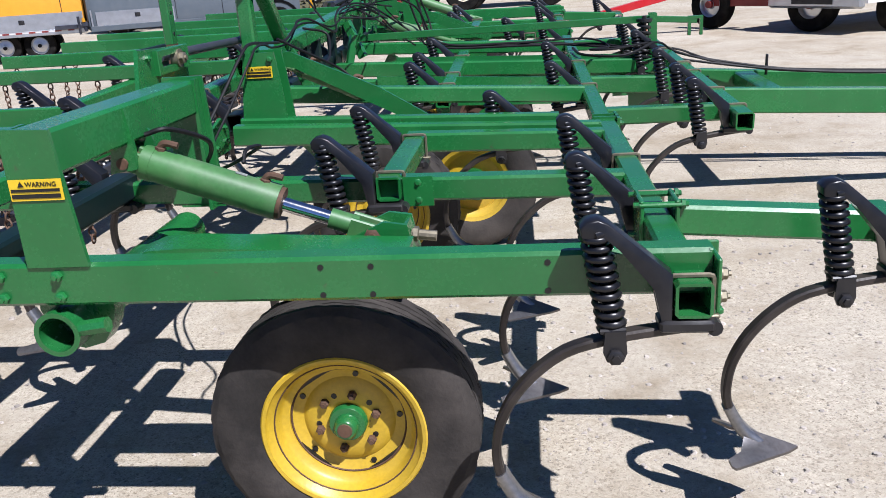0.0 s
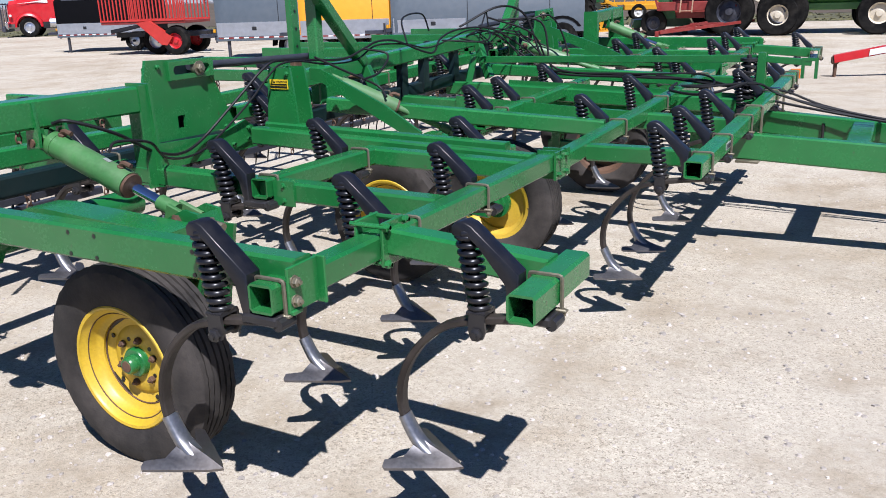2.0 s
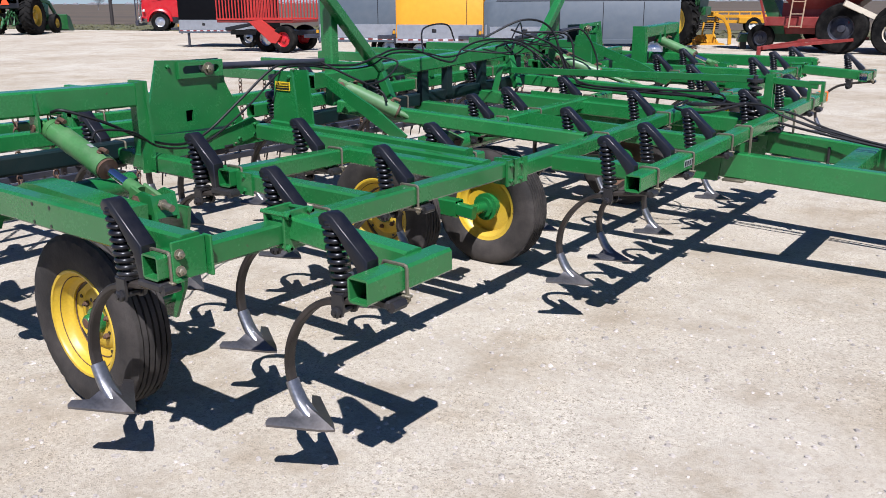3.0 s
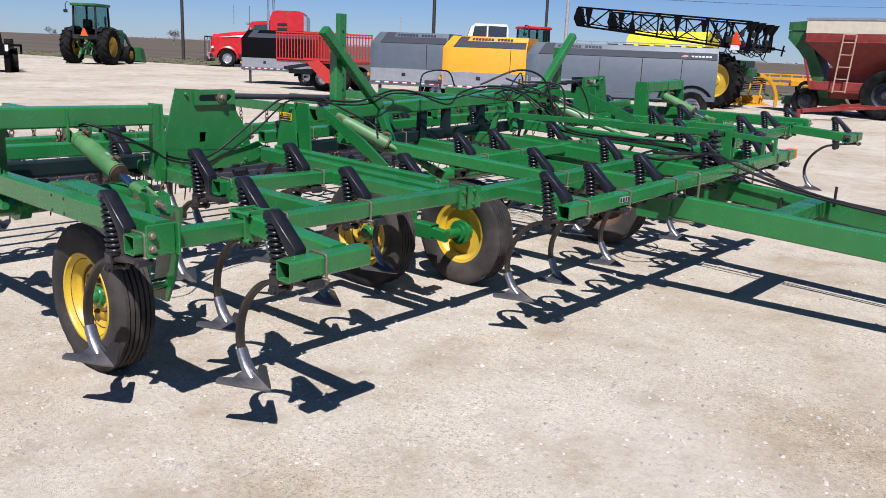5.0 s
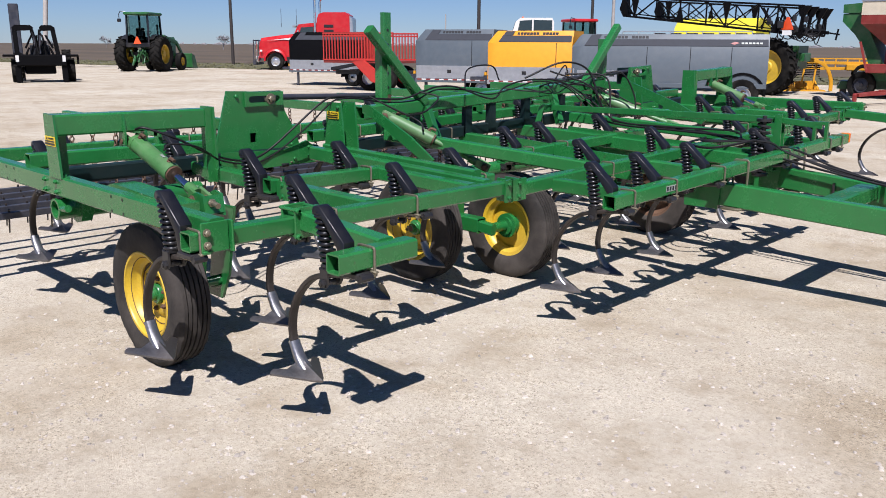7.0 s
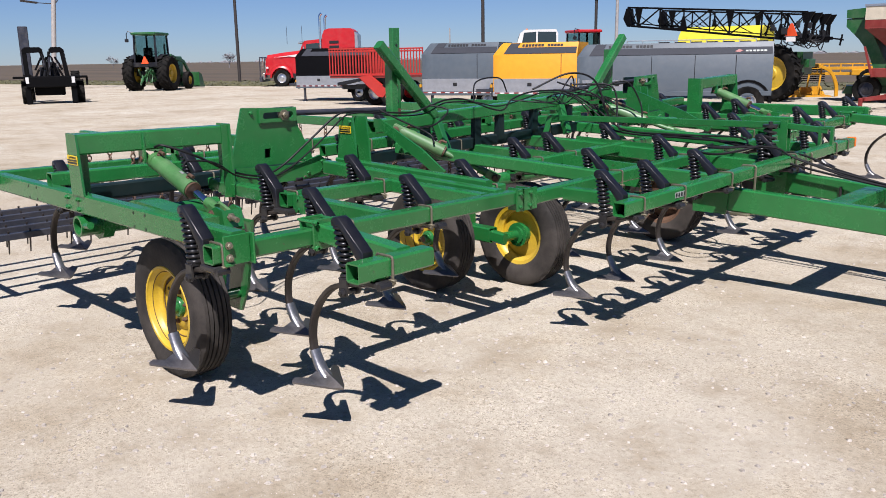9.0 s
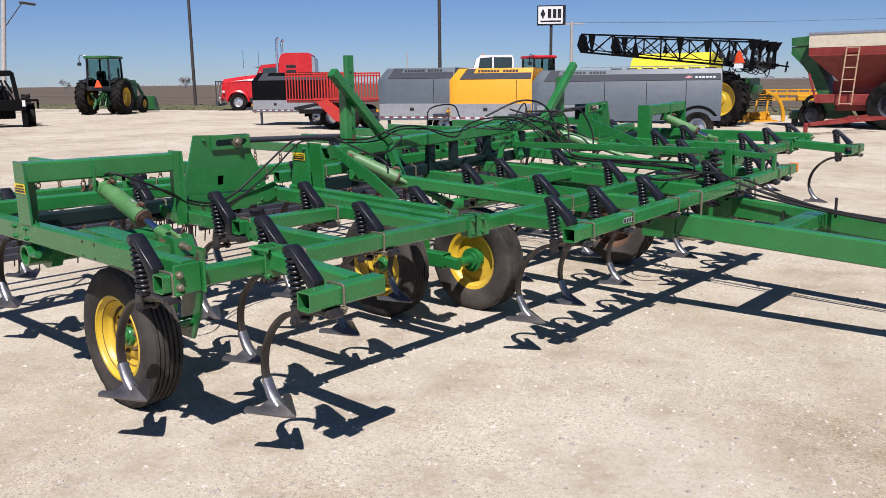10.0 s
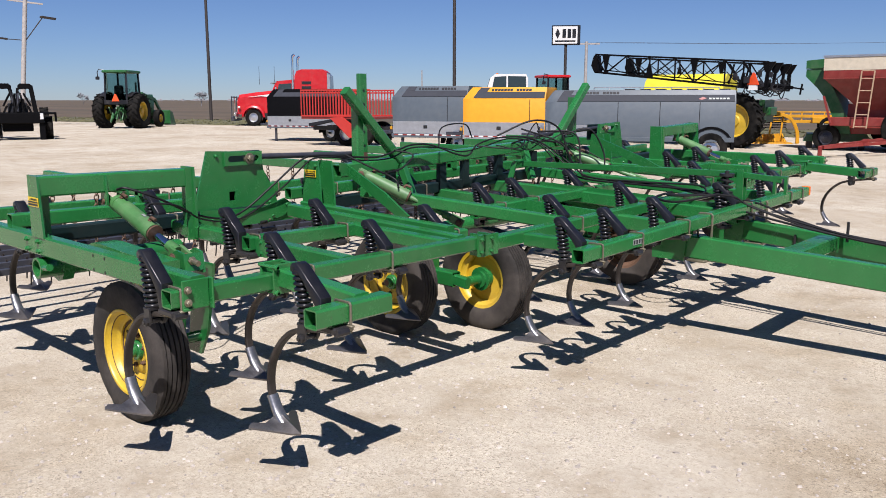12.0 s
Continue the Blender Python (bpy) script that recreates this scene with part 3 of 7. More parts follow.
    out["hub"] = (finish(bm, "hub", GREEN, 40), "green hub with grease cap")
    bm = B()
    lathe(bm, [(0.0, -h * 0.74), (0.020, -h * 0.73), (0.022, -h * 0.68), (0.0, -h * 0.66)], (0, 0, 0), (0, 1, 0), 12)
    out["axle_end"] = (finish(bm, "axle_end", RUST, 40), "rusty axle end in the hub")
    return out


WHEEL = wheel_meshes()


DIRTY = {}
for key in ("rim", "disc"):
    DIRTY[key] = WHEEL[key][0].copy()
    DIRTY[key].materials[0] = RUST


def wheel(x, y, face=-1, turn=0.0, lean=0.0, dirty=False):
    """A wheel standing on the ground; face: the side, along y, to which its disc looks."""
    t = part("tyre", WHEEL["tyre"][0], None, cult, WHEEL["tyre"][1])
    t.matrix_basis = pose(x, y, 0.362, lean, 0, 0 if face < 0 else 180) @ pose(0, 0, 0, 0, turn, 0)
    for key, (me, label) in WHEEL.items():
        if key != "tyre":
            if dirty and key in DIRTY:
                part(key, DIRTY[key], None, t, "brown, mud-stained back of the " + key)
            else:
                part(key if isinstance(key, str) else key[0], me, None, t, label)
    return t


def cylinder(a, b, r=0.05, body=0.62, name="hydraulic_cylinder", rod_mat=None):
    """A hydraulic cylinder from its base pin a to its rod pin b."""
    a, b = Vector(a), Vector(b)
    d = (b - a).normalized()
    n = (b - a).length
    bm = B()
    rod(bm, a + d * 0.03, a + d * n * body, r, 20)
    rod(bm, a + d * (n * body - 0.075), a + d * n * body, r * 1.06, 20)
    rod(bm, a + d * 0.035, a + d * 0.06, r * 1.04, 20)
    _, s, u = basis(d)
    for k in (-1, 1):
        beam(bm, a - d * 0.03 + s * 0.032 * k, a + d * 0.05 + s * 0.032 * k, 0.016, 0.06, up=u)
    c = part(name, bm, GREEN_LIGHT, cult, "faded pale green hydraulic cylinder")
    for q in (0.07, n * body - 0.05):
        bm = B()
        o = a + d * q
        along(bm, smooth_path([o + u * r * 0.85, o + u * (r + 0.012), o + u * (r + 0.022) + d * 0.012, o + u * (r + 0.024) + d * 0.045], 3), circle(0.010, 8))
        hexbolt(bm, o + u * r * 0.95, u, 0.016, 0.010)
        part("fitting", bm, RUST, c, "rusty steel elbow fitting")
    bm = B()
    o = a + d * n * body * 0.72 + u * (r + 0.001)
    plate(bm, [(-0.016, -0.008), (0.016, -0.008), (0.016, 0.008), (-0.016, 0.008)], o, d, s, 0.002)
    part("sticker", bm, LABEL_GREY, c, "small white sticker", 0)
    bm = B()
    rod(bm, a + d * n * body, b - d * 0.07, r * 0.42, 16)
    part("piston_rod", bm, rod_mat or CHROME, c, "shiny chrome piston rod")
    bm = B()
    rod(bm, a + d * (n * body - 0.004), a + d * (n * body + 0.012), r * 0.96, 20)
    part("gland", bm, RUST, c, "rusty gland ring")
    bm = B()
    rod(bm, b - d * 0.13, b - d * 0.05, r * 0.62, 14)
    for k in (-1, 1):
        beam(bm, b - d * 0.07 + s * 0.030 * k, b + d * 0.035 + s * 0.030 * k, 0.018, 0.06, up=u)
    part("rod_clevis", bm, GREEN_LIGHT, c)
    for o in (a, b):
        bm = B()
        rod(bm, o - s * 0.075, o + s * 0.075, 0.016, 10)
        hexbolt(bm, o + s * 0.048, s, 0.026, 0.016)
        hexbolt(bm, o - s * 0.048, -s, 0.026, 0.016)
        part("pin", bm, RUST, c, "rusty pin")
    return c


def warning_label(o, u, v, w=0.13, h=0.058, parent=None, words=True):
    """A yellow label on a plate; u to the right, v up, o its lower left corner."""
    o, u, v = Vector(o), Vector(u), Vector(v)
    n = u.cross(v)
    bm = B()
    plate(bm, [(0, 0), (w, 0), (w, h), (0, h)], o + n * 0.003, u, v, 0.002)
    lab = part("warning_label", bm, DECAL_YELLOW, parent or cult, "yellow warning label with black bars", 0)
    bm = B()
    plate(bm, [(0.004, 0.006), (w - 0.006, 0.006), (w - 0.006, 0.016), (0.004, 0.016)], o + n * 0.0052, u, v, 0.001)
    plate(bm, [(0.004, 0.021), (w - 0.006, 0.021), (w - 0.006, 0.028), (0.004, 0.028)], o + n * 0.0052, u, v, 0.001)
    tx = 0.022
    plate(bm, [(tx, 0.033), (tx + 0.015, 0.033), (tx + 0.0075, 0.046)], o + n * 0.0052, u, v, 0.001)
    pieces("print", bm, DECAL_BLACK, lab, smooth=0)
    if words:
        me = text_mesh("word", "WARNING", 0.0155, DECAL_BLACK, 0.0005)
        ob = part("word", me, None, lab)
        m = Matrix((u, v, n)).transposed().to_4x4()
        ob.matrix_basis = Matrix.Translation(o + n * 0.0052 + u * 0.041 + v * 0.0335) @ m
    return lab


def wing(far):
    """One folding wing; built where the near one stands, the far one as its twin."""
    p = lambda x, y, z: P(x, y, z, far)
    s = -1 if far else 1
    T = lambda a, b, w=0.08, h=0.08, **kw: frame_tube(p(*a), p(*b), w, h, **kw)
    # front tube, its end open at the wing's outer side
    T((0.507, 1.718, 0.826), (0.507, 3.70, 0.815))
    # outer rail, along the machine
    rail = T((-2.25, 1.835, 0.872), (0.556, 1.835, 0.862), 0.07, 0.108, cap=True)
    # black plugs stand on the rail as the shade inside bolt holes
    bm = B()
    for x in (-0.317, -0.2, 0.20, -1.55, -1.67):
        for z in (0.894, 0.826):
            rod(bm, p(x, 1.803, z - x * 0.004), p(x, 1.7985, z - x * 0.004), 0.0075, 8)
    pieces("bolt_hole", bm, DECAL_BLACK, rail, "black plug painting a bolt hole's shade")
    bm = B()
    for x, z in ((-0.955, 0.892), (-0.955, 0.838), (-1.10, 0.892), (-1.10, 0.838), (-0.90, 0.948), (-1.03, 0.948)):
        if z < 0.94:
            hexbolt(bm, p(x, 1.800, z), (0, -s, 0), 0.014, 0.012)
        else:
            hexbolt(bm, p(x, 1.825, z - 0.028), (0, 0, 1), 0.014, 0.012)
    pieces("bolt", bm, GREEN, rail)
    # bolted end plates where rail and front tube meet
    def slab(bm, lo, hi, c=0.003):
        u, v = p(*lo), p(*hi)
        box(bm, [min(i, j) for i, j in zip(u, v)], [max(i, j) for i, j in zip(u, v)], c)
    bm = B()
    slab(bm, (0.560, 1.756, 0.780), (0.570, 1.880, 0.906))
    slab(bm, (0.549, 1.758, 0.776), (0.578, 1.800, 0.790))
    slab(bm, (0.549, 1.884, 0.772), (0.590, 1.894, 0.905))
    flange = part("end_plate", bm, GREEN, cult)
    bm = B()
    for z in (0.865, 0.812):
        rod(bm, p(0.569, 1.779, z), p(0.574, 1.779, z), 0.017, 14)
        hexbolt(bm, p(0.574, 1.779, z), (1, 0, 0), 0.014, 0.013)
    pieces("bolt", bm, ZINC, flange, "weathered bolt with washer")
    # forward stub with its own cross tube
    T((0.547, 2.28, 0.842), (1.076, 2.28, 0.806), 0.08, 0.085, cap=True)
    T((1.113, 1.982, 0.798), (1.113, 2.385, 0.800))
    bm = B()
    for x in (0.462, 0.556):
        bx = B()
        box(bx, [min(a, b) for a, b in zip(p(x - 0.006, 2.215, 0.765), p(x + 0.006, 2.345, 0.905))],
            [max(a, b) for a, b in zip(p(x - 0.006, 2.215, 0.765), p(x + 0.006, 2.345, 0.905))], 0.003)
        part("tube_bracket", bx, GREEN, cult)
    for y in (2.225, 2.335):
        rod(bm, p(0.44, y, 0.893), p(0.585, y, 0.893), 0.008, 8)
        rod(bm, p(0.44, y, 0.776), p(0.585, y, 0.776), 0.008, 8)
        hexbolt(bm, p(0.566, y, 0.893), (1, 0, 0), 0.014, 0.012)
        hexbolt(bm, p(0.566, y, 0.776), (1, 0, 0), 0.014, 0.012)
    beam(bm, p(0.455, 2.222, 0.893), p(0.565, 2.222, 0.893), 0.02, 0.012)
    beam(bm, p(0.455, 2.338, 0.893), p(0.565, 2.338, 0.893), 0.02, 0.012)
    pieces("clamp_bolt", bm, GREEN, cult)
    # inner rails and the second cross tube
    T((-1.05, 2.735, 0.845), (0.470, 2.735, 0.824), cap=True)
    T((-0.294, 2.655, 0.848), (-0.294, 3.45, 0.840))
    T((-0.334, 3.47, 0.838), (0.470, 3.47, 0.820), cap=True)
    T((-1.12, 3.60, 0.872), (0.470, 3.60, 0.822), 0.07, 0.09, cap=True)
    T((-1.12, 3.71, 0.905), (0.30, 3.70, 0.868), 0.06, 0.05, cap=True)
    bm = B()
    for z in (0.80, 0.86):
        hexbolt(bm, p(-0.2, 2.696, z), (0, -s, 0), 0.014, 0.012)
    plate(bm, [(-0.05, -0.05), (0.05, -0.05), (0.05, 0.05), (-0.05, 0.05)], p(-0.2, 2.69, 0.83), (1, 0, 0), (0, 0, 1), 0.008)
    part("end_plate", bm, GREEN, cult)
    # short stub on the inner rail
    T((0.21, 3.735, 0.806), (0.21, 3.92, 0.806), 0.075, 0.075)
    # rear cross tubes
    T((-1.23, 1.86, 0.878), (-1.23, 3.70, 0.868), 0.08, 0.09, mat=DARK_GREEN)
    T((-1.55, 1.88, 0.935), (-1.55, 3.75, 0.92), 0.08, 0.085)
    T((-2.3, 1.70, 0.89), (-2.3, 3.7, 0.88), 0.08, 0.085)
    T((-2.2, 2.75, 0.84), (-1.05, 2.75, 0.85))
    # upright portal that carries the lift cylinder
    bm = B()
    plate(bm, [(-1.02, 0.915), (-0.868, 0.915), (-0.900, 1.24), (-1.02, 1.245)], p(0, 1.80, 0), (1, 0, 0), (0, 0, 1), 0.012)
    plate(bm, [(-0.05, 0.915), (0.05, 0.915), (0.05, 1.24), (-0.05, 1.24)], p(-1.016, 1.845, 0), (0, 1, 0), (0, 0, 1), 0.012)
    post = part("portal_post", bm, GREEN, cult)
    T((-0.955, 1.80, 1.186), (-0.955, 2.70, 1.176), 0.11, 0.108, name="portal_beam")
    bm = B()
    plate(bm, [(-1.02, 0.80), (-0.865, 0.80), (-0.885, 1.24), (-1.02, 1.24)], p(0, 2.705, 0), (1, 0, 0), (0, 0, 1), 0.014)
    plate(bm, [(0.0, 0.80), (0.045, 0.80), (0.045, 1.235), (0.0, 1.235)], p(-0.90, 2.655, 0), (0, 1, 0), (0, 0, 1), 0.012)
    part("portal_post", bm, GREEN, cult)
    if not far:
        warning_label(p(-1.018, 1.794, 1.080), (1, 0, 0), (0, 0, 1), 0.128, 0.050)
    # rock shaft with its bearing
    bm = B()
    lathe(bm, [(0.045, 0), (0.058, 0), (0.058, 0.85), (0.045, 0.85), (0.045, 0)], p(-0.985, 1.79, 0.742), (0, s, 0), 24)
    shaft = part("rock_shaft", bm, GREEN, cult)
    bm = B()
    plate(bm, [(-0.095, 0.06), (0.095, 0.06), (0.10, 0.02), (0.085, -0.03), (0.055, -0.075), (0.0, -0.09), (-0.055, -0.075), (-0.085, -0.03), (-0.10, 0.02)], p(-0.985, 1.93, 0.745), (1, 0, 0), (0, 0, 1), 0.06)
    rod(bm, p(-0.93, 1.81, 0.75), p(-0.86, 1.81, 0.76), 0.02, 8)
    part("bearing", bm, GREEN, shaft)
    # lift arm with its gusset, and the drop arm to the wheel
    bm = B()
    plate(bm, [(-1.02, 0.74), (-0.16, 0.74), (-0.15, 0.845), (-0.74, 0.872), (-0.84, 0.868), (-1.02, 0.80)], p(0, 2.10, 0), (1, 0, 0), (0, 0, 1), 0.13)
    arm = part("lift_arm", bm, GREEN, cult)
    bm = B()
    for y in (2.20, 2.30):
        plate(bm, [(-0.42, 0.76), (-0.15, 0.76), (-0.17, 0.868), (-0.235, 0.878), (-0.35, 0.825)], p(0, y, 0), (1, 0, 0), (0, 0, 1), 0.014)
    beam(bm, p(-0.155, 2.25, 0.775), p(-0.178, 2.25, 0.864), 0.10, 0.012, up=(1, 0, 0))
    pieces("lug", bm, GREEN, arm)
    bm = B()
    hexbolt(bm, p(-0.160, 2.235, 0.830), (1, 0, -0.12), 0.022, 0.016)
    rod(bm, p(-0.165, 2.235, 0.830), p(-0.095, 2.235, 0.821), 0.015, 10)
    part("stop_bolt", bm, ZINC, arm, "weathered stop bolt")
    for y in (2.22, 2.37):
        bm = B()
        plate(bm, [(-0.46, 0.27), (-0.33, 0.27), (-0.25, 0.42), (-0.17, 0.79), (-0.36, 0.79)], p(0, y, 0), (1, 0, 0), (0, 0, 1), 0.016)
        part("drop_arm", bm, GREEN, arm)
    bm = B()
    rod(bm, p(-0.345, 2.04, 0.37), p(-0.345, 2.38, 0.37), 0.03, 12)
    part("stub_axle", bm, GREEN, arm)
    # lift cylinder
    cylinder(p(-0.928, 2.225, 1.078), p(-0.272, 2.25, 0.835), 0.048, 0.60)
    for y, top in ((2.165, 0.175), (2.285, 0.10)):
        bm = B()
        plate(bm, [(-0.03, 0.0), (0.045, 0.01), (0.05, 0.06), (0.038, top), (0.0, top)], p(-0.935, y, 1.05), (1, 0, 0), (0, 0, 1), 0.012)
        part("cylinder_bracket", bm, GREEN, cult)
    # tall hinge plate with slot
    bm = B()
    z = p(0, 3.2, 0).z
    sg = (lambda y: y) if not far else (lambda y: 2 * YC - y)
    for poly in ([(2.885, 0.83), (3.173, 0.83), (3.173, 1.298), (3.015, 1.305), (2.94, 1.04)], [(3.173, 0.83), (3.222, 0.83), (3.222, 0.965), (3.173, 0.965)],
                 [(3.173, 1.027), (3.222, 1.027), (3.222, 1.225), (3.173, 1.225)], [(3.222, 0.83), (3.60, 0.83), (3.545, 0.99), (3.455, 1.16), (3.445, 1.225), (3.222, 1.225)],
                 [(3.40, 1.225), (3.445, 1.225), (3.438, 1.266), (3.40, 1.266)], [(3.173, 1.266), (3.438, 1.266), (3.435, 1.288), (3.173, 1.297)]):
        plate(bm, [(sg(y), q + z) for y, q in poly], (-1.24, 0, 0), (0, 1, 0), (0, 0, 1), 0.016)
    bmesh.ops.remove_doubles(bm, verts=bm.verts, dist=0.0004)
    hp = part("hinge_plate", bm, GREEN, cult)
    bm = B()
    cy, cz, hl, hr = 3.285, 1.245, 0.100, 0.022
    inner = [(cy + (hl if math.cos(a) >= 0 else -hl) + hr * math.cos(a), cz + hr * math.sin(a)) for a in [2 * math.pi * (i + 0.5) / 24 for i in range(24)]]
    edge = []
    for y, q in inner:     # the outer rectangle, one point for each of the slot's
        dy, dz = y - cy, q - cz
        k = min(0.150 / max(abs(dy), 1e-6), 0.046 / max(abs(dz), 1e-6))
        edge.append((cy + dy * k, cz + dz * k))
    for y, q in ((0.150, 0.046), (-0.150, 0.046), (-0.150, -0.046), (0.150, -0.046)):
        i = min(range(24), key=lambda i: math.hypot(edge[i][0] - cy - y, edge[i][1] - cz - q))
        edge[i] = (cy + y, cz + q)
    r0, r1 = -1.212, -1.236
    rings = [[p(x, y, q) for y, q in e] for x, e in ((r1, edge), (r0 - 0.003, edge), (r0, [(cy + (y - cy) * 0.985, cz + (q - cz) * 0.96) for y, q in edge]), (r0, inner), (r1, inner))]
    loops(bm, rings, False)
    part("slot_box", bm, GREEN, hp)
    # black sheet added behind the square hole as the shade inside it
    bm = B()
    box(bm, [min(a, b) for a, b in zip(p(-1.36, 3.06, 0.90), p(-1.34, 3.34, 1.10))], [max(a, b) for a, b in zip(p(-1.36, 3.06, 0.90), p(-1.34, 3.34, 1.10))])
    part("hole_backing", bm, BLACK, hp, "black backing that darkens the square hole", 0)
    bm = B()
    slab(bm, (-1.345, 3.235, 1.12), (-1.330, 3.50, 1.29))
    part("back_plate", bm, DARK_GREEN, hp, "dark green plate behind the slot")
    bm = B()
    plate(bm, [(sg(y), q + z) for y, q in ((2.90, 0.795), (3.66, 0.80), (3.66, 0.90), (3.585, 0.955), (3.40, 0.905), (2.92, 0.925))], (-1.180, 0, 0), (0, 1, 0), (0, 0, 1), 0.014)
    for y, q in ((3.48, 0.84), (3.60, 0.85), (3.60, 0.91), (3.0, 0.86)):
        hexbolt(bm, p(-1.173, y, q), (1, 0, 0), 0.013, 0.012)
    part("skirt_plate", bm, GREEN, hp)
    bm = B()
    rod(bm, p(-1.235, 3.33, 1.245), p(-1.205, 3.33, 1.245), 0.036, 14)
    hexbolt(bm, p(-1.206, 3.33, 1.245), (1, 0, 0), 0.024, 0.02)
    part("slot_bolt", bm, ZINC, hp, "rusty bolt in a slot")
    bm = B()
    for y, q in ((3.02, 0.86), (3.46, 0.87), (3.50, 0.93), (3.08, 1.27)):
        hexbolt(bm, p(-1.232, y, q), (1, 0, 0), 0.013, 0.012)
    pieces("bolt", bm, GREEN, hp)
    # dark link rod towards the middle
    bm = B()
    rod(bm, p(-1.30, 3.35, 1.25), p(-1.33, 4.45, 1.22), 0.020, 12)
    part("link_rod", bm, DARK_STEEL, cult, "dark bare steel link rod")
    # post with the second label, sloping lift link and its cylinder
    bm = B()
    for y in (3.70, 3.82):
        plate(bm, [(-1.115, 0.86), (-0.900, 0.86), (-0.915, 1.05), (-0.935, 1.215), (-1.075, 1.215), (-1.095, 1.05)], p(0, y, 0), (1, 0, 0), (0, 0, 1), 0.014)
    box(bm, [min(a, b) for a, b in zip(p(-1.085, 3.707, 0.86), p(-1.070, 3.813, 1.20))], [max(a, b) for a, b in zip(p(-1.085, 3.707, 0.86), p(-1.070, 3.813, 1.20))])
    hexbolt(bm, p(-0.955, 3.693, 1.185), (0, -s, 0), 0.014, 0.012)
    pp = part("hinge_post", bm, GREEN, cult)
    if not far:
        warning_label((-1.068, 3.691, 1.098), (1, 0, 0), (0, 0, 1), 0.120, 0.050, pp)
    bm = B()
    k = 1.3 if far else 1.0     # the far link is stretched to fit the camera's view
    plate(bm, [(-1.0 + (x + 1.0) * k, q) for x, q in ((-1.0, 1.13), (-1.0, 1.19), (-0.93, 1.19), (-0.52, 1.005), (-0.30, 0.870), (-0.33, 0.83), (-0.40, 0.850), (-0.92, 1.115))], p(0, 3.95, 0), (1, 0, 0), (0, 0, 1), 0.016)
    part("lift_link", bm, GREEN, cult)
    if far:
        cylinder((-0.96, 6.85, 1.115), (-0.34, 7.14, 0.88), 0.047, 0.52, rod_mat=GREEN_LIGHT)
    else:
        cylinder(p(-0.96, 4.13, 1.105), p(-0.40, 4.57, 0.755), 0.045, 0.47, rod_mat=GREEN_LIGHT)
    # hinge lugs on the front tube
    bm = B()
    for y in (3.705, 3.775):
        plate(bm, [(-0.055, -0.065), (0.055, -0.065), (0.055, 0.065), (-0.055, 0.065)], p(0.507, y, 0.80), (1, 0, 0), (0, 0, 1), 0.014)
    for y in (3.695, 3.785):
        plate(bm, [(-0.045, -0.06), (0.045, -0.06), (0.045, 0.065), (-0.045, 0.065)], p(0.556, y, 0.80), (0, 1, 0), (0, 0, 1), 0.012)
        for z in (0.765, 0.84):
            hexbolt(bm, p(0.562, y - 0.02, z), (1, 0, 0), 0.012, 0.012)
    pieces("hinge_lug", bm, GREEN, cult)
    # wheels of the wing: outer, inner
    w = p(-0.345, 2.022, 0)
    wheel(w.x, w.y, -s)
    w = p(-0.55, 4.04, 0)
    wheel(w.x, w.y, -s)
    bm = B()
    plate(bm, [(-1.0, 0.72), (-0.95, 0.80), (-0.45, 0.44), (-0.55, 0.32), (-0.64, 0.33)], p(0, 4.18, 0), (1, 0, 0), (0, 0, 1), 0.05)
    part("wheel_arm", bm, GREEN, cult)
    # spring shanks
    beside = {(0.507, 1.75): 0.008, (1.113, 2.10): 0.048, (0.507, 3.035): -0.066}
    for x, y, z in ((0.507, 1.75, 0.826), (0.507, 2.40, 0.822), (0.507, 3.035, 0.818), (1.113, 2.10, 0.798), (-0.294, 2.665, 0.848), (-0.294, 3.31, 0.842), (0.21, 3.775, 0.806),
                    (-1.23, 2.70, 0.872), (-1.23, 3.40, 0.868), (-1.55, 2.02, 0.84), (-1.55, 3.40, 0.92), (-2.3, 2.44, 0.84), (-2.3, 3.25, 0.89)):
        q = p(x, y, z)
        shank(q.x, q.y, q.z, s, beside.get((x, y), 0.052))


wing(False)
wing(True)


def C(x, y, z):
    return Vector((x, y, z + level(y)))


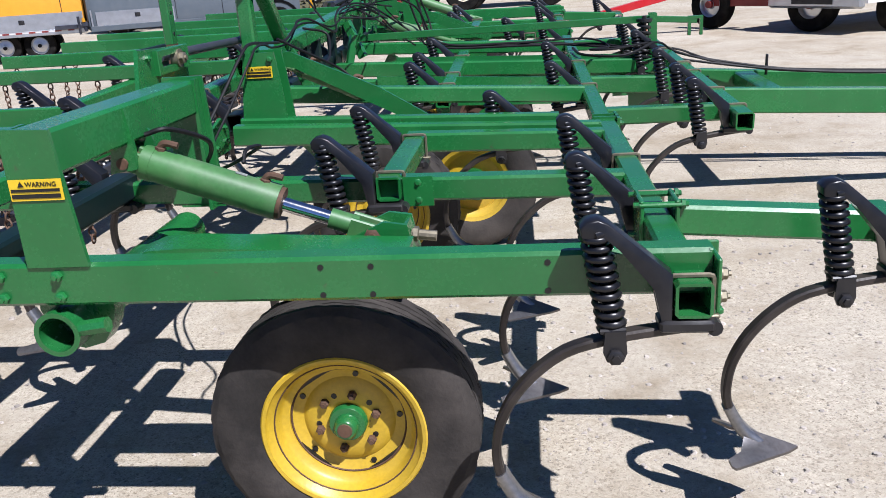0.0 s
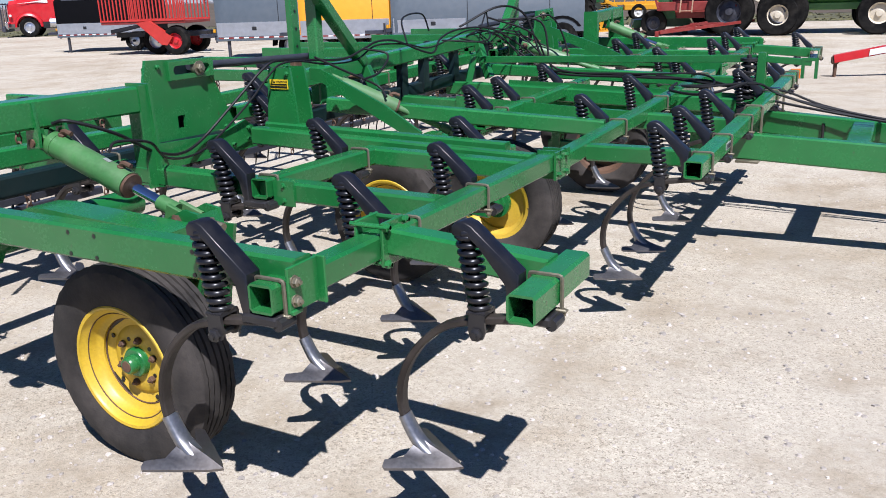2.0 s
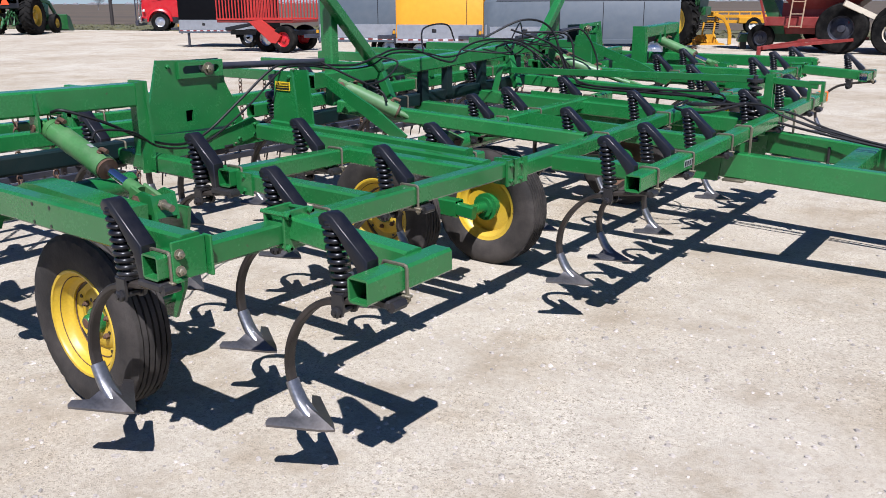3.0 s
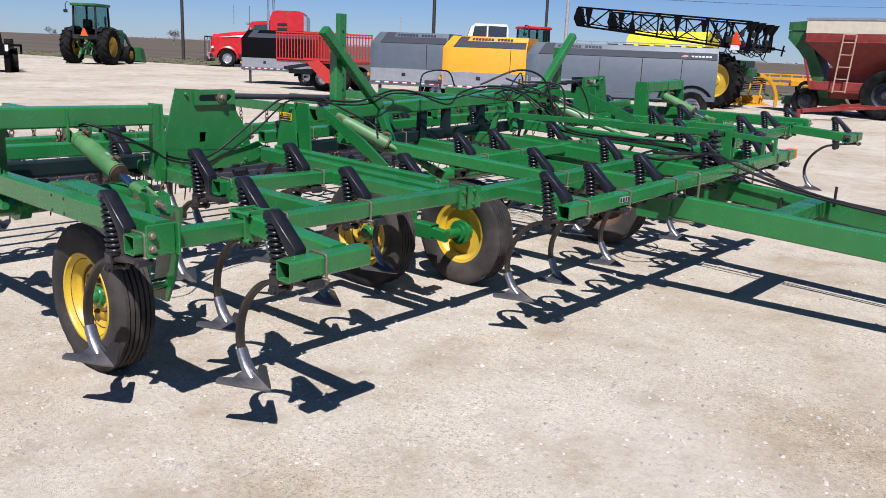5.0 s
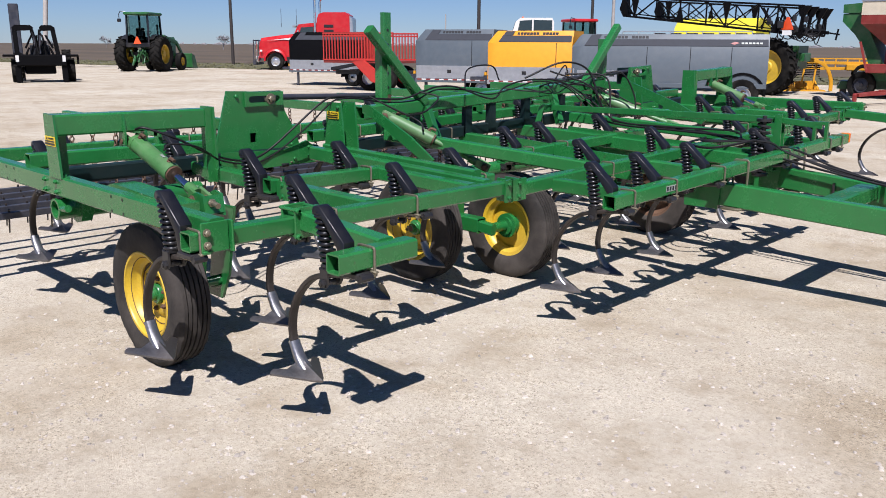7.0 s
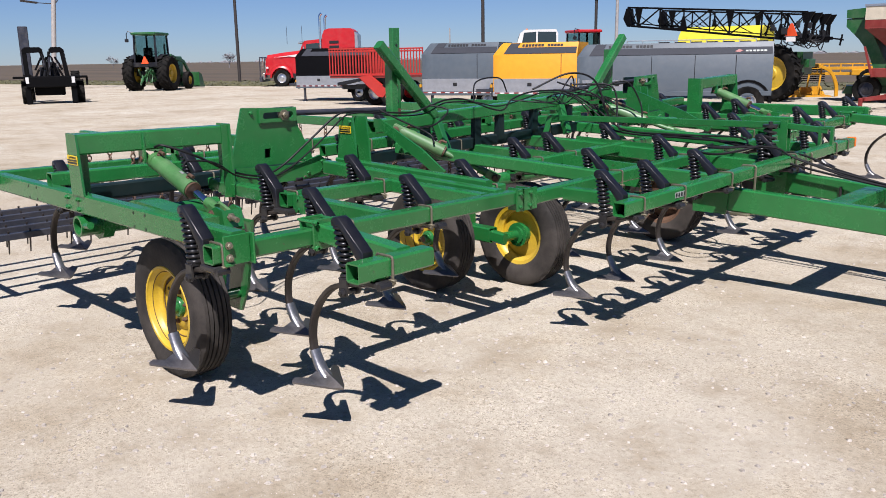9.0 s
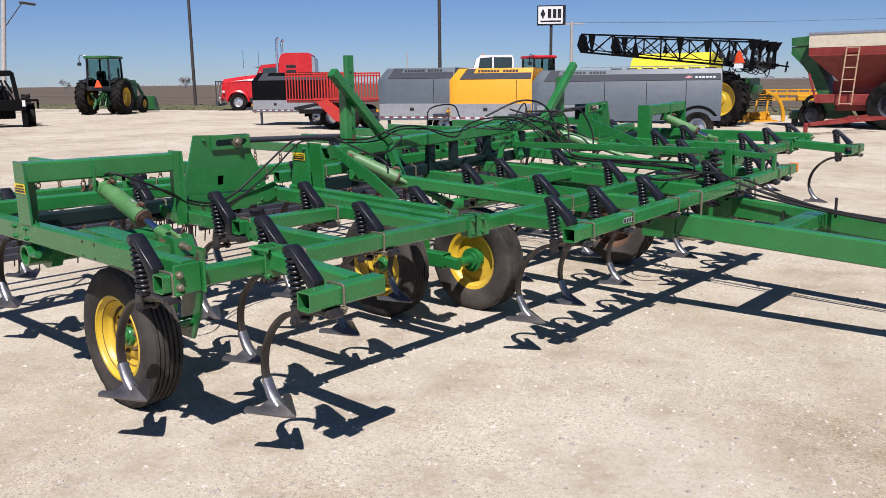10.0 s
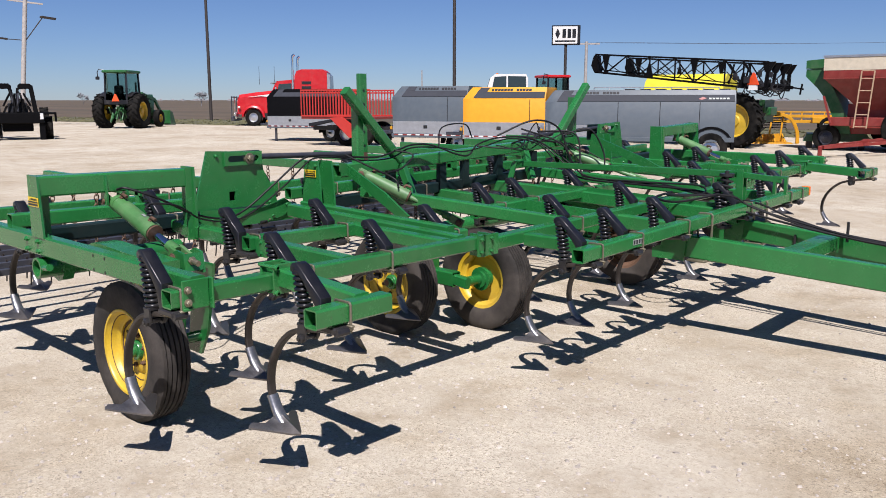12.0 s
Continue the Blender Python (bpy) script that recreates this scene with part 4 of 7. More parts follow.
def centre():
    T = lambda a, b, w=0.08, h=0.08, **kw: frame_tube(C(*a), C(*b), w, h, **kw)
    # front tube with open end and white mark
    front = T((1.126, 3.819, 0.785), (1.126, 7.24, 0.785))
    bm = B()
    plate(bm, [(4.34, 0.770), (4.46, 0.770), (4.46, 0.803), (4.34, 0.803)], (1.1675, 0, level(4.4)), (0, 1, 0), (0, 0, 1), 0.002)
    lab = part("maker_label", bm, LABEL_GREY, front, "small worn white label", 0)
    bm = B()
    for i in range(4):
        plate(bm, [(4.345 + i * 0.03, 0.775), (4.363 + i * 0.03, 0.775), (4.363 + i * 0.03, 0.798), (4.345 + i * 0.03, 0.798)], (1.169, 0, level(4.4)), (0, 1, 0), (0, 0, 1), 0.001)
    pieces("print", bm, DARK_GREY, lab, smooth=0)
    bm = B()
    box(bm, C(1.10, 7.242, 0.755), C(1.172, 7.262, 0.83), 0.004)
    part("reflector", bm, AMBER, front, "amber reflector on the tube's end")
    # second tube, in line with the wings' front tubes
    T((0.507, 3.78, 0.785), (0.507, 7.20, 0.785))
    # third tube, shorter
    T((-0.294, 4.62, 0.795), (-0.294, 6.48, 0.795))
    # rails along the machine
    T((0.547, 4.14, 0.770), (1.086, 4.14, 0.770))
    T((0.547, 6.92, 0.770), (1.086, 6.92, 0.770))
    T((-1.15, 4.31, 0.925), (0.467, 4.62, 0.800), 0.08, 0.085)
    T((-1.25, 6.72, 0.862), (0.467, 6.72, 0.80), 0.08, 0.09)
    T((-1.25, 5.25, 0.80), (1.086, 5.25, 0.72), 0.08, 0.10)
    T((-1.25, 6.02, 0.80), (1.086, 6.02, 0.72), 0.08, 0.10)
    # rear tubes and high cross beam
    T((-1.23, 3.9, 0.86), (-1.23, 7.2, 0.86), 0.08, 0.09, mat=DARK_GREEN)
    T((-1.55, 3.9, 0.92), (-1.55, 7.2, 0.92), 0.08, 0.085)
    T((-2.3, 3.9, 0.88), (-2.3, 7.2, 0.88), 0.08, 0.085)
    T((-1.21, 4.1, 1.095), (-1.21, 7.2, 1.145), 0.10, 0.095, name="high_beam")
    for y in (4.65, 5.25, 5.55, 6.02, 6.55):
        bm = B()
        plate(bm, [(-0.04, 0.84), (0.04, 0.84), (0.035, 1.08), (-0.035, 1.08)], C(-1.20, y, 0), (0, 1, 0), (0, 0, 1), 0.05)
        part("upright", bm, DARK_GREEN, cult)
    for y, k in ((4.72, 1), (6.35, -1)):
        bm = B()
        beam(bm, C(-1.15, y, 1.10), C(-1.04, y + 0.02 * k, 0.84), 0.06, 0.06)
        part("brace", bm, GREEN, cult)
    # two stands for folded wings, each with a sloping brace
    for y, k in ((4.33, 1), (7.26, -1)):
        bm = B()
        beam(bm, C(-1.25, y + 0.02, 0.92), C(-1.25, y + 0.02, 1.57), 0.075, 0.075, 0.01)
        st = part("wing_stand", bm, GREEN, cult)
        bm = B()
        beam(bm, C(-1.18, y - 0.16 * k, 1.69), C(-1.18, y + 0.40 * k, 1.13), 0.07, 0.07, 0.008)
        part("stand_brace", bm, GREEN, st)
    bm = B()
    beam(bm, C(-1.96, 5.04, 1.14), C(-1.96, 5.04, 1.825), 0.085, 0.05, 0.006)
    brown = part("perforated_post", bm, GREEN, cult, "green upright bar with holes and rusty foot")
    bm = B()
    beam(bm, C(-1.96, 5.04, 0.86), C(-1.96, 5.04, 1.139), 0.083, 0.048, 0.006)
    part("foot", bm, RUST, brown, "rusty foot of the bar")
    # holes drawn as black plugs, their shade put in as colour
    bm = B()
    for i in range(5):
        rod(bm, C(-1.932, 5.04, 1.20 + 0.12 * i), C(-1.9365, 5.04, 1.20 + 0.12 * i), 0.011, 8)
    pieces("bolt_hole", bm, DECAL_BLACK, brown)
    # long level bar with its little posts
    bm = B()
    beam(bm, (-1.06, 6.08, 1.060), (1.05, 6.12, 1.080), 0.025, 0.048, 0.003)
    lb = part("level_bar", bm, GREEN, cult)
    bm = B()
    beam(bm, (-1.10, 6.04, 0.84), (-1.05, 6.08, 1.083), 0.04, 0.05, 0.004)
    part("bar_post", bm, GREEN, lb)
    bm = B()
    for y in (6.09, 6.15):
        plate(bm, [(-0.03, -0.30), (0.03, -0.30), (0.025, 0.05), (-0.025, 0.05)], (1.05, y, 1.07), (1, 0, 0), (0, 0, 1), 0.012)
    pieces("bar_post", bm, GREEN, lb)
    bm = B()
    beam(bm, (1.05, 6.12, 1.078), (1.35, 6.12, 1.055), 0.025, 0.042, 0.003)
    part("bar_end", bm, GREEN, lb)
    bm = B()
    plate(bm, [(-0.05, -0.10), (-0.03, -0.10), (-0.03, 0.01), (0.03, 0.01), (0.03, -0.10), (0.05, -0.10), (0.05, 0.03), (-0.05, 0.03)], (1.34, 6.12, 1.055), (1, 0, 0), (0, 0, 1), 0.03)
    part("bar_hook", bm, GREEN, lb)
    # levelling spring unit beside it
    bm = B()
    top, n = Vector((0.98, 6.02, 1.07)), 9 * 12
    pts = [top + Vector((0.04 * math.cos(i * math.pi / 6), 0.04 * math.sin(i * math.pi / 6), -0.36 * i / n)) for i in range(n + 1)]
    along(bm, pts, circle(0.010, 6))
    rod(bm, top + Vector((0, 0, 0.04)), top - Vector((0, 0, 0.40)), 0.016, 8)
    for z in (0.02, -0.37):
        rod(bm, top + Vector((0, 0, z)), top + Vector((0, 0, z - 0.02)), 0.055, 12)
    part("levelling_spring", bm, BLACK, cult, "black levelling spring")
    # drawbar: two heavy tubes under the front tube, joined by a cross tube
    frame_tube((0.95, 5.33, 0.645), (4.9, 5.60, 0.43), 0.08, 0.155, name="drawbar_tube")
    frame_tube((0.95, 6.28, 0.655), (4.9, 5.90, 0.43), 0.08, 0.155, name="drawbar_tube")
    frame_tube((1.69, 5.42, 0.625), (1.69, 6.16, 0.635), 0.13, 0.10, name="drawbar_tube")
    bm = B()
    beam(bm, (4.7, 5.76, 0.41), (5.25, 5.76, 0.40), 0.09, 0.10)
    lathe(bm, [(0.03, -0.03), (0.07, -0.03), (0.07, 0.03), (0.03, 0.03), (0.03, -0.03)], (5.3, 5.76, 0.40), (0, 0, 1), 20)
    part("hitch", bm, GREEN, cult)
    bm = B()
    beam(bm, (4.45, 5.66, 0.0), (4.45, 5.66, 0.62), 0.06, 0.06)
    box(bm, (4.35, 5.56, 0.0), (4.55, 5.76, 0.015), 0.003)
    part("jack_stand", bm, DARK_STEEL, cult)
    for y in (5.33, 6.28):
        bm = B()
        dy = 0.05
        along(bm, [(1.078, y + dy, 0.55), (1.078, y + dy, 0.858), (1.085, y + dy, 0.866), (1.168, y + dy, 0.866), (1.175, y + dy, 0.858), (1.175, y + dy, 0.55)], circle(0.008, 6), up=(0, 1, 0))
        box(bm, (1.06, y - 0.07, 0.546), (1.19, y + 0.07, 0.560), 0.003)
        part("u_bolt", bm, ZINC, cult)
        bm = B()
        plate(bm, [(-0.16, -0.06), (0.08, -0.06), (0.10, 0.16), (-0.16, 0.16)], (0.95, y - 0.046, 0.60), (1, 0, 0), (0, 0, 1), 0.012)
        part("gusset", bm, GREEN, cult)
    bm = B()
    rod(bm, (1.83, 6.10, 0.66), (1.83, 6.10, 0.80), 0.010, 8)
    rod(bm, (1.45, 6.18, 0.66), (1.45, 6.18, 0.52), 0.010, 8)
    pieces("hose_pin", bm, BLACK, cult)
    # centre wheels, on arms from a rock shaft
    bm = B()
    rod(bm, C(-0.55, 4.0, 0.66), C(-0.55, 7.0, 0.66), 0.057, 18)
    part("rock_shaft", bm, GREEN, cult)
    for y, f in ((4.585, 1), (6.55, 1)):
        if f:
            wheel(-0.15, y, f, dirty=(y > 6))
            bm = B()
            k = -f
            ya = y + k * 0.27
            tube(bm, (-0.50, ya, 0.39), (-0.20, ya, 0.385), 0.085, 0.105)
            beam(bm, (-0.24, ya, 0.385), (-0.09, ya, 0.37), 0.05, 0.08, 0.01)
            lathe(bm, [(0.0, 0.02), (0.085, 0.02), (0.085, -0.01), (0.05, -0.03), (0.05, -0.05)], (-0.14, y + k * 0.06, 0.365), (0, k, 0), 18)
            beam(bm, (-0.44, ya, 0.36), (-0.44, ya, 0.80), 0.10, 0.07)
            rod(bm, (-0.14, ya, 0.37), (-0.14, y, 0.365), 0.036, 12)
            rod(bm, (-0.14, y + k * 0.10, 0.365), (-0.14, y, 0.365), 0.062, 14)
            part("wheel_arm", bm, GREEN, cult)
    # shields
    bm = B()
    plate(bm, [(-0.75, 0.86), (0.42, 0.80), (0.42, 0.64), (-0.35, 0.66), (-0.75, 0.76)], C(0, 5.2, 0), (1, 0, 0), (0, 0, 1), 0.012)
    plate(bm, [(-0.75, 0.86), (0.95, 0.80), (0.95, 0.60), (-0.35, 0.66), (-0.75, 0.76)], C(0, 6.06, 0), (1, 0, 0), (0, 0, 1), 0.012)
    pieces("side_plate", bm, GREEN, cult)
    for x, y, z in ((1.126, 3.95, .785), (1.126, 4.40, .785), (1.126, 5.0, .785), (1.126, 6.0, .785), (1.126, 6.78, .785), (1.126, 7.03, .785),
                    (0.507, 4.7, .785), (0.507, 5.613, .785), (0.507, 6.86, .785), (-0.294, 4.88, .795), (-0.294, 5.30, .795), (-0.294, 6.10, .795),
                    (-1.23, 3.98, .86), (-1.23, 5.0, .86), (-1.23, 6.2, .86), (-1.55, 4.3, .92), (-1.55, 5.5, .92), (-1.55, 6.6, .92), (-2.3, 4.28, .88), (-2.3, 5.3, .88), (-2.3, 6.5, .88)):
        q = C(x, y, z)
        shank(q.x, q.y, q.z)


centre()


def hoses():
    runs = [
        # from the near lift cylinder to the hinge plate and on to the middle
        ([(-0.88, 2.22, 1.135), (-0.82, 2.25, 1.142), (-0.78, 2.42, 1.07), (-0.92, 2.72, 0.94), (-1.10, 3.04, 0.865), (-1.15, 3.24, 0.90), (-1.10, 3.46, 1.07), (-1.06, 3.64, 1.21), (-1.06, 3.78, 1.24), (-1.08, 4.1, 1.215), (-1.08, 4.4, 1.20), (-1.08, 4.62, 1.245), (-1.10, 4.80, 1.275), (-1.08, 5.0, 1.265), (-1.02, 5.25, 1.18), (-1.02, 5.40, 1.17), (-1.05, 5.55, 1.25), (-1.05, 5.85, 1.30), (-0.95, 6.2, 1.28), (-0.75, 6.38, 1.12), (-0.6, 6.40, 1.0)], 0.0095),
        ([(-0.62, 2.24, 1.04), (-0.62, 2.28, 1.07), (-0.64, 2.45, 1.04), (-0.86, 2.72, 0.92), (-1.06, 3.04, 0.85), (-1.11, 3.25, 0.875), (-1.07, 3.50, 1.04), (-1.03, 3.66, 1.185), (-1.03, 3.76, 1.225), (-1.05, 3.95, 1.22), (-1.10, 4.25, 1.18), (-1.10, 4.55, 1.18), (-1.10, 4.78, 1.25), (-1.08, 5.1, 1.24), (-1.03, 5.32, 1.20), (-1.03, 5.6, 1.23), (-1.0, 5.95, 1.29), (-0.9, 6.25, 1.22), (-0.72, 6.35, 1.0)], 0.0075),
        ([(-1.0, 4.5, 1.25), (-0.9, 4.6, 1.21), (-0.85, 4.42, 1.12), (-0.82, 4.20, 1.10)], 0.009),
        ([(-1.0, 4.0, 1.24), (-0.9, 4.12, 1.16), (-0.78, 4.28, 1.06), (-0.70, 4.25, 1.0)], 0.009),
        ([(-1.0, 5.0, 1.25), (-1.15, 5.2, 1.40), (-1.2, 5.55, 1.42), (-1.2, 5.65, 1.3)], 0.008),
        ([(-1.1, 6.3, 1.28), (-1.15, 6.5, 1.40), (-1.2, 6.62, 1.39), (-1.2, 6.66, 1.25)], 0.008),
        ([(-1.0, 5.75, 1.32), (-0.8, 6.0, 1.45), (-0.7, 6.25, 1.38), (-0.6, 6.3, 1.1), (-0.5, 6.3, 0.95), (0.2, 6.25, 0.93), (0.7, 6.2, 0.92), (1.0, 6.0, 0.86), (1.3, 5.95, 0.80), (1.9, 5.95, 0.71), (2.6, 5.92, 0.66), (4.0, 5.85, 0.62)], 0.011),
        ([(-0.9, 6.2, 1.35), (-0.65, 6.45, 1.32), (-0.55, 6.40, 1.0), (-0.4, 6.35, 0.95), (0.3, 6.3, 0.93), (0.8, 6.1, 0.90), (1.1, 6.02, 0.88), (1.4, 6.02, 0.80), (2.0, 6.0, 0.70), (2.7, 5.95, 0.66), (4.0, 5.88, 0.62)], 0.011),
        ([(-0.85, 5.9, 1.38), (-0.6, 6.15, 1.25), (-0.45, 6.28, 0.98), (0.1, 6.3, 0.95), (0.6, 6.35, 0.95), (0.75, 6.1, 0.91), (0.6, 5.85, 0.92), (0.75, 5.72, 0.93), (1.05, 5.9, 0.94), (1.2, 5.98, 0.86), (1.6, 6.0, 0.75), (2.2, 5.95, 0.68), (4.0, 5.83, 0.60)], 0.010),
        ([(-0.9, 6.6, 1.30), (-0.7, 6.75, 1.36), (-0.6, 6.85, 1.15), (-0.55, 6.8, 0.95)], 0.010),
        ([(0.95, 5.95, 0.93), (1.0, 5.8, 0.95), (0.8, 5.6, 0.90), (0.55, 5.75, 0.90), (0.5, 6.1, 0.91)], 0.012),
        ([(0.3, 6.32, 0.94), (0.9, 6.18, 0.89), (1.2, 6.12, 0.87), (1.5, 6.12, 0.77), (2.1, 6.05, 0.69), (4.0, 5.9, 0.62)], 0.010),
    ]
    rnd = random.Random(17)
    for i in range(5):     # slack loops lying over the middle of the frame
        y = 5.5 + 0.22 * i
        x = -1.02 + rnd.uniform(-0.12, 0.12)
        q = [(x, y, 1.24)]
        for k in range(4):
            y += rnd.uniform(0.12, 0.3)
            q.append((x + rnd.uniform(-0.15, 0.22), y, 1.23 + rnd.uniform(-0.06, 0.10)))
        q.append((x + 0.35, y + 0.1, 0.95))
        runs.append((q, rnd.choice((0.007, 0.008, 0.009))))
    for pts, r in runs:
        bm = B()
        hose(bm, pts, r * 0.76)
        part("hydraulic_hose", bm, HOSE, cult, "black rubber hydraulic hose")


hoses()


def harrow():
    """The spike harrow that trails behind, hung on chains."""
    bm = B()
    rod(bm, (0, 0, 0.50), (-0.035, 0, 0.335), 0.008, 5, 0.005)
    tooth = finish(bm, "harrow_tooth", SHANK_STEEL)
    for y0, y1 in ((1.55, 3.6), (3.75, 5.45), (5.6, 7.3), (7.45, 9.5)):
        ha = None
        for i in range(5):
            x = -2.42 - 0.255 * i
            bm = B()
            beam(bm, (x, y0, 0.46), (x, y1, 0.46), 0.042, 0.045)
            bar = part("harrow_bar", bm, DARK_STEEL, cult, "grey steel harrow bar")
            n = int((y1 - y0) / 0.14)
            for j in range(n):
                y = y0 + 0.06 + j * 0.14 + (0.07 if i % 2 else 0)
                part("harrow_tooth", tooth, None, bar).matrix_basis = pose(x, y, 0)
        for y in (y0 + 0.15, y1 - 0.15):
            bm = B()
            beam(bm, (-2.36, y, 0.495), (-3.55, y, 0.495), 0.05, 0.025)
            part("harrow_bar", bm, SHANK_STEEL, cult)
    # arms that reach back over the harrow, with its chains
    bm = B()
    z, i = -0.03, 0
    while z > -0.56:
        c = Vector((0, 0, z - 0.016))
        u, w = (Vector((0, 1, 0)), Vector((0, 0, 1))) if i % 2 else (Vector((1, 0, 0)), Vector((0, 0, 1)))
        ring = [c + u * 0.016 * math.cos(a) + w * 0.022 * math.sin(a) for a in [2 * math.pi * k / 8 for k in range(9)]]
        along(bm, ring, circle(0.0052, 4), up=u.cross(w))
        z -= 0.034
        i += 1
    chain = finish(bm, "chain", RUST)
    rnd = random.Random(3)
    for y, x1, z in ((2.70, -3.0, 1.05), (3.50, -3.0, 1.0), (5.19, -3.68, 1.0), (5.76, -3.52, 1.05), (6.45, -3.45, 1.08), (6.95, -3.40, 1.10), (7.64, -3.0, 1.13), (8.44, -3.0, 1.15)):
        bm = B()
        beam(bm, (-1.5, y, z), (x1, y, z), 0.05, 0.085, 0.006)
        beam(bm, (-1.55, y, 0.95), (-1.55, y, z), 0.05, 0.05)
        arm = part("harrow_arm", bm, GREEN, cult)
        x = x1 + 0.08
        while x < -1.75:
            part("chain", chain, None, arm, "rusty hanging chain").matrix_basis = pose(x, y + rnd.uniform(-0.01, 0.01), z - 0.02, rnd.uniform(-4, 4), rnd.uniform(-4, 4))
            x += rnd.uniform(0.28, 0.42)


harrow()


# ---------------- the yard behind ----------------
def add_wheel(parent, at, R, w, rim_mat, rz=0.0, lugs=0, rim_r=0.55, name="wheel"):
    """A simple wheel: tyre with rim; its axis lies along the parent's y, turned by rz."""
    bm = B()
    h = w / 2
    r = R * rim_r
    lathe(bm, [(r, -h * .8), (r + (R - r) * .3, -h), (R * .93, -h * .95), (R * .985, -h * .7), (R, -h * .3), (R, h * .3), (R * .985, h * .7), (R * .93, h * .95), (r + (R - r) * .3, h), (r, h * .8)], (0, 0, 0), (0, 1, 0), 28)
    t = part(name, bm, FAR_RUBBER, parent, "black rubber tyre")
    t.matrix_basis = pose(*at, 0, 0, rz)
    bm = B()
    for i in range(lugs):
        for s in (-1, 1):
            a = 2 * math.pi * (i + (0.5 if s > 0 else 0)) / lugs
            b = a + 0.16
            beam(bm, (R * 1.0 * math.cos(a), s * 0.02, R * 1.0 * math.sin(a)), (R * 1.0 * math.cos(b), s * h * 0.95, R * 1.0 * math.sin(b)), R * 0.05, R * 0.07, up=(math.cos(a), 0, math.sin(a)))
    if lugs:
        pieces("tread_lug", bm, FAR_RUBBER, t)
    bm = B()
    lathe(bm, [(r, -h * .8), (r * .93, -h * .7), (r * .85, -h * .2), (r * .35, -h * .35), (r * .3, -h * .6), (0, -h * .62)], (0, 0, 0), (0, 1, 0), 24)
    lathe(bm, [(r, h * .8), (r * .93, h * .7), (r * .85, h * .2), (r * .35, h * .35), (r * .3, h * .6), (0, h * .62)], (0, 0, 0), (0, 1, 0), 24)
    part("rim", bm, rim_mat, t)
    return t


def prism(bm, prof, x0, x1, axis="x"):
    """A profile in y and z, drawn out along x (or one in x and z, along y)."""
    f = (lambda a, t, z: (t, a, z)) if axis == "x" else (lambda a, t, z: (a, t, z))
    loops(bm, [[f(a, t, z) for a, z in prof] for t in (x0, x1)])


def fuel_trailer(at, rz, n, body, label, top=2.05, seams=(), mark=True, wheels=(), legs=(), lower=True, wr=0.43, size=1.0, rise=0.0):
    """A low tank trailer with a sloping shoulder panel; its near side is the local front."""
    t = thing("fuel_trailer", label, "trailer", "fuel trailers in a row", (*at, 0), rz)
    # scaled and raised to fit the camera's view; wheels and legs reach the gravel
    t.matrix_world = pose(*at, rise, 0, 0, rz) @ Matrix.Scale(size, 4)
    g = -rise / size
    sh = top - 0.40
    bm = B()
    prof = [(0.0, 0.42), (0.0, sh), (0.24, top), (1.9, top), (2.1, sh), (2.1, 0.42)]
    left = [(0.05, y, z) for y, z in prof]
    mid = [(0.32, y, z) for y, z in prof]
    end = [(n, y, z) for y, z in prof]
    lead = [(0.0 + (0.22 if z > sh + 0.01 else 0.0), y + (0.10 if y < 1 else -0.10), min(z, top - 0.06)) for y, z in prof]
    loops(bm, [lead, mid, end])
    part("tank_body", bm, body, t)
    bm = B()
    # dark shoulder panel
    du = Vector((0, 0.24, top - sh)).normalized()
    away = Vector((0, -du.z, du.y)) * 0.012
    plate(bm, [(0.40, 0.03), (n - 0.04, 0.03), (n - 0.04, 0.27), (0.52, 0.27)], Vector((0, 0, sh)) + away, (1, 0, 0), du, 0.012)
    plate(bm, [(0.52, 0.272), (0.86, 0.272), (0.94, 0.44), (0.62, 0.44)], Vector((0, 0, sh)) + away, (1, 0, 0), du, 0.012)
    pieces("stripe", bm, STRIPE, t, smooth=0)
    if mark:
        bm = B()
        x = 1.02
        for wd in (.06, .07, .07, .07, .07, .07, .07, 0, .07, .07, .07, .07, .07):
            if wd:
                plate(bm, [(x, 0.305), (x + wd * 1.3, 0.305), (x + wd * 1.3, 0.400), (x, 0.400)], (0, -0.002, sh + 0.002), (1, 0, 0), du, 0.006)
            x += 0.11
        pieces("print", bm, DARK_GREY, t, "dark bar", 0)
    bm = B()
    box(bm, (0.06, -0.012, 0.42), (n - 0.02 if lower else 0.1, 0.0, 0.86))
    part("lower_panel", bm, ALU, t, "bright tread plate panel", 0)
    bm = B()
    box(bm, (0.02, -0.03, 0.27), (n, 2.08, 0.418), 0.01)
    chassis = part("chassis", bm, TANK_GREY if body is not TANK_YELLOW else ALU, t)
    bm = B()
    x = 0.1 if lower else n
    while x < n - 0.2:
        box(bm, (x, -0.036, 0.352), (x + 0.17, -0.031, 0.395))
        x += 0.34
    pieces("reflective_tape", bm, DULL_RED, chassis, "red block of reflective tape", 0)
    bm = B()
    x = 0.27 if lower else n
    while x < n - 0.2:
        box(bm, (x, -0.0355, 0.352), (x + 0.17, -0.031, 0.395))
        x += 0.34
    pieces("reflective_tape", bm, DECAL_WHITE, chassis, "white block of reflective tape", 0)
    bm = B()
    for x in seams:
        box(bm, (x, -0.008, 0.46), (x + 0.02, 0.004, sh))
    if seams:
        pieces("seam", bm, DARK_GREY, t, smooth=0)
    bm = B()
    box(bm, (1.25, -0.03, 0.60), (1.40, -0.012, 0.72), 0.01)
    part("latch", bm, BLACK, t)
    bm = B()
    for x in legs:
        box(bm, (x, 0.05, g), (x + 0.09, 0.14, 0.30))
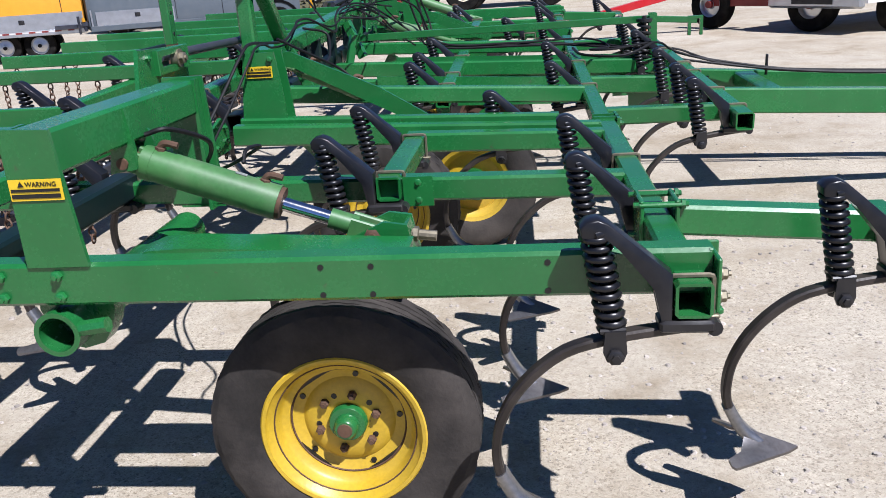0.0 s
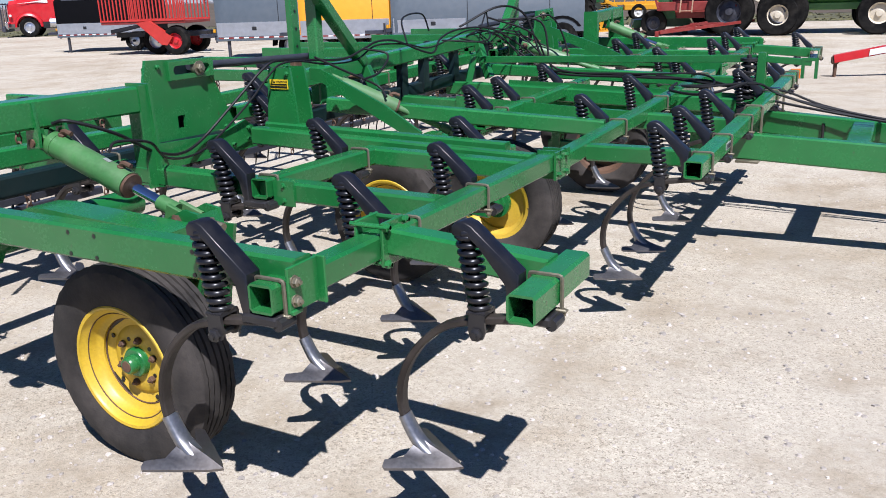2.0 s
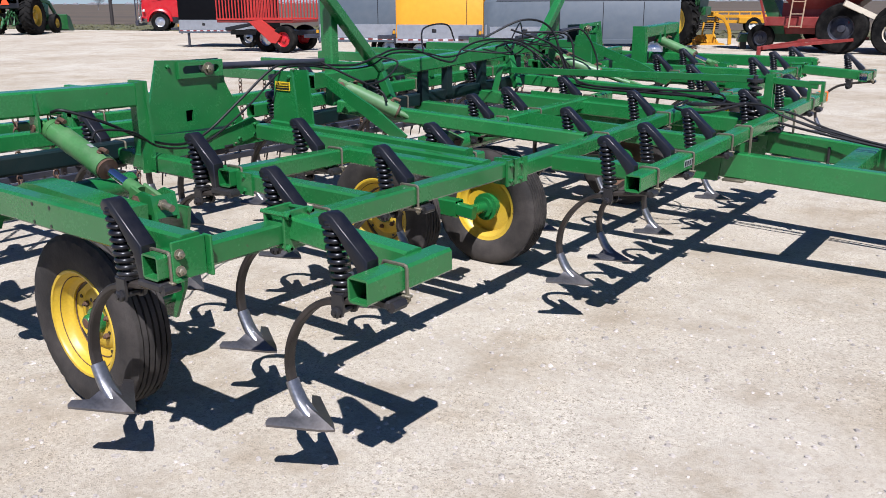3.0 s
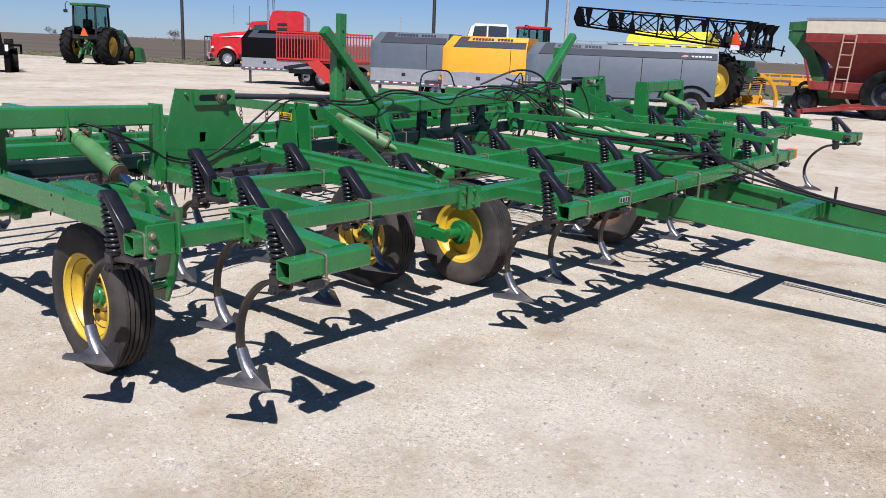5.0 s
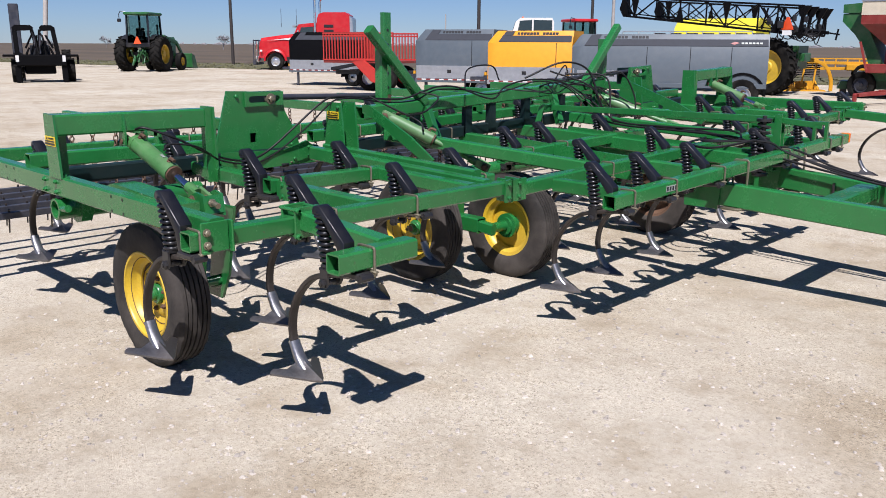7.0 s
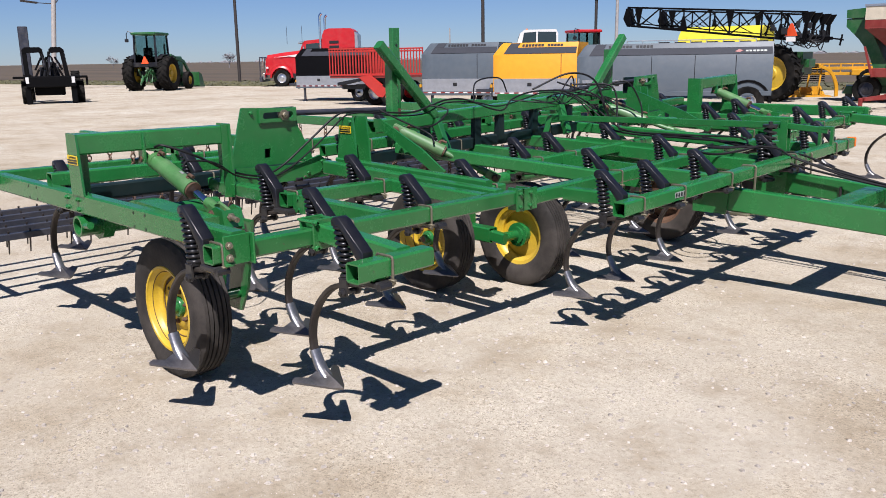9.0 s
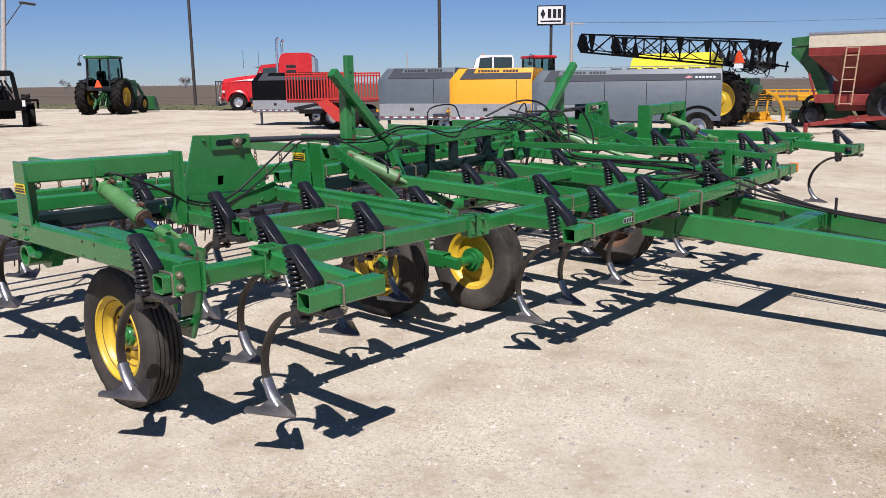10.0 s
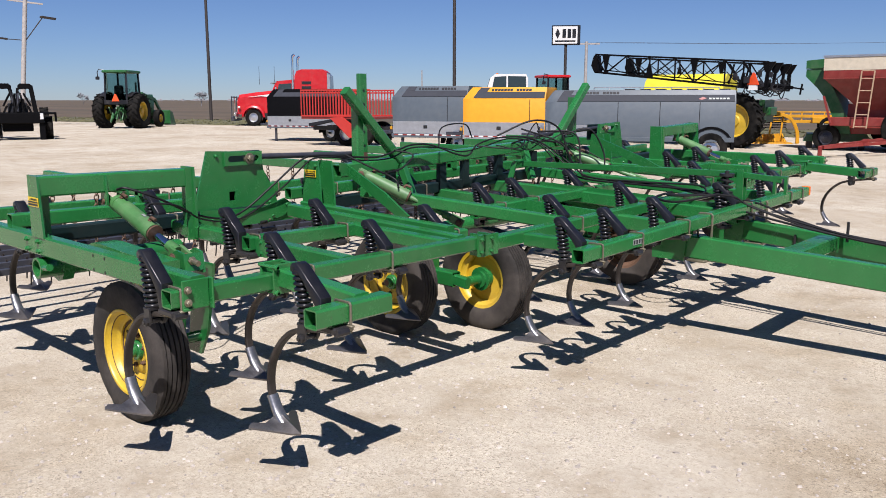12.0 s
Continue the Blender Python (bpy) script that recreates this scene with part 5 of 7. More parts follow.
        box(bm, (x - 0.05, 0.0, g), (x + 0.14, 0.19, g + 0.012))
    if legs:
        part("leg", bm, DARK_STEEL, t)
    for x in wheels:
        zc = g + wr
        deep = 0.24 if lower else 0.0     # the wheels of the small trailers stand in under the body
        for y in (0.10 + deep, 1.95 - deep):
            add_wheel(t, (x, y, zc), wr, 0.3, ALU)
        bm = B()
        arc = [math.pi * i / 12 for i in range(13)]
        loops(bm, [[(x + r * math.cos(a), y, zc + r * math.sin(a)) for r, y in ((wr + .12, -0.02 + deep), (wr + .20, -0.02 + deep), (wr + .20, 0.34 + deep), (wr + .12, 0.34 + deep))] for a in arc])
        part("mudguard", bm, PITCH, t)
        bm = B()
        rod(bm, (x, 0.1, zc), (x, 1.95, zc), 0.05, 8)
        beam(bm, (x, 1.0, zc), (x, 1.0, 0.3), 0.3, 0.1)
        part("axle", bm, PITCH, t)
    # coupling gear at the front end
    bm = B()
    box(bm, (-0.9, 0.9, 0.36), (0.05, 1.2, 0.48), 0.01)
    rod(bm, (-0.25, 0.75, 0.20), (-0.25, 0.75, 0.70), 0.035, 8)
    beam(bm, (-0.27, 0.72, 0.40), (-0.27, 1.0, 0.40), 0.05, 0.05)
    part("tongue", bm, DARK_STEEL, t)
    bm = B()
    box(bm, (-0.20, 0.25, 0.42), (0.04, 0.5, 0.56), 0.02)
    rod(bm, (-0.10, 0.3, 0.30), (-0.10, 0.3, 0.42), 0.05, 8)
    part("pump_box", bm, DARK_STEEL, t)
    bm = B()
    rod(bm, (-0.13, 0.28, 0.555), (-0.13, 0.28, 0.66), 0.05, 10)
    part("filter_cup", bm, MACHINE_YELLOW, t, "orange filter cup")
    return t


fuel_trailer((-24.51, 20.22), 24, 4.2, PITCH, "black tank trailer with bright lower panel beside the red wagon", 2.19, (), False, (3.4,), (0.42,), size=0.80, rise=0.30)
# the next three are also moved towards the camera to fit its view
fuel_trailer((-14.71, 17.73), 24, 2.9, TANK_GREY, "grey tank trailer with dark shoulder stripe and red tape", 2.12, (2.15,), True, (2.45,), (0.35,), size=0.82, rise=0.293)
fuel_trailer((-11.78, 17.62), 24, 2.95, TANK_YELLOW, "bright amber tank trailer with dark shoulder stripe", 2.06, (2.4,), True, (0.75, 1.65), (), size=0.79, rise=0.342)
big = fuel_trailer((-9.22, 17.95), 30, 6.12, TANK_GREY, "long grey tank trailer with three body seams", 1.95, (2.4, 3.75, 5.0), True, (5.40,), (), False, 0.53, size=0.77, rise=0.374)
bm = B()
box(bm, (0.2, -0.014, 0.42), (2.35, -0.002, 0.80))
part("lower_panel", bm, ALU, big, "bright tread plate panel", 0)
bm = B()
for i in range(7):
    box(bm, (2.6 + i * 0.5, 0.25, 1.93), (2.95 + i * 0.5, 0.40, 1.985), 0.01)
pieces("roof_fitting", bm, DARK_GREY, big)
bm = B()
for i in range(9):
    beam(bm, (1.6 + i * 0.5, 0.27, 1.94), (1.6 + i * 0.5, 0.27, 2.03), 0.03, 0.03)
beam(bm, (1.6, 0.27, 2.035), (5.6, 0.27, 2.035), 0.035, 0.03)
part("roof_rail", bm, ALU, big, "bright metal roof rail")
bm = B()
shoulder = Vector((0, 0.24, 0.40)).normalized()
plate(bm, [(4.95, 0.11), (5.08, 0.08), (5.22, 0.14), (5.08, 0.19)], (0, -0.024, 1.562), (1, 0, 0), shoulder, 0.006)
part("print", bm, DULL_RED, big, "small red mark", 0)
bm = B()
for i in range(6):
    plate(bm, [(5.28 + i * 0.11, 0.10), (5.36 + i * 0.11, 0.10), (5.36 + i * 0.11, 0.16), (5.28 + i * 0.11, 0.16)], (0, -0.024, 1.562), (1, 0, 0), shoulder, 0.006)
pieces("print", bm, LABEL_GREY, big, "pale bar", 0)


def rail_wagon():
    t = thing("rack_wagon", "red steel rack wagon with upright bars on black tyres", "wagon", "", (-20.84, 19.1, 0), 16.5)
    n, d = 2.92, 1.7
    for y in (0.0, d):
        for z in (1.06, 1.97, 1.88):
            bm = B()
            beam(bm, (0, y, z), (n, y, z), 0.05, 0.05)
            part("rail", bm, ORANGE_RED, t)
        bm = B()
        beam(bm, (0, 0, 1.06), (0, 0, 1.95), 0.035, 0.035)
        m = finish(bm, "bar", ORANGE_RED)
        for i in range(24):
            o = part("bar", m, None, t)
            o.matrix_basis = pose(0.02 + i * (n - 0.04) / 23, y, 0)
    bm = B()
    box(bm, (0, 0, 0.95), (n, d, 1.04), 0.01)
    part("bed", bm, DULL_RED, t)
    bm = B()
    box(bm, (0.3, 0.3, 0.55), (n + 0.6, 0.5, 0.70), 0.01)
    box(bm, (0.3, 1.2, 0.55), (n + 0.6, 1.4, 0.70), 0.01)
    pieces("chassis_beam", bm, BLACK, t)
    bm = B()
    plate(bm, [(1.35, 1.0), (1.80, 1.05), (2.55, 0.55), (2.35, 0.30), (2.15, 0.32)], (0, -0.12, 0), (1, 0, 0), (0, 0, 1), 0.14)
    part("lift_arm", bm, ORANGE_RED, t)
    bm = B()
    prism(bm, [(0.35, 0.80), (1.5, 0.98), (1.5, 0.90), (0.35, 0.68)], -0.05, 0.25, "y")
    part("chute", bm, DARK_GREY, t)
    add_wheel(t, (2.62, -0.05, 0.43), 0.43, 0.28, RED)
    add_wheel(t, (1.72, 0.35, 0.43), 0.43, 0.28, ALU)
    add_wheel(t, (2.45, 1.6, 0.43), 0.43, 0.28, RED)
    add_wheel(t, (1.72, 1.6, 0.43), 0.43, 0.28, ALU)


rail_wagon()


def semi_truck():
    t = thing("semi_truck", "bright red long-nosed road tractor with sleeper and chrome stacks", "truck", "", (-42.34, 30.20, 0), 44)
    bm = B()
    w = 2.3
    # hood, tapering to the nose
    rings = []
    for x, z0, z1, k in ((0.45, 0.75, 1.70, 0.86), (0.55, 0.72, 1.95, 0.90), (1.6, 0.72, 2.10, 0.96), (2.75, 0.72, 2.22, 1.0)):
        a = (1 - k) * w / 2
        rings.append([(x, 0.25 + a, z0), (x, 0.25 + a, z1 - 0.2), (x, 0.5 + a, z1), (x, w - 0.5 - a, z1), (x, w - 0.25 - a, z1 - 0.2), (x, w - 0.25 - a, z0)])
    loops(bm, rings)
    part("hood", bm, RED, t)
    bm = B()
    prism(bm, [(2.70, 0.8), (2.70, 2.15), (2.95, 2.70), (3.1, 2.80), (4.15, 2.90), (4.15, 0.8)], 0.1, w - 0.1, "y")
    part("cab", bm, RED, t)
    bm = B()
    prism(bm, [(4.16, 0.8), (4.16, 3.10), (4.30, 3.42), (4.6, 3.52), (5.95, 3.52), (6.2, 3.35), (6.2, 0.8)], 0.05, w - 0.05, "y")
    part("sleeper", bm, RED, t)
    bm = B()
    prism(bm, [(6.201, 0.9), (6.201, 3.30), (6.38, 3.15), (6.40, 0.9)], 0.1, w - 0.1, "y")
    part("fairing", bm, ALU, t, "bright metal edge of the sleeper")
    bm = B()
    prism(bm, [(3.05, 2.02), (3.15, 2.60), (3.95, 2.66), (3.95, 2.02)], 0.085, 0.10, "y")
    plate(bm, [(0.25, 0.02), (w - 0.25, 0.02), (w - 0.25, 0.62), (0.25, 0.62)], (2.72, 0, 2.16), (0, 1, 0), Vector((0.25, 0, 0.55)).normalized(), 0.02)
    pieces("window", bm, GLASS, t, "dark cab window", 0)
    bm = B()
    for y in (0.02, w - 0.02):
        along(bm, [(4.05, y, 1.1), (4.05, y, 3.6), (4.05, y, 4.2), (4.09, y, 4.34), (4.2, y, 4.42)], circle(0.075, 12), up=(0, 1, 0))
    pieces("exhaust_stack", bm, CHROME, t, "chrome exhaust stack")
    bm = B()
    box(bm, (0.28, 0.05, 0.45), (0.46, w - 0.05, 0.85), 0.04)
    box(bm, (0.38, 0.55, 0.85), (0.46, w - 0.55, 1.8), 0.02)
    for y in (0.1, w - 0.14):
        rod(bm, (0.3, y, 0.8), (0.32, y, 1.75), 0.03, 8)
    part("bumper", bm, CHROME, t, "chrome bumper and grille")
    bm = B()
    arc = [math.pi * i / 12 for i in range(13)]
    for y in (-0.03, w - 0.47):
        loops(bm, [[(1.5 + r * math.cos(a), yy, 0.55 + r * math.sin(a)) for r, yy in ((0.62, y), (0.72, y + 0.06), (0.78, y + 0.25), (0.72, y + 0.5), (0.62, y + 0.5))] for a in arc])
    pieces("wing", bm, RED, t)
    bm = B()
    prism(bm, [(2.60, 2.62), (2.66, 2.74), (3.02, 2.80), (3.0, 2.70)], 0.1, w - 0.1, "y")
    part("sun_visor", bm, CHROME, t, "bright metal sun visor")
    bm = B()
    rod(bm, (2.6, 0.20, 0.72), (3.95, 0.20, 0.72), 0.28, 16)
    part("fuel_tank", bm, ALU, t, "polished fuel tank")
    bm = B()
    for y in (0.0, 0.75, 1.5, w):
        rod(bm, (0.16, y, 0.55), (0.18, y, 1.85), 0.035, 8)
    for z in (0.60, 1.80):
        rod(bm, (0.17, 0.0, z), (0.17, w, z), 0.035, 8)
    box(bm, (0.10, -0.05, 0.30), (0.30, w + 0.05, 0.62), 0.04)
    part("grille_guard", bm, DARK_STEEL, t, "dark metal guard before the grille")
    bm = B()
    box(bm, (0.52, 0.16, 1.10), (0.66, 0.28, 1.24), 0.03)
    box(bm, (0.52, w - 0.28, 1.10), (0.66, w - 0.16, 1.24), 0.03)
    pieces("headlight", bm, DECAL_WHITE, t, "clear headlight")
    bm = B()
    box(bm, (2.98, -0.22, 1.95), (3.06, -0.02, 2.45), 0.02)
    part("mirror", bm, CHROME, t)
    bm = B()
    for z in (2.3, 2.6):
        box(bm, (4.6, 0.03, z), (5.2, 0.06, z + 0.18), 0.01)
    pieces("sleeper_vent", bm, DARK_GREY, t)
    bm = B()
    plate(bm, [(1.0, 1.80), (2.6, 1.99), (2.6, 1.80), (2.0, 1.86)], (0, 0.235, 0), (1, 0, 0), (0, 0, 1), 0.01)
    part("stripe", bm, DECAL_WHITE, t, smooth=0)
    bm = B()
    box(bm, (2.2, 0.1, 0.45), (6.4, w - 0.1, 0.8), 0.02)
    part("chassis", bm, BLACK, t)
    for y in (0.2, w - 0.2):
        add_wheel(t, (1.5, y, 0.53), 0.53, 0.3, ALU)
        add_wheel(t, (5.4, y, 0.53), 0.53, 0.5, ALU)
        add_wheel(t, (6.6, y, 0.53), 0.53, 0.5, ALU)
    bm = B()
    for x in (1.95, 2.9):
        rod(bm, (x, 0.1, 2.6), (x, 0.1, 3.7), 0.012, 5)
    pieces("aerial", bm, BLACK, t)


semi_truck()


def farm_tractor(at, rz, k=1.0, label="", loader=True, green=None, roof=None):
    green = green or TRACTOR_GREEN
    t = thing("farm_tractor", label, "tractor", "", (*at, 0), rz)
    S = lambda *p: tuple(v * k for v in p)
    for y in (-0.92, 0.92):
        add_wheel(t, S(0, y, 0.86), 0.86 * k, 0.54 * k, YELLOW if loader else WHITE, 0, 20, 0.56)
        add_wheel(t, S(2.55, y * 0.9, 0.46), 0.46 * k, 0.3 * k, YELLOW if loader else WHITE, 0, 0, 0.5)
    bm = B()
    prism(bm, [(y * k, z * k) for y, z in ((-0.30, 0.75), (-0.36, 1.50), (-0.28, 1.72), (0.28, 1.72), (0.36, 1.50), (0.30, 0.75))], 0.75 * k, 3.15 * k)
    part("hood", bm, green, t)
    bm = B()
    box(bm, S(-0.35, -0.25, 0.45), S(3.0, 0.25, 1.05), 0.05)
    beam(bm, S(0, -0.9, 0.86), S(0, 0.9, 0.86), 0.25 * k, 0.25 * k)
    beam(bm, S(2.55, -0.8, 0.5), S(2.55, 0.8, 0.5), 0.15 * k, 0.15 * k)
    part("chassis", bm, BLACK, t)
    bm = B()
    for y in (-0.85, 0.85):
        q = [(0.95 * math.cos(a), 0.86 + 0.95 * math.sin(a)) for a in [math.pi * (0.22 + 0.5 * i / 8) for i in range(9)]]
        for (x0, z0), (x1, z1) in zip(q, q[1:]):
            beam(bm, S(x0, y * 0.86, z0), S(x1, y * 0.86, z1), 0.24 * k, 0.04 * k, up=((x0 + x1) / 2, 0, (z0 + z1) / 2 - 0.86))
    pieces("mudguard_panel", bm, BLACK, t)
    bm = B()
    for x in (-0.55, 0.95):
        for y in (-0.57, 0.57):
            beam(bm, S(x, y, 1.30), S(x * 0.92 + 0.02, y * 0.95, 2.78), 0.08 * k, 0.08 * k)
    box(bm, S(-0.60, -0.66, 1.18), S(1.0, 0.66, 1.42), 0.04)
    part("cab_frame", bm, BLACK, t)
    bm = B()
    for y in (-0.55, 0.55):
        box(bm, S(-0.50, y - 0.006, 1.40), S(0.90, y + 0.006, 2.74))
    for x in (-0.54, 0.92):
        box(bm, S(x - 0.006, -0.52, 1.40), S(x + 0.006, 0.52, 2.74))
    pieces("cab_window", bm, CLEAR, t, "lightly tinted cab glass", 0)
    bm = B()
    box(bm, S(-0.2, -0.25, 1.40), S(0.25, 0.25, 1.72), 0.05)
    box(bm, S(-0.28, -0.23, 1.70), S(-0.12, 0.23, 2.15), 0.05)
    part("seat", bm, BLACK, t)
    bm = B()
    rod(bm, S(0.75, 0, 1.4), S(0.55, 0, 1.9), 0.03 * k, 8)
    lathe(bm, [(0.19 * k, -0.015), (0.21 * k, 0), (0.19 * k, 0.015)], S(0.55, 0, 1.9), (-0.5, 0, 0.9), 20)
    part("steering_wheel", bm, BLACK, t)
    bm = B()
    box(bm, S(-0.66, -0.64, 2.76), S(1.05, 0.64, 2.90), 0.04 * k)
    part("cab_roof", bm, roof or green, t)
    bm = B()
    plate(bm, [(-0.2 * k, 0), (0.2 * k, 0), (0.03 * k, 0.36 * k), (-0.03 * k, 0.36 * k)], S(-0.64, 0, 1.36), (0, 1, 0), (0, 0, 1), 0.01)
    part("slow_vehicle_triangle", bm, SAFETY, t, "orange slow-vehicle triangle", 0)
    bm = B()
    rnd = random.Random(8)
    for i in range(16):
        y = rnd.uniform(-0.42, 0.42)
        beam(bm, S(-0.35, y, rnd.uniform(0.35, 1.1)), S(-0.75, y + rnd.uniform(-.1, .1), rnd.uniform(0.25, 1.1)), 0.06 * k, 0.07 * k)
    part("rear_linkage", bm, green, t)
    bm = B()
    rod(bm, S(2.2, 0.2, 1.7), S(2.2, 0.2, 2.35), 0.05 * k, 8)
    part("exhaust", bm, BLACK, t)
    bm = B()
    along(bm, [S(-0.5, 0.5, 2.88), S(-0.58, 0.80, 2.94), S(-0.62, 0.86, 2.80), S(-0.62, 0.86, 2.55)], circle(0.022 * k, 6))
    box(bm, S(-0.70, 0.76, 2.42), S(-0.60, 0.94, 2.58), 0.02)
    part("work_lamp", bm, BLACK, t, "black work lamp on a bent stalk")
    if loader:
        bm = B()
        for y in (-0.62, 0.62):
            beam(bm, S(1.0, y, 1.75), S(2.6, y, 1.45), 0.10 * k, 0.16 * k)
            beam(bm, S(2.6, y, 1.45), S(3.55, y, 0.55), 0.10 * k, 0.16 * k)
            beam(bm, S(1.2, y, 0.8), S(1.2, y, 1.8), 0.12 * k, 0.12 * k)
        pieces("loader_arm", bm, green, t)
        bm = B()
        prism(bm, [(x * k, z * k) for x, z in ((3.55, 0.15), (3.50, 0.85), (3.60, 0.88), (3.68, 0.25), (4.25, 0.12), (4.25, 0.05))], -1.05 * k, 1.05 * k, "y")
        for y in (-1.05, 1.05):
            plate(bm, [(x * k, z * k) for x, z in ((3.55, 0.1), (3.50, 0.88), (3.9, 0.75), (4.25, 0.1))], S(0, y, 0), (1, 0, 0), (0, 0, 1), 0.03)
        part("bucket", bm, green, t)
    return t


farm_tractor((-43.3, 23.6), 128, 1.14, "green farm tractor with front loader, seen from behind", True)
farm_tractor((-20.9, 35.0), 150, 0.98, "red-roofed tractor standing behind the tank trailers", False, DULL_RED, RED)


def skid_loader():
    t = thing("loader_tractor", "black loader frame with two upright hoops and grey mast", "loader", "", (-32.8, 13.85, 0), -21)
    t.matrix_world = pose(-32.8, 13.85, 0, 0, 0, -21) @ Matrix.Scale(0.86, 4)
    bm = B()
    box(bm, (0.2, -1.08, 0.78), (0.6, 1.08, 1.30), 0.04)
    part("front_guard", bm, PITCH, t)
    bm = B()
    box(bm, (-0.1, -1.64, 1.20), (0.25, 1.64, 1.31), 0.02)
    beam(bm, (0.1, 1.60, 1.25), (0.1, 1.60, 0.85), 0.10, 0.10)
    part("step_bar", bm, PITCH, t)
    bm = B()
    box(bm, (-1.9, -0.75, 0.40), (0.2, 0.60, 1.15), 0.05)
    part("body", bm, PITCH, t)
    bm = B()
    box(bm, (-0.6, -0.45, 1.12), (0.15, 0.42, 1.75), 0.05)
    box(bm, (-0.4, -0.30, 1.72), (0.0, 0.30, 1.95), 0.04)
    part("engine", bm, DARK_GREY, t, "dark engine block between the hoops")
    bm = B()
    for y in (-0.62, -0.2, 0.25, 0.55):
        rod(bm, (0.45, y, 1.30), (0.40, y * 0.75, 1.62), 0.05, 8)
        beam(bm, (0.45, y, 1.6), (0.35, y * 0.5, 2.2), 0.06, 0.08)
    pieces("linkage_bar", bm, PITCH, t)
    for post, top, lean in ((-1.0, -0.30, 0.02), (0.76, 0.04, 0.60)):
        bm = B()
        beam(bm, (0.3, post, 1.2), (0.2, lean if post > 0 else post - 0.02, 2.55), 0.20, 0.20, 0.02)
        lo, hi = (min(post, lean, top) - (0.06 if post < 0 else -0.0), max(top, lean) + 0.06) if post > 0 else (post - 0.1, top + 0.06)
        plate(bm, [(lo, 2.38), (hi, 2.42), (hi + 0.02, 2.56), (hi - 0.10, 2.66), (lo + 0.10, 2.66), (lo, 2.56)], (0.2, 0, 0), (0, 1, 0), (0, 0, 1), 0.25)
        beam(bm, (0.25, top, 2.45), (0.35, -0.10, 1.35), 0.12, 0.14, 0.02)
        part("hoop", bm, PITCH, t)
        bm = B()
        rod(bm, (0.42, -0.16 if post < 0 else -0.02, 1.35), (0.36, top * 0.8, 2.2), 0.045, 10)
        part("cylinder", bm, DARK_STEEL, t)
        bm = B()
        hose(bm, [(0.44, -0.1, 1.3), (0.46, top * 0.5, 1.7), (0.45, top + 0.12, 2.0), (0.36, top, 2.35)], 0.03, 5, 4)
        part("hose", bm, HOSE, t)
    for y in (-1.02, 0.98):
        bm = B()
        box(bm, (0.15, y - 0.13, 0.0), (0.5, y + 0.13, 0.80), 0.03)
        part("leg", bm, PITCH, t)
        bm = B()
        box(bm, (0.605, y - 0.07, 0.98), (0.615, y + 0.07, 1.27))
        part("sticker", bm, DECAL_WHITE, t, "white sticker", 0)
    for y in (-1.15, 1.28):
        add_wheel(t, (-0.45, y, 0.55), 0.55, 0.36, PITCH, 0, 16)
        add_wheel(t, (-2.3, y * 0.9, 0.75), 0.75, 0.42, PITCH, 0, 16)
    bm = B()
    box(bm, (-2.2, -1.25, 0.0), (-1.9, -0.80, 3.70), 0.03)
    part("mast", bm, DARK_STEEL, t, "tall grey mast")


skid_loader()


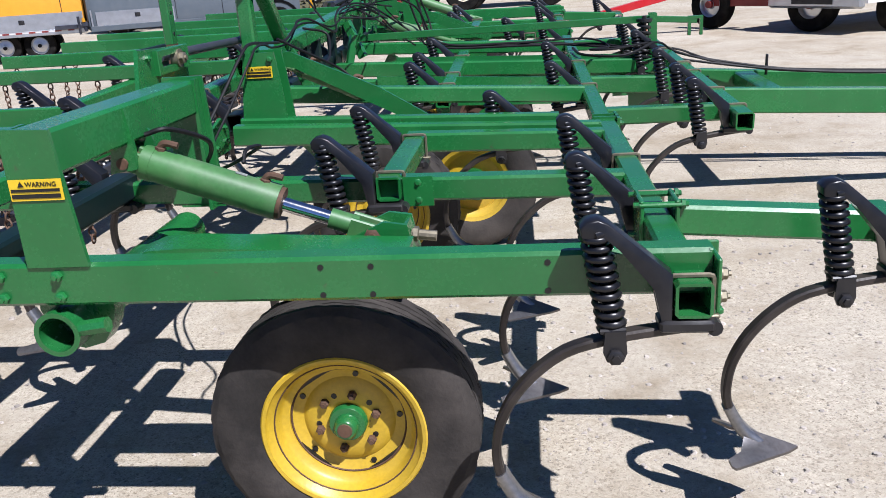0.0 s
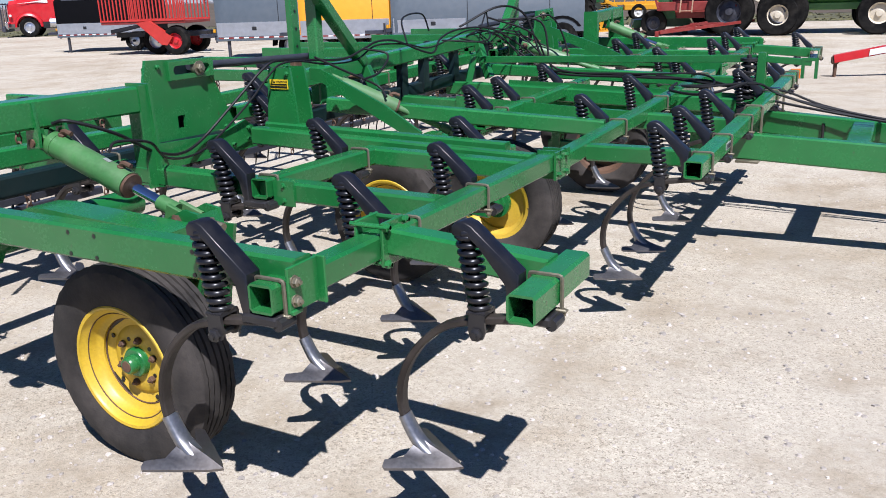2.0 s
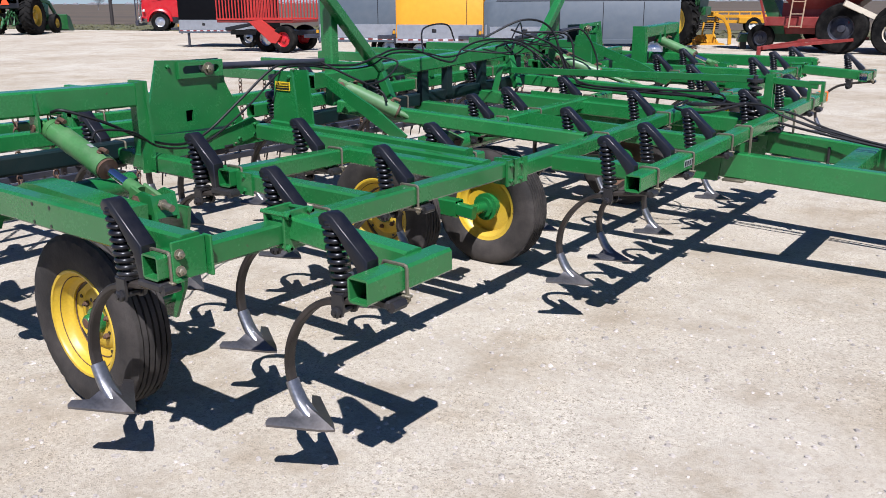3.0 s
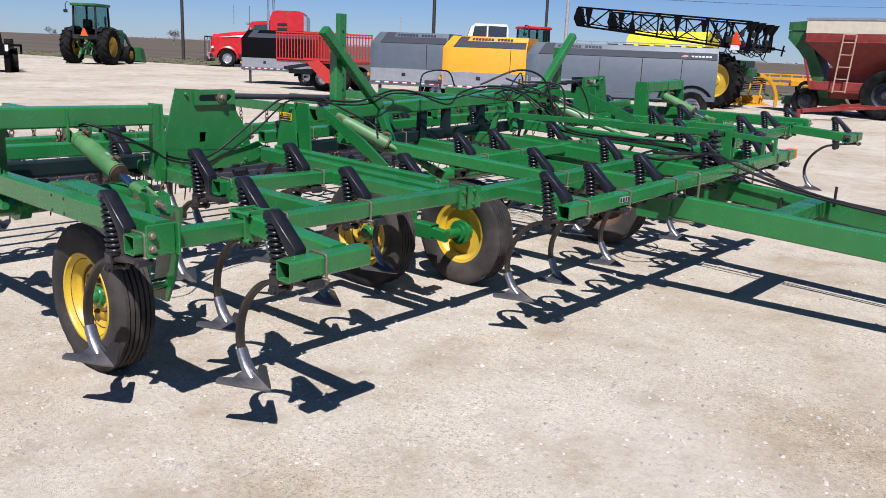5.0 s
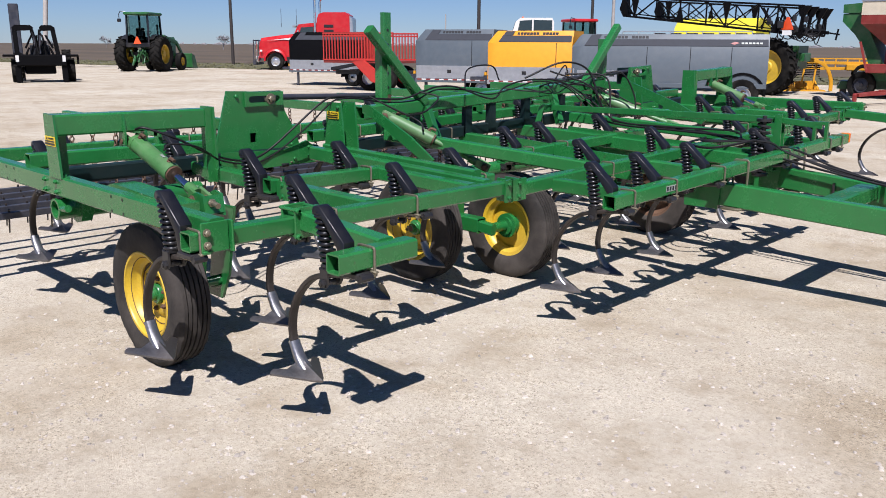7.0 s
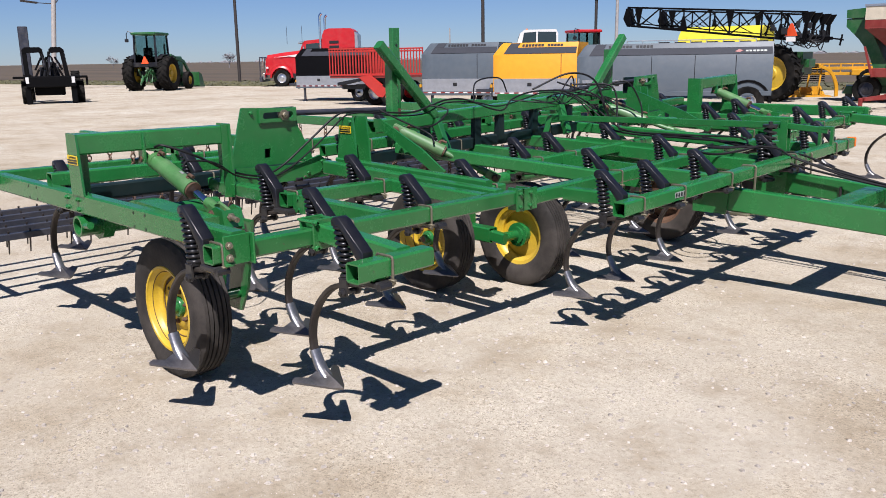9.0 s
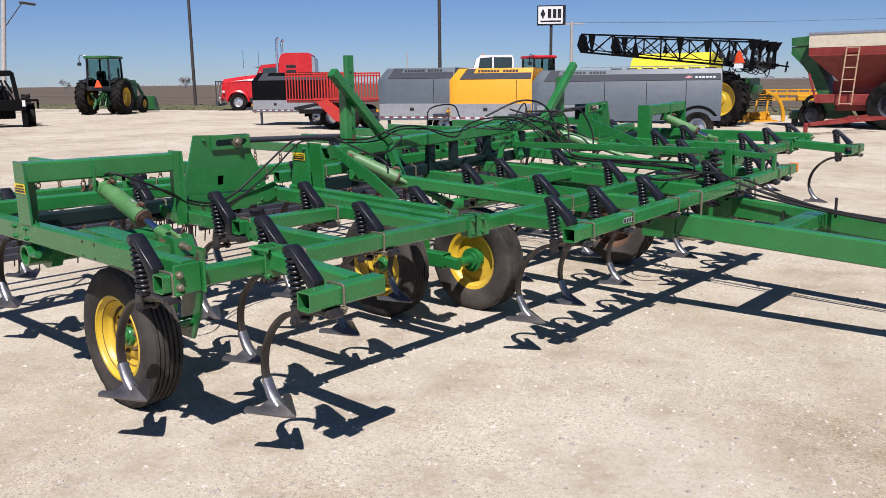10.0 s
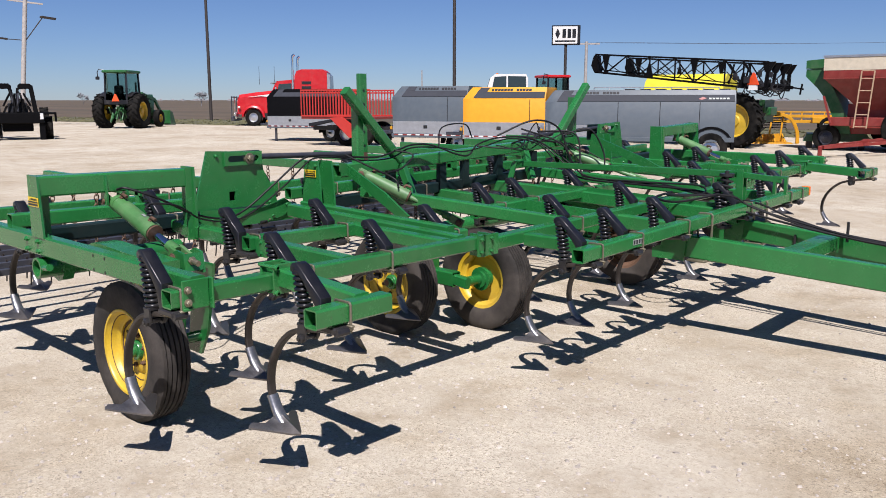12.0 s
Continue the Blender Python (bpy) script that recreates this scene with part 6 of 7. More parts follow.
def sprayer():
    t = thing("crop_sprayer", "self-propelled sprayer with lemon-yellow tank and folded black booms", "sprayer", "", (-6.5, 23.4, 0), 8)
    t.matrix_world = pose(-8.5, 28.1, 0, 0, 0, 8) @ Matrix.Diagonal((1.03, 1.03, 0.955, 1.0))
    # local x runs to the front-left of the yard (negative), y away
    for x, y in ((0.0, 0.05), (-0.75, 2.0), (-4.6, 0.15), (-4.9, 2.0)):
        add_wheel(t, (x, y, 0.97), 0.97, 0.40, YELLOW, -18, 24, 0.62)
    bm = B()
    box(bm, (-5.5, 0.9, 1.15), (0.9, 1.8, 1.45), 0.03)
    part("chassis", bm, TRACTOR_GREEN, t)
    bm = B()
    prism(bm, [(0.55, 1.4), (0.40, 1.8), (0.55, 2.35), (0.9, 2.66), (1.8, 2.66), (2.15, 2.45), (2.3, 1.8), (2.15, 1.4)], -3.4, -0.6)
    part("tank", bm, SPRAY_YELLOW, t, "lemon-yellow plastic tank")
    bm = B()
    prism(bm, [(0.7, 0.9), (0.7, 1.7), (2.0, 1.7), (2.0, 0.9)], -0.3, 0.75)
    part("rear_body", bm, TRACTOR_GREEN, t)
    for y0 in (-0.35, 2.75):
        bm = B()
        x0, x1 = 1.05, -4.95
        stops = (0, .13, .23, .40, .51, .66, .80, .93, 1)
        P0 = lambda f, dz: (x0 + (x1 - x0) * f, y0, 2.05 + 0.72 * f + dz)
        H0 = lambda f: 0.94 - 0.28 * f
        for a, (fa, fb) in enumerate(zip(stops, stops[1:])):
            beam(bm, P0(fa, 0), P0(fb, 0), 0.07, 0.075)
            beam(bm, P0(fa, H0(fa)), P0(fb, H0(fb)), 0.06, 0.065)
            beam(bm, P0(fa, 0 if a % 2 else H0(fa)), P0(fb, H0(fb) if a % 2 else 0), 0.042, 0.042)
            beam(bm, P0(fa, 0), P0(fa, H0(fa)), 0.045, 0.045)
            if a % 2:
                g = Vector(P0(fa, 0 if a % 4 == 1 else H0(fa)))
                s = 0.5 if a % 4 == 1 else -0.55
                prism(bm, [(g.x - 0.13, g.z), (g.x - 0.03, g.z + s), (g.x + 0.03, g.z + s), (g.x + 0.13, g.z)], g.y - 0.04, g.y + 0.04, "y")
            q = Vector(P0(fa, 0)) + Vector((0, 0.35, 0.1))
            r = Vector(P0(fb, 0)) + Vector((0, 0.35, 0.1))
            beam(bm, q, r, 0.04, 0.04)
            beam(bm, P0(fa, H0(fa)), r, 0.03, 0.03)
            top = Vector(P0(fb, H0(fb) * 0.55)) + Vector((0, 0.2, 0.0))
            hose(bm, [q, q.lerp(top, 0.3) + Vector((0, -0.1, -0.10)), q.lerp(top, 0.7) + Vector((0, -0.1, -0.06)), top], 0.016, 5, 4)
        e = Vector(P0(1, 0.2))
        prism(bm, [(e.x - 0.12, e.z + 0.05), (e.x - 0.02, e.z + 0.42), (e.x + 0.08, e.z + 0.42), (e.x + 0.16, e.z - 0.2), (e.x, e.z - 0.2)], e.y - 0.08, e.y + 0.3, "y")
        pieces("boom_bar", bm, PITCH, t, "black lattice boom bar")
    bm = B()
    for y in (-0.3, 0.7, 1.9, 2.7):
        beam(bm, (0.95, y, 2.02), (1.05, y, 3.0), 0.09, 0.09)
        prism(bm, [(0.93, 2.65), (0.85, 3.0), (1.25, 3.0), (1.08, 2.65)], y - 0.06, y + 0.06, "y")
    for z in (2.06, 2.24, 2.95):
        beam(bm, (1.0, -0.35, z), (1.0, 2.8, z), 0.07, 0.08)
    for x in (-0.2, 0.3):
        beam(bm, (x, -0.32, 2.95 - 0.02 * x), (x + 0.42, -0.32, 2.25), 0.06, 0.06)
        beam(bm, (x, -0.30, 2.25), (x + 0.15, -0.30, 2.95), 0.05, 0.05)
    beam(bm, (1.0, 0.2, 2.16), (1.75, -0.1, 2.12), 0.09, 0.11)
    beam(bm, (1.75, -0.1, 2.12), (2.1, -0.15, 2.06), 0.05, 0.05)
    beam(bm, (2.05, -0.15, 2.24), (2.0, -0.15, 1.88), 0.05, 0.05)
    pieces("boom_frame_bar", bm, PITCH, t)
    bm = B()
    rnd = random.Random(2)
    for i in range(22):
        x, y = rnd.uniform(0.1, 1.3), rnd.uniform(-0.4, 0.6)
        z, w = rnd.uniform(1.72, 2.1), rnd.uniform(0.08, 0.3)
        hose(bm, [(x, y, 2.25), (x - w * 0.4, y - .05, (z + 2.2) / 2), (x + w * 0.5, y, z), (x + w * 1.2, y + .05, (z + 2.3) / 2), (x + w, y + .1, 2.4)], 0.018, 5, 4)
    pieces("hose", bm, HOSE, t)
    bm = B()
    for i in range(9):     # made-up dark boxes, strewn at random to fill the boom's middle frame
        x, y, z = rnd.uniform(0.0, 1.2), rnd.uniform(-0.45, -0.2), rnd.uniform(2.2, 2.62)
        a, c = rnd.uniform(0.05, 0.10), rnd.uniform(0.06, 0.13)
        box(bm, (x - a, y - 0.06, z - c), (x + a, y + 0.06, z + c), 0.015)
    pieces("clutter_box", bm, DARK_GREY, t, "dark random filler box")
    bm = B()
    plate(bm, [(-0.24, 0), (0.24, 0), (0.04, 0.42), (-0.04, 0.42)], (0.62, -0.46, 2.22), (0.9, -0.43, 0), (0, 0, 1), 0.015)
    part("slow_vehicle_triangle", bm, SAFETY, t, "orange slow-vehicle triangle", 0)
    bm = B()
    box(bm, (0.50, -0.52, 2.04), (0.78, -0.49, 2.20))
    part("plate", bm, DECAL_WHITE, t, smooth=0)


sprayer()


def grain_cart():
    t = thing("grain_cart", "red grain cart with cream top band and green auger side", "grain cart", "", (-6.42, 28.27, 0), 2)
    n, d = 4.4, 2.6
    bm = B()
    def ring(z, i):
        return [(0.66 + i, i * .6, z), (n - i, i * .6, z), (n - i, d - i * .6, z), (0.66 + i, d - i * .6, z)]
    loops(bm, [ring(1.0, 1.35), ring(2.26, 0.05), ring(2.31, 0.0), ring(2.55, 0.0)])
    part("hopper", bm, DULL_RED, t)
    bm = B()
    loops(bm, [ring(2.552, -0.01), ring(2.95, -0.01)], False)
    loops(bm, [ring(2.94, 0.02), ring(2.552, 0.02)], False)
    part("top_band", bm, CREAM, t)
    bm = B()
    loops(bm, [ring(2.951, -0.04), ring(3.02, -0.04)])
    part("cover", bm, ALU, t)
    bm = B()
    prism(bm, [(-0.05, 2.38), (-0.05, 2.62), (0.645, 2.62), (0.72, 2.2), (1.35, 1.0), (1.45, 0.55), (0.95, 0.55), (0.86, 1.10), (0.66, 1.58), (0.36, 1.98)], 0.55, 1.6, "y")
    prism(bm, [(-0.05, 2.64), (-0.06, 2.90), (0.645, 2.95), (0.645, 2.64)], 0.52, 1.6, "y")
    part("auger_housing", bm, TRACTOR_GREEN, t)
    bm = B()
    box(bm, (0.9, 0.15, 0.80), (3.6, 0.45, 1.08), 0.02)
    box(bm, (0.9, 2.1, 0.80), (3.6, 2.4, 1.08), 0.02)
    pieces("frame_beam", bm, DULL_RED, t)
    bm = B()
    beam(bm, (1.75, -3.6, 0.30), (2.7, 0.6, 0.45), 0.07, 0.085)
    beam(bm, (1.85, -3.6, 0.30), (3.9, 0.6, 0.45), 0.07, 0.085)
    beam(bm, (2.0, -2.2, 0.36), (2.65, -2.2, 0.36), 0.06, 0.08)
    beam(bm, (2.2, -0.9, 0.42), (3.2, -0.9, 0.42), 0.06, 0.08)
    box(bm, (1.74, -3.72, 0.0), (1.84, -3.60, 0.34), 0.02)
    pieces("tongue_bar", bm, DULL_RED, t)
    bm = B()
    for x in (1.76, 2.13):
        beam(bm, (x - 0.06, -0.10, 0.75), (x + 0.05, -0.10, 2.52), 0.03, 0.04)
    for i in range(5):
        z = 0.8 + i * 0.37
        beam(bm, (1.70 + (z - .75) * .062, -0.10, z), (2.07 + (z - .75) * .062, -0.10, z), 0.022, 0.028)
    beam(bm, (1.81, -0.1, 2.52), (2.18, -0.1, 2.52), 0.03, 0.03)
    part("ladder", bm, TAN, t, "tan-painted ladder")
    bm = B()     # inner bulkhead, braces and the panel's edge
    box(bm, (1.3, 0.62, 0.55), (3.3, 0.75, 1.5), 0.01)
    beam(bm, (0.98, -0.02, 0.9), (0.72, -0.02, 1.75), 0.06, 0.06)
    beam(bm, (3.4, 0.1, 0.9), (3.0, 0.5, 1.5), 0.07, 0.07)
    beam(bm, (0.67, -0.012, 2.30), (4.4, -0.012, 2.30), 0.03, 0.03)
    pieces("brace", bm, DULL_RED, t)
    add_wheel(t, (3.2, 0.15, 0.75), 0.75, 0.5, DARK_STEEL, 0, 0, 0.5)
    add_wheel(t, (4.75, 0.25, 0.75), 0.75, 0.5, DARK_STEEL, 0, 0, 0.5)
    add_wheel(t, (0.75, 0.5, 0.42), 0.42, 0.3, DARK_STEEL)
    add_wheel(t, (2.3, 2.6, 0.75), 0.75, 0.5, ALU, 0, 0, 0.5)


grain_cart()


def gravity_wagon():
    t = thing("gravity_wagon", "lime-green gravity wagon on large tyres", "wagon", "", (-2.0, 28.6, 0), 6)
    bm = B()
    loops(bm, [[(1.0, 0.8, 0.95), (2.6, 0.8, 0.95), (2.6, 1.8, 0.95), (1.0, 1.8, 0.95)], [(0.0, 0.0, 1.75), (3.6, 0.0, 1.75), (3.6, 2.6, 1.75), (0.0, 2.6, 1.75)], [(0.0, 0.0, 2.6), (3.6, 0.0, 2.6), (3.6, 2.6, 2.6), (0.0, 2.6, 2.6)]])
    part("grain_box", bm, LIME_GREEN, t)
    bm = B()
    box(bm, (-0.2, 0.7, 0.72), (3.8, 0.95, 0.94), 0.02)
    box(bm, (-0.2, 1.7, 0.72), (3.8, 1.95, 0.94), 0.02)
    box(bm, (0.1, 0.0, 0.60), (0.3, 2.6, 0.75), 0.02)
    box(bm, (2.9, 0.0, 0.60), (3.1, 2.6, 0.75), 0.02)
    pieces("frame_beam", bm, LIME_GREEN, t)
    for x in (0.2, 3.0):
        for y in (-0.05, 2.6):
            add_wheel(t, (x, y, 0.62), 0.62, 0.42, CREAM, 0, 0, 0.5)
    bm = B()
    beam(bm, (-0.2, 0.1, 1.0), (-1.2, -0.4, 1.5), 0.1, 0.16)
    part("chute", bm, CREAM, t)


gravity_wagon()


def yellow_implement():
    t = thing("yellow_implement", "long low orange-yellow implement frame on small white-rimmed wheels", "implement", "", (-13.4, 41.9, 0), 22)
    for z in (0.58, 0.84):
        bm = B()
        beam(bm, (0, 0, z), (6.4, 0, z), 0.12, 0.14)
        part("side_rail", bm, MACHINE_YELLOW, t)
    me = None
    for i in range(13):
        if me is None:
            bm = B()
            beam(bm, (0, 0, 0.58), (0, 0, 1.04), 0.06, 0.06)
            me = finish(bm, "upright", MACHINE_YELLOW)
        part("upright", me, None, t).matrix_basis = pose(0.1 + i * 0.51, 0, 0)
    bm = B()
    beam(bm, (0, 0, 1.04), (6.4, 0, 1.04), 0.06, 0.06)
    part("hand_rail", bm, MACHINE_YELLOW, t)
    bm = B()
    box(bm, (2.6, -0.5, 0.5), (5.2, 0.4, 0.78), 0.03)
    part("bed", bm, MACHINE_YELLOW, t)
    for x in (3.3, 4.8):
        add_wheel(t, (x, -0.4, 0.40), 0.40, 0.25, WHITE)
        add_wheel(t, (x, 0.7, 0.40), 0.40, 0.25, WHITE)
    t = thing("yellow_baler_pickup", "orange-yellow machine end with curved guard and dark tine rows", "implement", "", (-9.45, 31.4, 0), 35)
    bm = B()
    prism(bm, [(0.1, 0.0), (0.1, 0.05), (1.6, 0.05), (1.65, 0.0)], -0.3, 0.5, "y")
    prism(bm, [(0.1, 0.05), (0.1, 0.30), (1.4, 0.36), (1.6, 0.05)], 0.42, 0.5, "y")
    prism(bm, [(0.1, 0.05), (0.1, 0.28), (0.45, 0.20), (0.62, 0.05)], -0.3, -0.26, "y")
    for x in (0.55, 1.0, 1.35):
        beam(bm, (x, -0.28, 0.06), (x + 0.06, 0.42, 0.34), 0.05, 0.05)
    part("pan", bm, MACHINE_YELLOW, t)
    bm = B()
    for x in (0.35, 0.75, 1.15):
        beam(bm, (x, -0.34, 0.30), (x + 0.08, -0.30, 1.16), 0.05, 0.06)
    pieces("upright", bm, MACHINE_YELLOW, t)
    bm = B()
    along(bm, smooth_path([(-0.1, -0.35, 1.22), (0.7, -0.40, 1.18), (1.4, -0.45, 0.98), (1.7, -0.45, 0.50), (1.75, -0.45, 0.02)], 5), rounded(0.1, 0.12, 0.01))
    part("guard_rail", bm, MACHINE_YELLOW, t)
    bm = B()
    for i in range(8):
        rod(bm, (0.1, -0.2, 0.60 + i * 0.065), (1.35, -0.3, 0.60 + i * 0.065), 0.02, 5)
    pieces("coil", bm, PITCH, t)
    bm = B()
    beam(bm, (0.05, 0.2, 0.0), (0.05, 0.2, 1.22), 0.1, 0.1)
    part("post", bm, MACHINE_YELLOW, t)
    g = thing("green_implement", "low green mower deck standing on the gravel", "implement", "", (-6.6, 29.3, 0), 20)
    bm = B()
    prism(bm, [(0.0, 0.25), (0.1, 0.5), (1.9, 0.55), (2.1, 0.25)], 0, 1.2, "y")
    part("deck", bm, TRACTOR_GREEN, g)
    bm = B()
    box(bm, (0.1, 0.1, 0.0), (0.3, 1.1, 0.26))
    box(bm, (1.7, 0.1, 0.0), (1.9, 1.1, 0.26))
    pieces("skid", bm, BLACK, g)


yellow_implement()


def cab_truck():
    t = thing("white_truck", "white cab-over truck behind the tank trailers", "truck", "", (-25.6, 35.0, 0), 38)
    t.matrix_world = pose(-25.5, 35.25, 0, 0, 0, 38) @ Matrix.Scale(1.07, 4)
    bm = B()
    prism(bm, [(0.0, 0.7), (0.0, 1.9), (0.22, 2.62), (0.45, 2.80), (2.0, 2.80), (2.1, 2.6), (2.1, 0.7)], 0.0, 2.2, "y")
    part("cab", bm, WHITE, t)
    bm = B()
    prism(bm, [(0.26, 1.85), (0.42, 2.66), (1.02, 2.70), (1.02, 1.85)], -0.012, 0.0, "y")
    prism(bm, [(1.10, 1.85), (1.10, 2.70), (2.0, 2.68), (2.02, 1.85)], -0.012, 0.0, "y")
    plate(bm, [(0.12, -0.02), (2.08, -0.02), (2.08, 0.73), (0.12, 0.73)], (-0.005, 0, 1.93), (0, 1, 0), Vector((0.22, 0, 0.72)).normalized(), 0.02)
    pieces("window", bm, GLASS, t, smooth=0)
    bm = B()
    for y in (0.5, 0.8, 1.1, 1.4, 1.7):
        box(bm, (0.5, y, 2.80), (0.6, y + 0.12, 2.87), 0.01)
    pieces("marker_light", bm, AMBER, t)
    bm = B()
    box(bm, (0.0, 0.2, 0.45), (5.5, 2.0, 0.72), 0.02)
    part("chassis", bm, BLACK, t)
    for x in (0.9, 4.5):
        for y in (0.15, 2.05):
            add_wheel(t, (x, y, 0.5), 0.5, 0.3, WHITE)


cab_truck()


def red_implement():
    t = thing("red_implement", "red towed implement on silver-rimmed wheels with long tongue", "implement", "", (4.54, 16.48, 0), 0)
    bm = B()
    beam(bm, (-0.7, 0.85, 0.5), (0.66, -0.8, 0.5), 0.14, 0.14)
    part("axle", bm, DULL_RED, t)
    for x, y in ((-0.7, 0.85), (0.66, -0.8)):
        add_wheel(t, (x, y, 0.46), 0.46, 0.26, ALU, -51, 0, 0.52)
        bm = B()
        rod(bm, (x - 0.12, y - 0.1, 0.46), (x + 0.12, y + 0.1, 0.46), 0.07, 10)
        part("hub", bm, DULL_RED, t)
    bm = B()
    beam(bm, (-3.75, -0.55, 0.30), (-1.6, 0.1, 0.72), 0.10, 0.13)
    beam(bm, (-1.6, 0.1, 0.72), (0.2, 0.3, 0.95), 0.12, 0.16)
    beam(bm, (0.0, 0.0, 0.55), (0.0, 0.2, 1.1), 0.12, 0.12)
    tongue = part("tongue", bm, RED, t)
    bm = B()
    u = Vector((2.15, 0.65, 0.42)).normalized()
    v = Vector((0, 0, 1))
    plate(bm, [(0.55, -0.05), (0.85, -0.05), (0.85, 0.05), (0.55, 0.05)], (-3.75 + 0.01, -0.55 - 0.065, 0.30), u, v, 0.004)
    part("label", bm, DECAL_WHITE, tongue, "white blank label", 0)
    bm = B()
    rod(bm, (-3.72, -0.5, 0.30), (-3.72, -0.5, 0.0), 0.03, 8)
    box(bm, (-3.79, -0.58, 0.22), (-3.66, -0.46, 0.35), 0.02)
    part("coupler", bm, RUST, t)


red_implement()


def pickup():
    t = thing("pickup_truck", "white pickup truck parked on the gravel", "pickup", "", (5.7, 14.6, 0), 35)
    bm = B()
    prism(bm, [(0.0, 0.5), (0.0, 1.15), (1.1, 1.2), (1.6, 1.8), (3.1, 1.85), (3.4, 1.25), (5.3, 1.25), (5.3, 0.5)], 0.0, 1.9, "y")
    part("body", bm, WHITE, t)
    bm = B()
    box(bm, (-0.14, 0.02, 0.42), (-0.002, 1.88, 0.68), 0.04)
    part("bumper", bm, ALU, t)
    bm = B()
    box(bm, (-0.155, 0.55, 0.49), (-0.141, 1.35, 0.60), 0.0)
    part("grille", bm, BLACK, t, smooth=0)
    bm = B()
    prism(bm, [(1.35, 1.28), (1.7, 1.74), (3.0, 1.78), (3.2, 1.28)], -0.01, -0.002, "y")
    part("window", bm, GLASS, t, smooth=0)
    for x in (0.95, 4.3):
        for y in (0.12, 1.78):
            add_wheel(t, (x, y, 0.39), 0.39, 0.26, ALU)


pickup()


def poles():
    def pole(name, x, y, r, h, mat, label):
        bm = B()
        rod(bm, (0, 0, 0), (0, 0, h), r, 12, r * 0.75)
        t = thing(name, label, "pole", "", (x, y, 0))
        part("shaft", bm, mat, t)
        return t
    pole("light_pole", -55.9, 37.4, 0.13, 14, POLE_DARK, "dark steel light pole at the edge of the yard")
    pole("light_pole", -36.3, 44.8, 0.13, 15, POLE_DARK, "slim steel light pole beyond the trailers")
    t = pole("utility_pole", -52.4, 21.45, 0.155, 13, WOOD_POLE, "pale wooden utility pole with lamp arm and crossbar")
    t.matrix_world = pose(-52.4, 21.45, 0, -5.3, 2.0, 0)     # it leans
    bm = B()
    beam(bm, (0, 0, 5.2), (0.35, 0.95, 6.9), 0.06, 0.06)
    box(bm, (0.25, 0.8, 6.85), (0.6, 1.7, 6.98), 0.02)
    part("lamp_arm", bm, POLE_DARK, t)
    bm = B()
    beam(bm, (0, 0, 5.35), (-0.2, -0.9, 5.3), 0.05, 0.05)
    box(bm, (-0.35, -1.9, 5.24), (-0.15, -0.9, 5.36), 0.02)
    part("lamp_arm", bm, POLE_DARK, t)
    bm = B()
    beam(bm, (-0.45, -0.9, 7.7), (0.45, 0.9, 7.7), 0.1, 0.1)
    part("crossbar", bm, WOOD_POLE, t)
    t = pole("utility_pole", -37.2, 63.0, 0.16, 6.6, WOOD_POLE, "distant wooden utility pole with crossbar")
    bm = B()
    beam(bm, (-0.9, -0.7, 6.4), (0.9, 0.7, 6.4), 0.1, 0.12)
    part("crossbar", bm, WOOD_POLE, t)
    for dx, z in ((-0.7, 6.5), (0.7, 6.52)):
        bm = B()
        hose(bm, [(dx, 0.5 * dx, z), (20, 8, 6.0), (50, 20, 6.3), (80, 32, 7.0)], 0.009, 4, 8)
        part("cable", bm, POLE_DARK, t, "thin dark overhead cable")
    for x, y, h in ((-90.9, 45.9, 5.0), (-69.0, 75.5, 5.2)):
        pole("utility_pole", x, y, 0.09, h, WOOD_POLE, "thin distant wooden pole on the field")


poles()


def dealer_sign():
    t = thing("yard_sign", "white box sign with black emblem on a dark pole", "sign", "", (-30.2, 49.6, 0), 36)
    bm = B()
    rod(bm, (0, 0.2, 0), (0, 0.2, 3.3), 0.17, 12)
    rod(bm, (0, 0.2, 3.3), (0, 0.2, 5.5), 0.10, 12)
    part("post", bm, POLE_DARK, t)
    bm = B()
    box(bm, (-0.98, 0.0, 5.40), (0.98, 0.5, 6.72), 0.02)
    part("case", bm, BLACK, t)
    bm = B()
    box(bm, (-0.90, -0.02, 5.48), (0.78, 0.0, 6.64))
    face = part("face", bm, WHITE, t, smooth=0)
    bm = B()
    plate(bm, [(-0.75, 6.15), (-0.58, 6.50), (-0.41, 6.15), (-0.58, 5.80)], (0, -0.026, 0), (1, 0, 0), (0, 0, 1), 0.01)
    for x in (-0.25, 0.10, 0.43):
        plate(bm, [(x, 5.86), (x + 0.24, 5.86), (x + 0.24, 6.46), (x, 6.46)], (0, -0.026, 0), (1, 0, 0), (0, 0, 1), 0.01)
    plate(bm, [(-0.75, 5.60), (0.65, 5.60), (0.65, 5.70), (-0.75, 5.70)], (0, -0.026, 0), (1, 0, 0), (0, 0, 1), 0.01)
    pieces("emblem", bm, BLACK, face, "plain black block", 0)


dealer_sign()


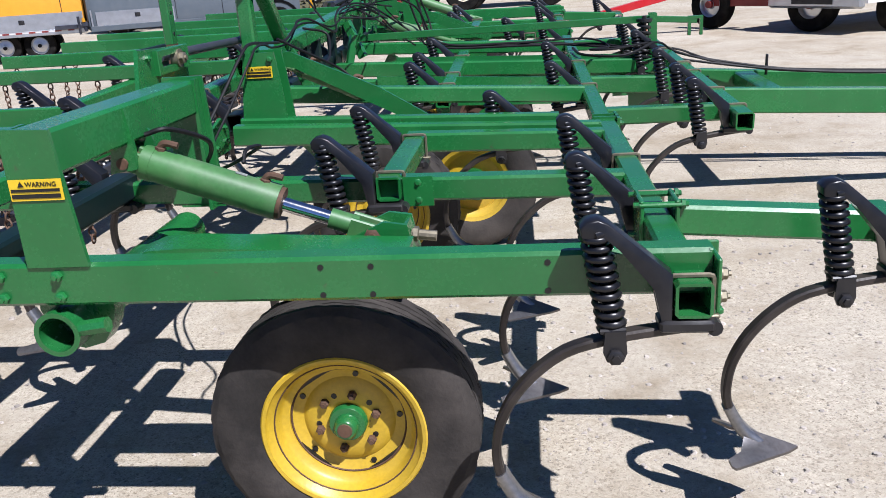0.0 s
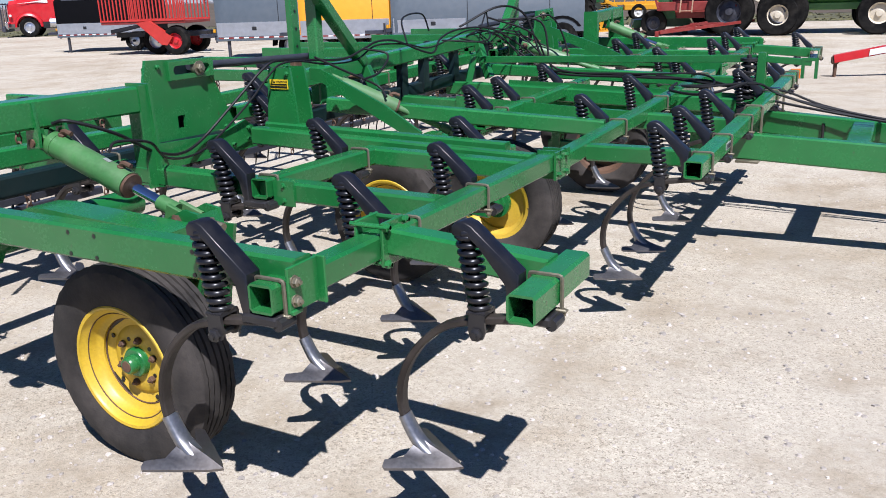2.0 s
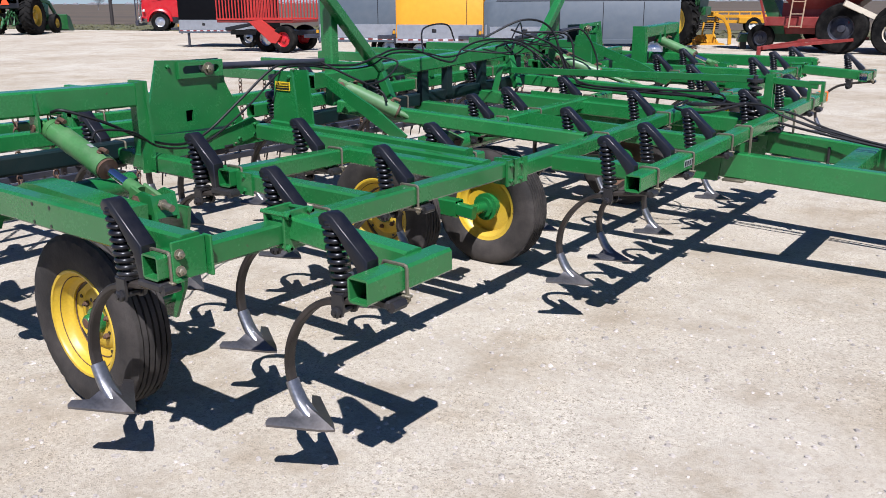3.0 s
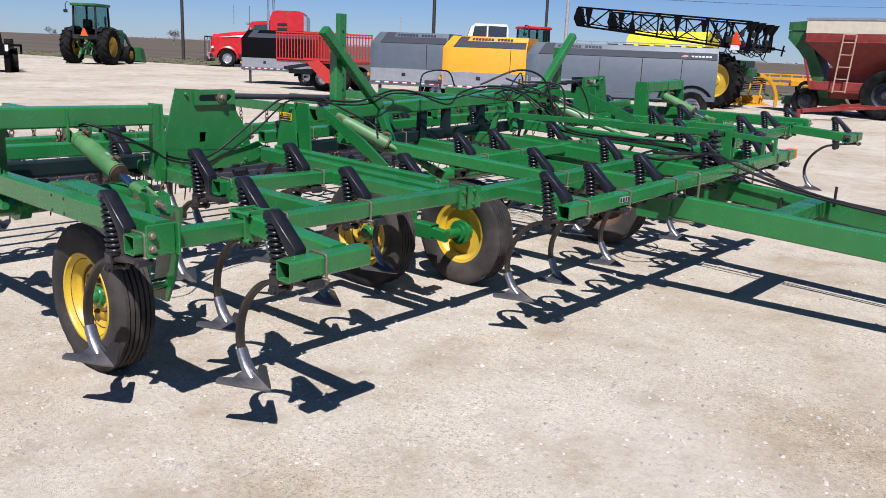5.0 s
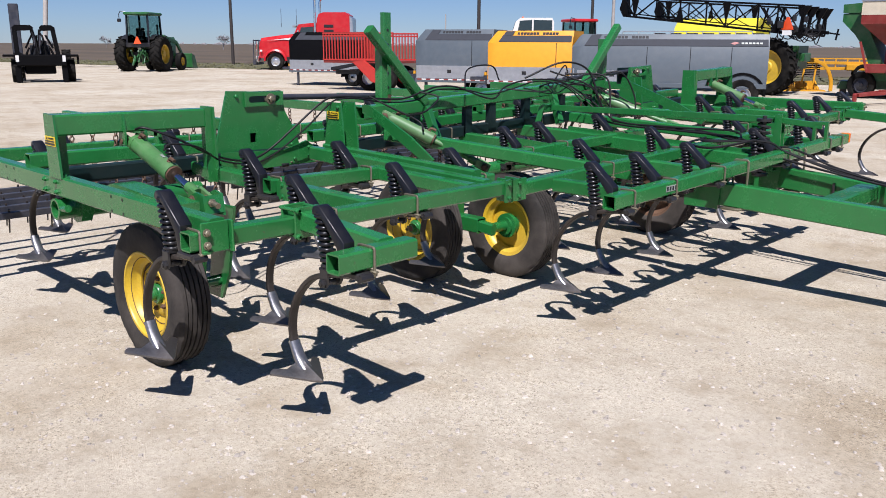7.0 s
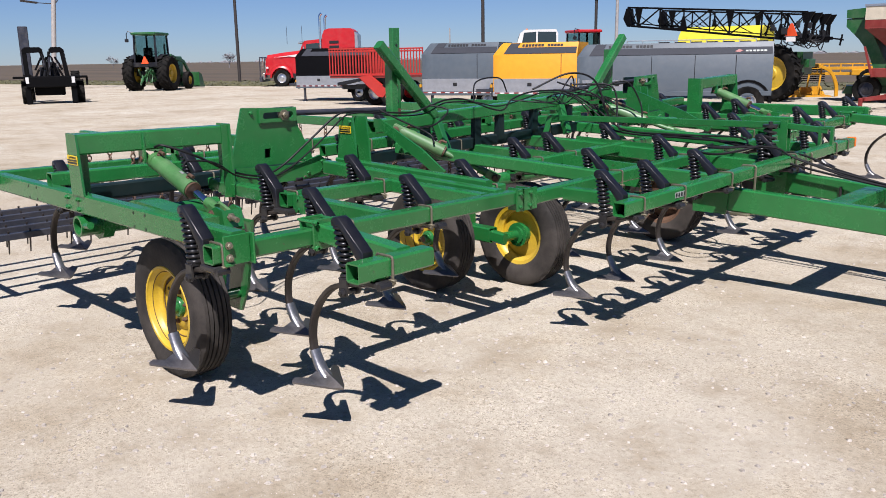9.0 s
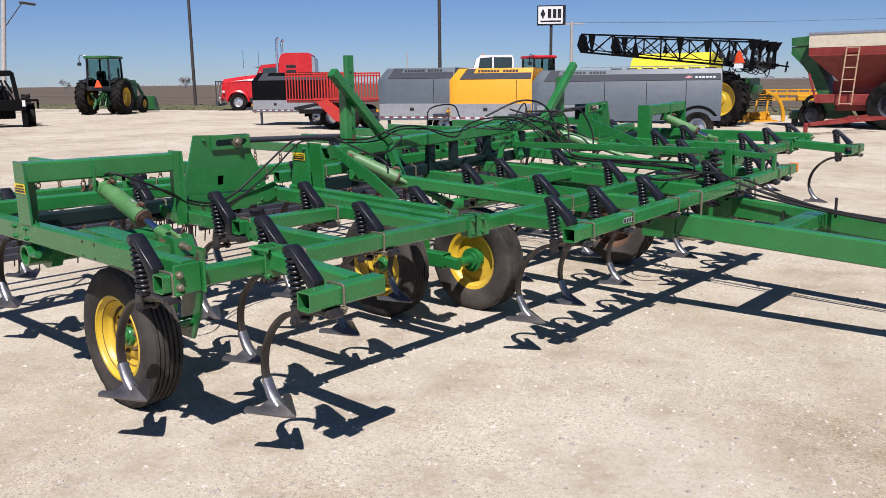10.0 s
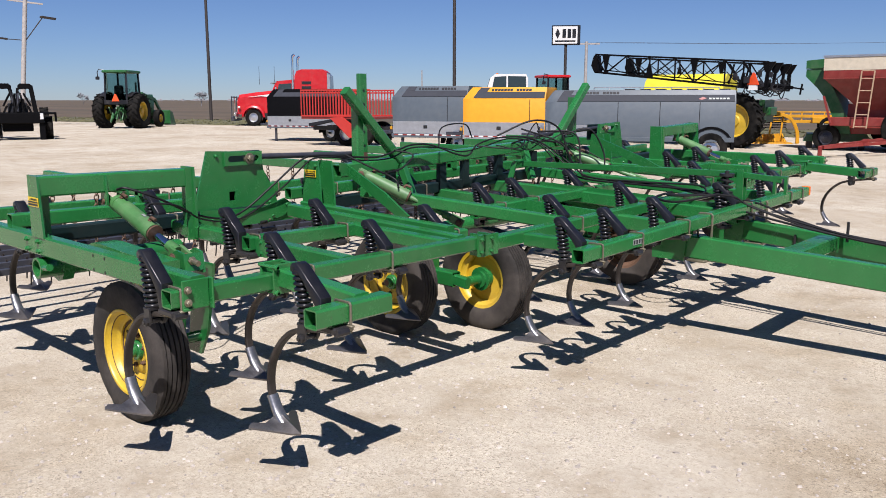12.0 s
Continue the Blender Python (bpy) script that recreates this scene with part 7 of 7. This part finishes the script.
def bare_tree(x, y, h, seed, spread=0.5):
    t = thing("bare_tree", "small leafless tree on the far field", "tree", "trees on the horizon", (x, y, 0))
    rnd = random.Random(seed)
    bm = B()
    tips = []

    def grow(p, d, n, r, depth):
        q = p + d * n
        rod(bm, p, q, r, 5, r * 0.65)
        if depth == 0:
            tips.append(q)
            return
        for _ in range(3):
            e = (d + Vector((rnd.uniform(-1, 1), rnd.uniform(-1, 1), rnd.uniform(-0.2, 0.6))) * spread * 1.4).normalized()
            grow(q, e, n * rnd.uniform(0.75, 1.15), r * 0.62, depth - 1)
    grow(Vector((0, 0, 0)), Vector((0, 0, 1)), h * 0.10, h * 0.012, 5)
    part("trunk", bm, HAZED_BARK, t)
    bm = B()
    for p in tips:
        for _ in range(3):
            q = p + Vector((rnd.uniform(-1, 1), rnd.uniform(-1, 1), rnd.uniform(-0.3, 1))) * h * 0.07
            s = h * 0.02
            v = [bm.verts.new(p + Vector((rnd.uniform(-s, s), rnd.uniform(-s, s), 0))) for _ in range(2)] + [bm.verts.new(q)]
            bm.faces.new(v)
    part("crown", bm, HAZED_BARK, t, smooth=0)


bare_tree(-195, 122, 7.0, 1, 0.62)
bare_tree(-190, 75, 4.4, 2, 0.7)
bare_tree(-194, 76, 3.8, 9, 0.75)
bare_tree(-260, 120, 6.0, 3)
bare_tree(-300, 150, 6.5, 5)
bare_tree(-180, 190, 6.0, 7)
bm = B()
rnd = random.Random(12)
for i in range(420):
    a = rnd.uniform(0, 1)
    x = -1500 + 2600 * a
    y = 1300 + rnd.uniform(-60, 60) - 500 * max(0, -x / 1500)
    w, h = rnd.uniform(3, 14), rnd.uniform(1.5, 4.5)
    v = [bm.verts.new(p) for p in ((x - w, y, 0), (x + w, y, 0), (x + w * .6, y, h * rnd.uniform(.5, 1)), (x, y + 2, h), (x - w * .5, y, h * rnd.uniform(.5, 1)))]
    bm.faces.new(v)
tagged(part("far_trees", bm, HAZED_BARK, smooth=0), "thin broken line of trees on the horizon", "trees", kind="stuff")


def loose_stones():
    """Small stones scattered over the near yard."""
    rnd = random.Random(21)
    vs, fs = [], []
    for i in range(12000):
        x, y = rnd.uniform(-3.5, 4.5), rnd.uniform(0.6, 9.5)
        if i > 6000:
            x, y = rnd.uniform(-1.0, 4.2), rnd.uniform(0.5, 4.5)
        r = 0.003 + 0.012 * rnd.random() ** 4
        if i % 130 == 0:     # a few larger stones
            r = rnd.uniform(0.011, 0.021)
        a = rnd.uniform(0, 6.28)
        n0 = len(vs)
        top = (x + rnd.uniform(-.3, .3) * r, y + rnd.uniform(-.3, .3) * r, r * rnd.uniform(0.35, 0.75))
        for k in range(5):
            q = r * rnd.uniform(0.75, 1.3)
            vs.append((x + q * math.cos(a + k * 1.257), y + q * math.sin(a + k * 1.257), -0.001))
        for k in range(5):
            q = r * rnd.uniform(0.5, 0.85)
            vs.append((x + q * math.cos(a + k * 1.257 + .4), y + q * math.sin(a + k * 1.257 + .4), top[2] * rnd.uniform(.6, 1)))
        vs.append(top)
        for k in range(5):
            j = (k + 1) % 5
            fs.append((n0 + k, n0 + j, n0 + 5 + j, n0 + 5 + k))
            fs.append((n0 + 5 + k, n0 + 5 + j, n0 + 10))
    me = bpy.data.meshes.new("loose_stones")
    me.from_pydata(vs, [], fs)
    me.materials.append(STONE)
    tagged(new("loose_stones", me), "small pale loose stones scattered on the gravel", "stones", kind="stuff")


loose_stones()
